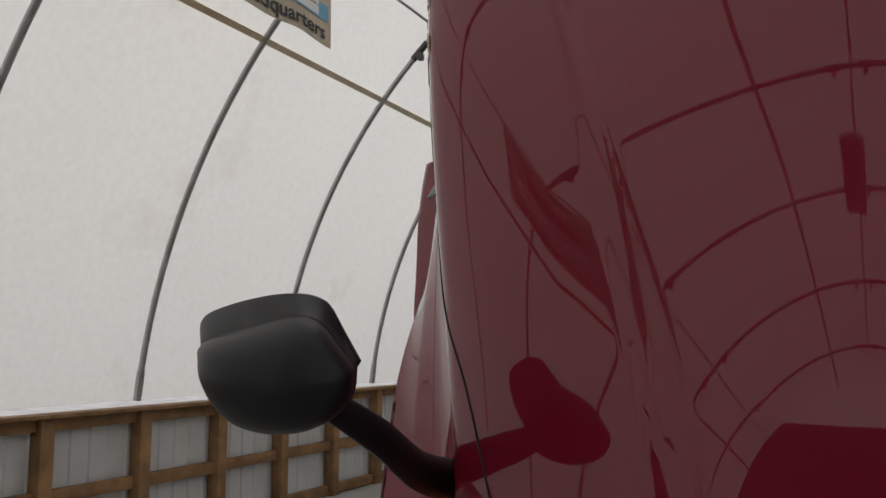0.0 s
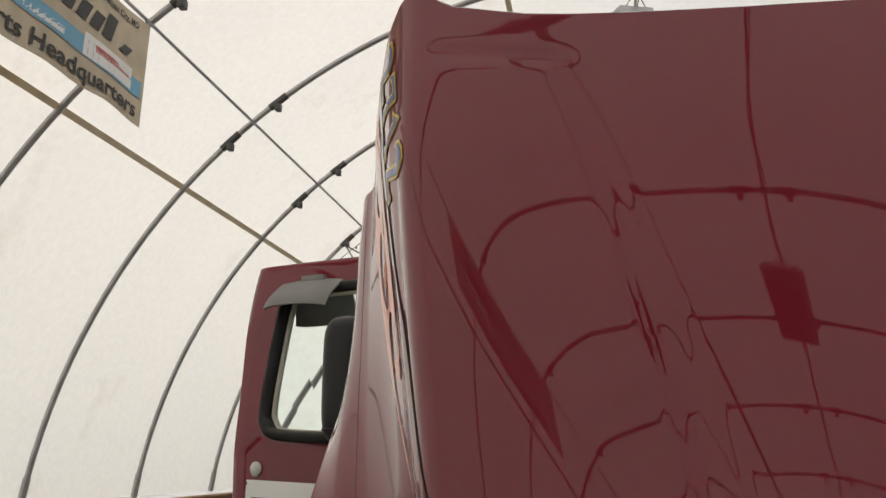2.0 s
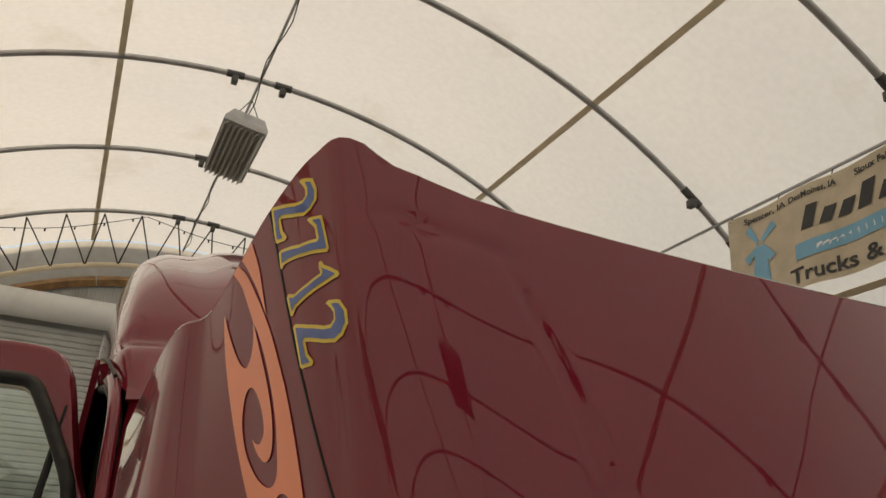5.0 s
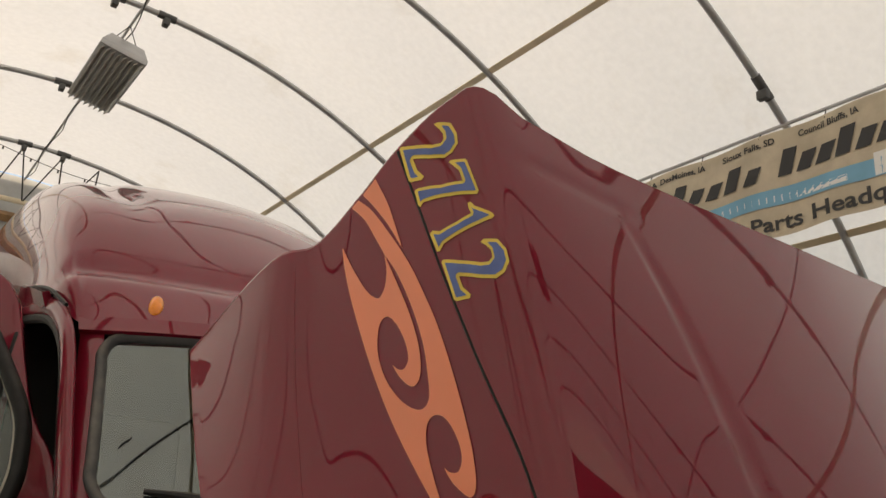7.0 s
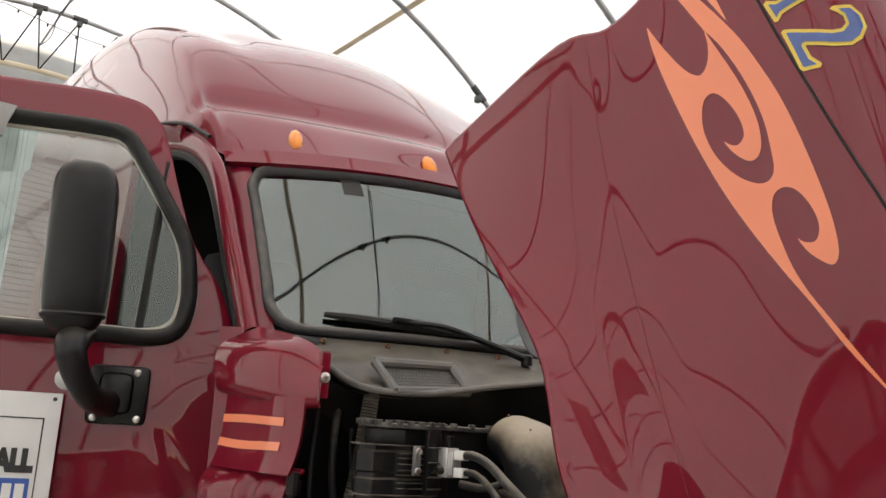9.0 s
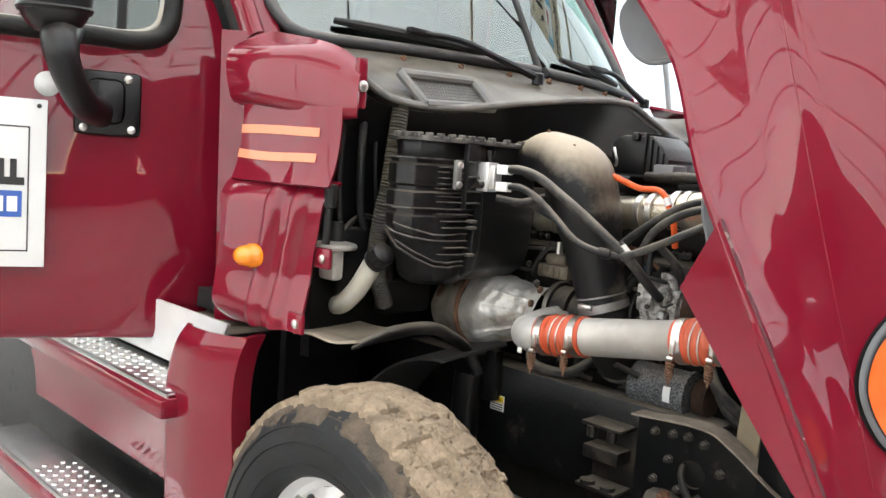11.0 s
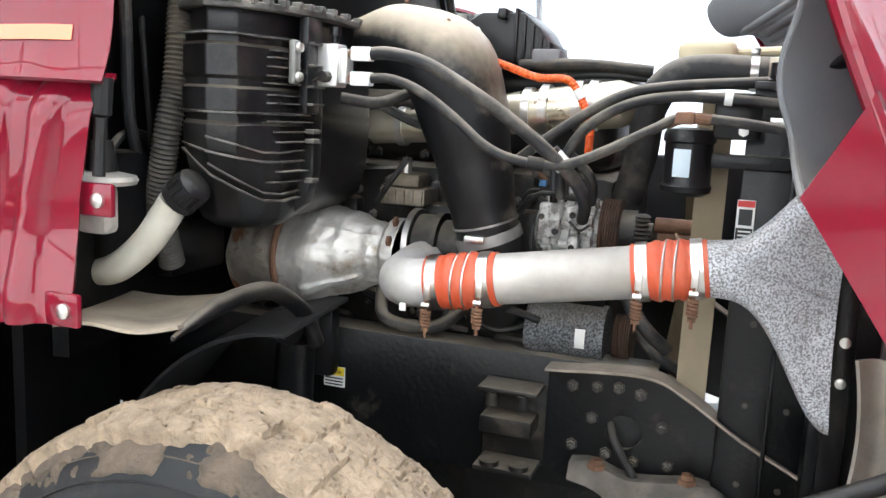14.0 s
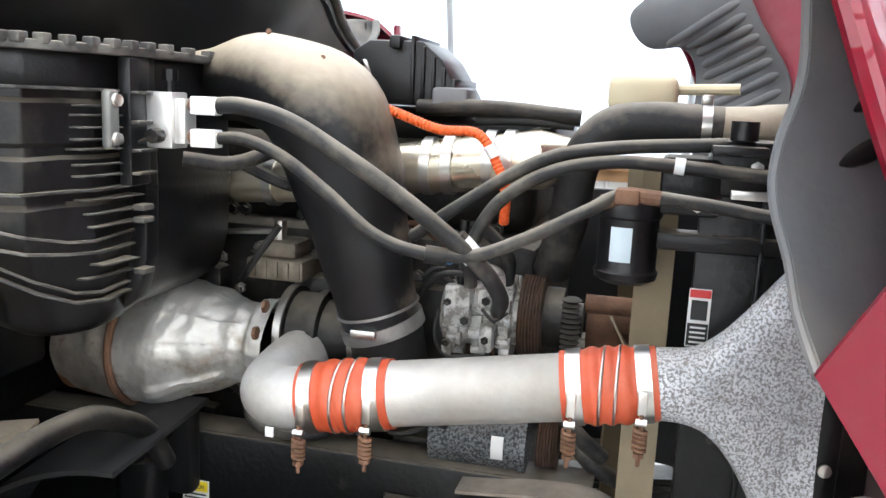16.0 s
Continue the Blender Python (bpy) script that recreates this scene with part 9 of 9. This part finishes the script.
# ------------------------------------------------ step fairing below the door
for s in (-1, 1):
    k = -s
    steps = thing("step_fairing", (s * 1.1, 0.9, 0.4), "", "")
    for key in ("label", "category"):
        if key in steps:
            del steps[key]
    steps.parent = truck

    def F(x, y, z, k=k):
        return Vector((x * k, y, z))

    FRONT = vec((-1.10, 0.42, 0.36), (-1.112, 0.435, 0.50), (-1.128, 0.43, 0.65), (-1.145, 0.42, 0.85), (-1.145, 0.40, 0.96), (-1.13, 0.385, 1.02))

    # front post of the fairing, wrapped round the front
    bm = bmesh.new()

    def post(u, v):
        p = catmull(FRONT, u)
        y = p.y + 0.24 * v + (0.10 * (1 - u) * v)
        x = p.x - 0.045 * math.sin(min(1, v * 1.6) * math.pi / 2) + (0.012 if v > 0.95 else 0)
        if v < 0.08:
            x = p.x + 0.07 * (1 - v / 0.08)
            y = p.y + 0.02 * (1 - v / 0.08)
        return F(x, y, p.z)

    sheet(bm, post, 24, 26, thick=0.012)
    part("step_post", bm, PAINT, steps, "glossy maroon front post of the step fairing", smooth=60)
    # panels between the treads
    for z0, z1, x0, x1 in ((0.50, 0.80, -1.10, -1.165), (0.22, 0.34, -1.16, -1.20)):
        bm = bmesh.new()
        sheet(bm, lambda u, v: F(x0 + (x1 - x0) * u ** 2 + 0.0, 0.60 + 1.3 * v, z0 + (z1 - z0) * u), 10, 8, thick=0.012)
        part("step_panel", bm, PAINT, steps, smooth=60)
    bm = bmesh.new()
    sheet(bm, lambda u, v: F(-1.075 - 0.01 * u, 0.555 + 0.10 * (1 - u) + 1.3 * v, 0.845 + 0.175 * u), 2, 4, thick=0.01)
    boxp = part("white_side_panel", bm, mat("white_panel_paint" if s < 0 else "white_panel_paint_far", (0.72, 0.72, 0.71), 0.3, 0, 0.04, 5, dirt=(0.5, 0.48, 0.44), dscale=4, damount=0.3), steps, "white painted tank panel")
    for dy, dz in ((0, 0), (0.022, -0.02), (0.002, -0.028)):
        bm = bmesh.new()
        sheet(bm, lambda u, v: F(-1.0895, 0.655 + dy + 0.018 * v, 0.955 + dz + 0.02 * u), 1, 1, thick=0.0015)
        part("red_tag", bm, LABEL_RED, boxp)
    # red lower lip under each tread
    for z, x0, x1, y0 in ((0.825, -1.215, -1.06, 0.63), (0.395, -1.30, -1.13, 0.66)):
        bm = bmesh.new()
        box(bm, Vector((min(x0 * k, x1 * k), y0, z - 0.004)), Vector((max(x0 * k, x1 * k), y0 + 1.2, z + 0.004)), 0.003)
        box(bm, Vector((min(x0 * k, (x0 + 0.01) * k), y0, z - 0.03)), Vector((max(x0 * k, (x0 + 0.01) * k), y0 + 1.2, z + 0.004)), 0.003)
        tread = part("step_tread", bm, mat("tread_alu_%d" % int(z * 100) if s < 0 else "tread_alu_far_%d" % int(z * 100), (0.7, 0.7, 0.69), 0.3, 0.95, 0.08, 12), steps, "perforated aluminium step tread")
        bm = bmesh.new()
        nx = int((x1 - x0 - 0.02) / 0.030)
        for i in range(nx):
            for j in range(30):
                if (i + j) % 2 == 0:
                    c = Vector(((x0 + 0.024 + i * 0.030) * k, y0 + 0.03 + j * 0.024, z + 0.004))
                    lathe(bm, [(0.0105, 0.0), (0.0085, 0.004), (0.005, 0.0045)], Matrix.Translation(c), 8)
        part("tread_buttons", bm, tread.data.materials[0], tread, kind="stuff")
        bm = bmesh.new()
        box(bm, Vector((min((x0 - 0.02) * k, (x1) * k), y0 - 0.012, z - 0.065)), Vector((max((x0 - 0.02) * k, (x1) * k), y0 + 1.2, z - 0.008)), 0.012)
        part("tread_support", bm, PAINT, steps)
    # black inner structure
    bm = bmesh.new()
    box(bm, Vector((min(-1.05 * k, -0.6 * k), 0.62, 0.2)), Vector((max(-1.05 * k, -0.6 * k), 3.0, 0.98)), 0.02)
    part("step_backing", bm, FRAME_BLACK, steps)
    bm = bmesh.new()
    sheet(bm, lambda u, v: F(-0.95 + 0.35 * v, 0.50 + 0.1 * v, 0.35 + 0.70 * u), 6, 6, thick=0.02)
    part("splash_guard", bm, BLACK_PLASTIC, steps)

# ------------------------------------------------ the open door
door = thing("open_door", (-1.14, 0.48, 1.05), "", "")
for key in ("label", "category"):
    if key in door:
        del door[key]
door.parent = truck


def door_y(z):
    d = z - 1.70
    return 0.45 + (0.2 * d if d > 0.12 else (0.2 * (d + 0.12) ** 2 / 0.48 if d > -0.12 else 0.0)) + 0.02 * (max(0.0, 1.45 - z) / 0.4) ** 2


def door_point(x, z, out=0.0):
    return Vector((x, door_y(z) - out, z))


DOOR_OUT = [(-1.155, 1.2), (-1.14, 1.4), (-1.14, 1.62), (-1.158, 1.759), (-1.21, 1.893), (-1.3, 2.033), (-1.388, 2.291), (-1.415, 2.351), (-1.47, 2.41), (-1.591, 2.431), (-1.774, 2.431), (-2.21, 2.427), (-2.245, 2.414), (-2.24, 2.168), (-2.18, 1.798), (-2.15, 1.4), (-2.14, 1.1), (-2.115, 1.065), (-1.99, 1.055), (-1.5, 1.05), (-1.3, 1.045), (-1.235, 1.055), (-1.185, 1.1)]
DOOR_WIN = [(-1.29, 1.893), (-1.312, 2.005), (-1.385, 2.133), (-1.465, 2.256), (-1.5, 2.295), (-1.556, 2.308), (-1.724, 2.308), (-2.02, 2.299), (-2.05, 2.265), (-2.05, 2.079), (-2.04, 1.855), (-2.015, 1.783), (-1.931, 1.749), (-1.503, 1.744), (-1.364, 1.744), (-1.306, 1.769), (-1.289, 1.827)]
WC = Vector((-1.58, 1.99, 0))


def closed_curve(pts, n=12):
    P = [Vector((x, z, 0)) for x, z in pts]
    out = []
    for i in range(len(P)):
        a, b, c, d = P[i - 1], P[i], P[(i + 1) % len(P)], P[(i + 2) % len(P)]
        for q in range(n):
            t = q / n
            out.append(0.5 * (2 * b + (c - a) * t + (2 * a - 5 * b + 4 * c - d) * t * t + (3 * b - a - 3 * c + d) * t ** 3))
    return out


def by_angle(curve, ang):
    """Where the ray from the window's middle leaves the curve."""
    d = Vector((math.cos(ang), math.sin(ang), 0))
    best = None
    for p, q in zip(curve, curve[1:] + curve[:1]):
        a, b = p - WC, q - WC
        ca, cb = d.cross(a).z, d.cross(b).z
        if ca * cb <= 0 and ca != cb:
            f = ca / (ca - cb)
            h = a.lerp(b, f)
            if h.dot(d) > 0:
                best = WC + h
    return best


_oc, _wc = closed_curve(DOOR_OUT), closed_curve(DOOR_WIN)
_angs = sorted([2 * math.pi * k / 240 for k in range(240)] + [math.atan2(z - WC.y, x - WC.x) % (2 * math.pi) for x, z in DOOR_OUT])
bm = bmesh.new()
rings = []
PROF = [(0.0, 0.05), (0.0, -0.012), (0.03, -0.002), (0.08, 0.0), (0.25, 0.0), (0.45, 0.0), (0.65, 0.0), (0.85, 0.0), (0.96, 0.002), (0.99, 0.01), (1.0, 0.022), (1.0, 0.05), (0.97, 0.06), (0.5, 0.06), (0.0, 0.06)]
for f, dep in PROF:
    ring = []
    for a in _angs:
        w, o = by_angle(_wc, a), by_angle(_oc, a)
        p = w.lerp(o, f)
        q = door_point(p.x, p.y, -dep)
        # pressed feature line below the window
        q.y -= 0.010 * math.exp(-((p.y - 1.335) / 0.05) ** 2) * (1 if 0.05 < f < 0.99 and dep < 0.03 else 0)
        ring.append(bm.verts.new(q))
    rings.append(ring)
n = len(_angs)
for A, B in zip(rings, rings[1:] + rings[:1]):
    for q in range(n):
        bm.faces.new((A[q], A[(q + 1) % n], B[(q + 1) % n], B[q]))
bmesh.ops.remove_doubles(bm, verts=bm.verts, dist=1e-5)
panel = part("door_panel", bm, PAINT, door, "glossy maroon cab door standing open", smooth=50)
bm = bmesh.new()
tube(bm, [door_point(p.x, p.y, 0.006) for p in _wc[::3]] + [door_point(_wc[0].x, _wc[0].y, 0.006)], 0.03, 10, squash=(0.7, 1.0))
part("window_rubber", bm, BLACK_RUBBER, door, "wide black window rubber", smooth=60)
bm = bmesh.new()
tube(bm, [door_point(WC.x + (p.x - WC.x) * 0.93, WC.y + (p.y - WC.y) * 0.93, -0.004) for p in _wc[::3]] + [door_point(WC.x + (_wc[0].x - WC.x) * 0.93, WC.y + (_wc[0].y - WC.y) * 0.93, -0.004)], 0.008, 8)
part("window_bead", bm, mat("cream_bead", (0.45, 0.42, 0.36), 0.6), door)
bm = bmesh.new()
bm.faces.new([bm.verts.new(door_point(p.x, p.y, -0.008)) for p in _wc[::2]])
g = part("window_glass", bm, GLASS, door, "tinted door glass", smooth=0)
g.visible_shadow = False
bm = bmesh.new()
tube(bm, [door_point(-1.385, 2.235, -0.01), door_point(-1.40, 1.75, -0.01)], 0.012, 8)
part("window_divider", bm, BLACK_RUBBER, door)
# inner trim of the door
bm = bmesh.new()
sheet(bm, lambda u, v: Vector((-1.18 - 0.66 * v, 0.525 + 0.015 * math.sin(3 * u), 1.10 + 0.58 * u)), 8, 8, thick=0.02)
part("door_trim", bm, DARK_INSIDE, door)
# grey visor over the window
bm = bmesh.new()


def visor(u, v):
    x = -2.08 + 0.30 * v
    r = 0.10 * (1 - 0.25 * (2 * v - 1) ** 4)
    z = 2.345 - 0.115 * u - 0.01 * (2 * v - 1) ** 2
    return Vector((x, door_y(z) - 0.02 - r * math.sin(u * 1.5), z))


sheet(bm, visor, 14, 24, thick=0.008)
part("window_visor", bm, GREY_VISOR, door, "grey plastic window visor", smooth=60)
bm = bmesh.new()
box(bm, (-1.98, door_y(2.34) - 0.03, 2.325), (-1.87, door_y(2.34), 2.36), 0.005)
part("visor_bracket", bm, GREY_VISOR, door)
# door mirror: tall rounded housing on a bent neck
bm = bmesh.new()


def mirror_shell(u, v):
    a = 2 * math.pi * v
    c, s = math.cos(a), math.sin(a)
    h = 0.205
    zt = -1 + 2 * u
    r = (1 - abs(zt) ** 7) ** (1 / 2.2) if abs(zt) < 1 else 0.0
    x = 0.072 * math.copysign(abs(c) ** 0.6, c) * r
    y = 0.062 * math.copysign(abs(s) ** 0.75, s) * r - 0.012
    if s > 0:
        y *= 0.5
    x *= 1 - 0.10 * max(0, -zt) ** 3
    return MIRROR @ Vector((x, y, zt * h))


MIRROR = Matrix.Translation((-1.545, 0.315, 1.93)) @ Matrix.Scale(1.035, 4) @ Matrix.Rotation(radians(-2), 4, "Y") @ Matrix.Rotation(radians(8), 4, "Z")
sheet(bm, mirror_shell, 48, 40)
bmesh.ops.remove_doubles(bm, verts=bm.verts, dist=1e-4)
dm = part("door_mirror", bm, BLACK_PLASTIC, door, "tall black door mirror", smooth=60)
bm = bmesh.new()
tube(bm, [MIRROR @ Vector((0.0635 * math.copysign(abs(math.cos(a)) ** 0.6, math.cos(a)), 0.053 * math.copysign(abs(math.sin(a)) ** 0.75, math.sin(a)) * (0.5 if math.sin(a) > 0 else 1) - 0.012, -0.155)) for a in [2 * math.pi * q / 40 for q in range(41)]], 0.0075, 6)
part("mirror_seam", bm, BLACK_PLASTIC, dm)
bm = bmesh.new()
tube(bm, smooth_path([MIRROR @ Vector((0.015, 0.0, -0.19)), (-1.525, 0.255, 1.69), (-1.505, 0.275, 1.63), (-1.475, 0.33, 1.585), (-1.44, 0.43, 1.575)], 6), [0.042 - 0.012 * math.sin(math.pi * q / 24 * 0.8) for q in range(25)], 14)
part("mirror_neck", bm, BLACK_PLASTIC, dm)
bm = bmesh.new()
box(bm, (-1.495, 0.425, 1.525), (-1.355, 0.447, 1.668), 0.012)
box(bm, (-1.47, 0.40, 1.55), (-1.39, 0.43, 1.65), 0.02)
part("mirror_plate", bm, BLACK_PLASTIC, dm)
for x, z in ((-1.475, 1.54), (-1.375, 1.54), (-1.385, 1.652)):
    bm = bmesh.new()
    lathe(bm, [(0.009, 0.0), (0.009, 0.006), (0.004, 0.008)], Matrix.Translation((x, 0.425, z)) @ Matrix.Rotation(radians(90), 4, "X"), 10)
    part("bolt", bm, STEEL, dm)

# sign hung on the door
sign = thing("sign", (-1.70, 0.425, 1.226), "white sign with a blue strip hung on the truck door", "sign")
SX0, SX1, SZ0, SZ1, SY = -2.055, -1.547, 1.226, 1.591, 0.420
bm = bmesh.new()
box(bm, (SX0, SY, SZ0), (SX1, SY + 0.006, SZ1), 0.0015)
part("board", bm, WHITE, sign, "white plastic board")
for x0, x1, z0, z1 in ((SX0 + 0.03, SX1 - 0.033, SZ0 + 0.034, SZ0 + 0.037), (SX0 + 0.03, SX1 - 0.033, SZ1 - 0.062, SZ1 - 0.059), (SX1 - 0.036, SX1 - 0.033, SZ0 + 0.034, SZ1 - 0.059), (SX0 + 0.03, SX0 + 0.033, SZ0 + 0.034, SZ1 - 0.059)):
    bm = bmesh.new()
    box(bm, (x0, SY - 0.0012, z0), (x1, SY + 0.001, z1))
    part("border_line", bm, INK, sign)
bm = bmesh.new()
box(bm, (SX0 + 0.05, SY - 0.0014, 1.335), (SX1 - 0.046, SY + 0.001, 1.392))
part("blue_strip", bm, SIGN_BLUE, sign)
for q in range(12):
    x = SX1 - 0.055 - q * 0.027
    bm = bmesh.new()
    box(bm, (x - 0.02, SY - 0.0026, 1.347), (x, SY - 0.001, 1.380))
    part("white_bar", bm, WHITE, sign)
bm = bmesh.new()
box(bm, (SX0 + 0.05, SY - 0.0014, 1.265), (SX1 - 0.165, SY + 0.001, 1.283))
part("blue_bar", bm, SIGN_BLUE, sign)
bm = word("CALL", 0.066, lambda x, y: Vector((SX1 - 0.163 + x, SY - 0.002, 1.410 + y)), 0.0055, 0.0, 0.121)
part("lettering", bm, INK, sign, "black word CALL", smooth=0)
bm = word("FOR", 0.066, lambda x, y: Vector((SX1 - 0.395 + x, SY - 0.002, 1.410 + y)), 0.0055, 0.0, 0.1)
part("lettering", bm, INK, sign, "black word FOR", smooth=0)
CUP = mat("clouded_suction_cup", (0.55, 0.55, 0.53), 0.15, 0, 0.1, 30, coat=0.6)
for x in (-1.548, SX0 + 0.016):
    # suction hook on the door, its wire through a hole in the board's corner
    face = Matrix.Translation((x, 0.449, 1.628)) @ Matrix.Rotation(radians(90), 4, "X")
    bm = bmesh.new()
    lathe(bm, [(0.027, 0.0), (0.027, 0.003), (0.020, 0.008), (0.012, 0.011)], face, 28)
    hook = part("suction_hook", bm, CUP, sign, "clear suction cup with a chrome hook")
    bm = bmesh.new()
    lathe(bm, [(0.019, 0.009), (0.018, 0.013), (0.011, 0.017), (0.0, 0.018)], face, 24)
    box(bm, (x - 0.007, 0.421, 1.626), (x + 0.007, 0.431, 1.662), 0.003)
    part("hook_plate", bm, STEEL, hook)
    bm = bmesh.new()
    tube(bm, smooth_path([(x, 0.428, 1.612), (x - 0.001, 0.420, 1.598), (x - 0.008, 0.412, 1.584), (x - 0.015, 0.419, 1.578)], 5), 0.0022, 6)
    part("hook_wire", bm, STEEL, hook)
    bm = bmesh.new()
    lathe(bm, [(0.005, 0.0), (0.005, 0.001), (0.0, 0.0012)], Matrix.Translation((x - 0.015, SY, 1.577)) @ Matrix.Rotation(radians(90), 4, "X"), 12)
    part("hole", bm, INK, sign)

# the door stands a little short of square to the cab
swing = Matrix.Translation((-1.413, 1.033, 1.568)) @ Matrix.Rotation(radians(-20), 4, "Z") @ Matrix.Scale(1.2705, 4) @ Matrix.Translation((1.563, -0.42, -1.577))
for ob in list(door.children_recursive) + list(sign.children_recursive):
    if ob.type == "MESH":
        ob.data.transform(swing)
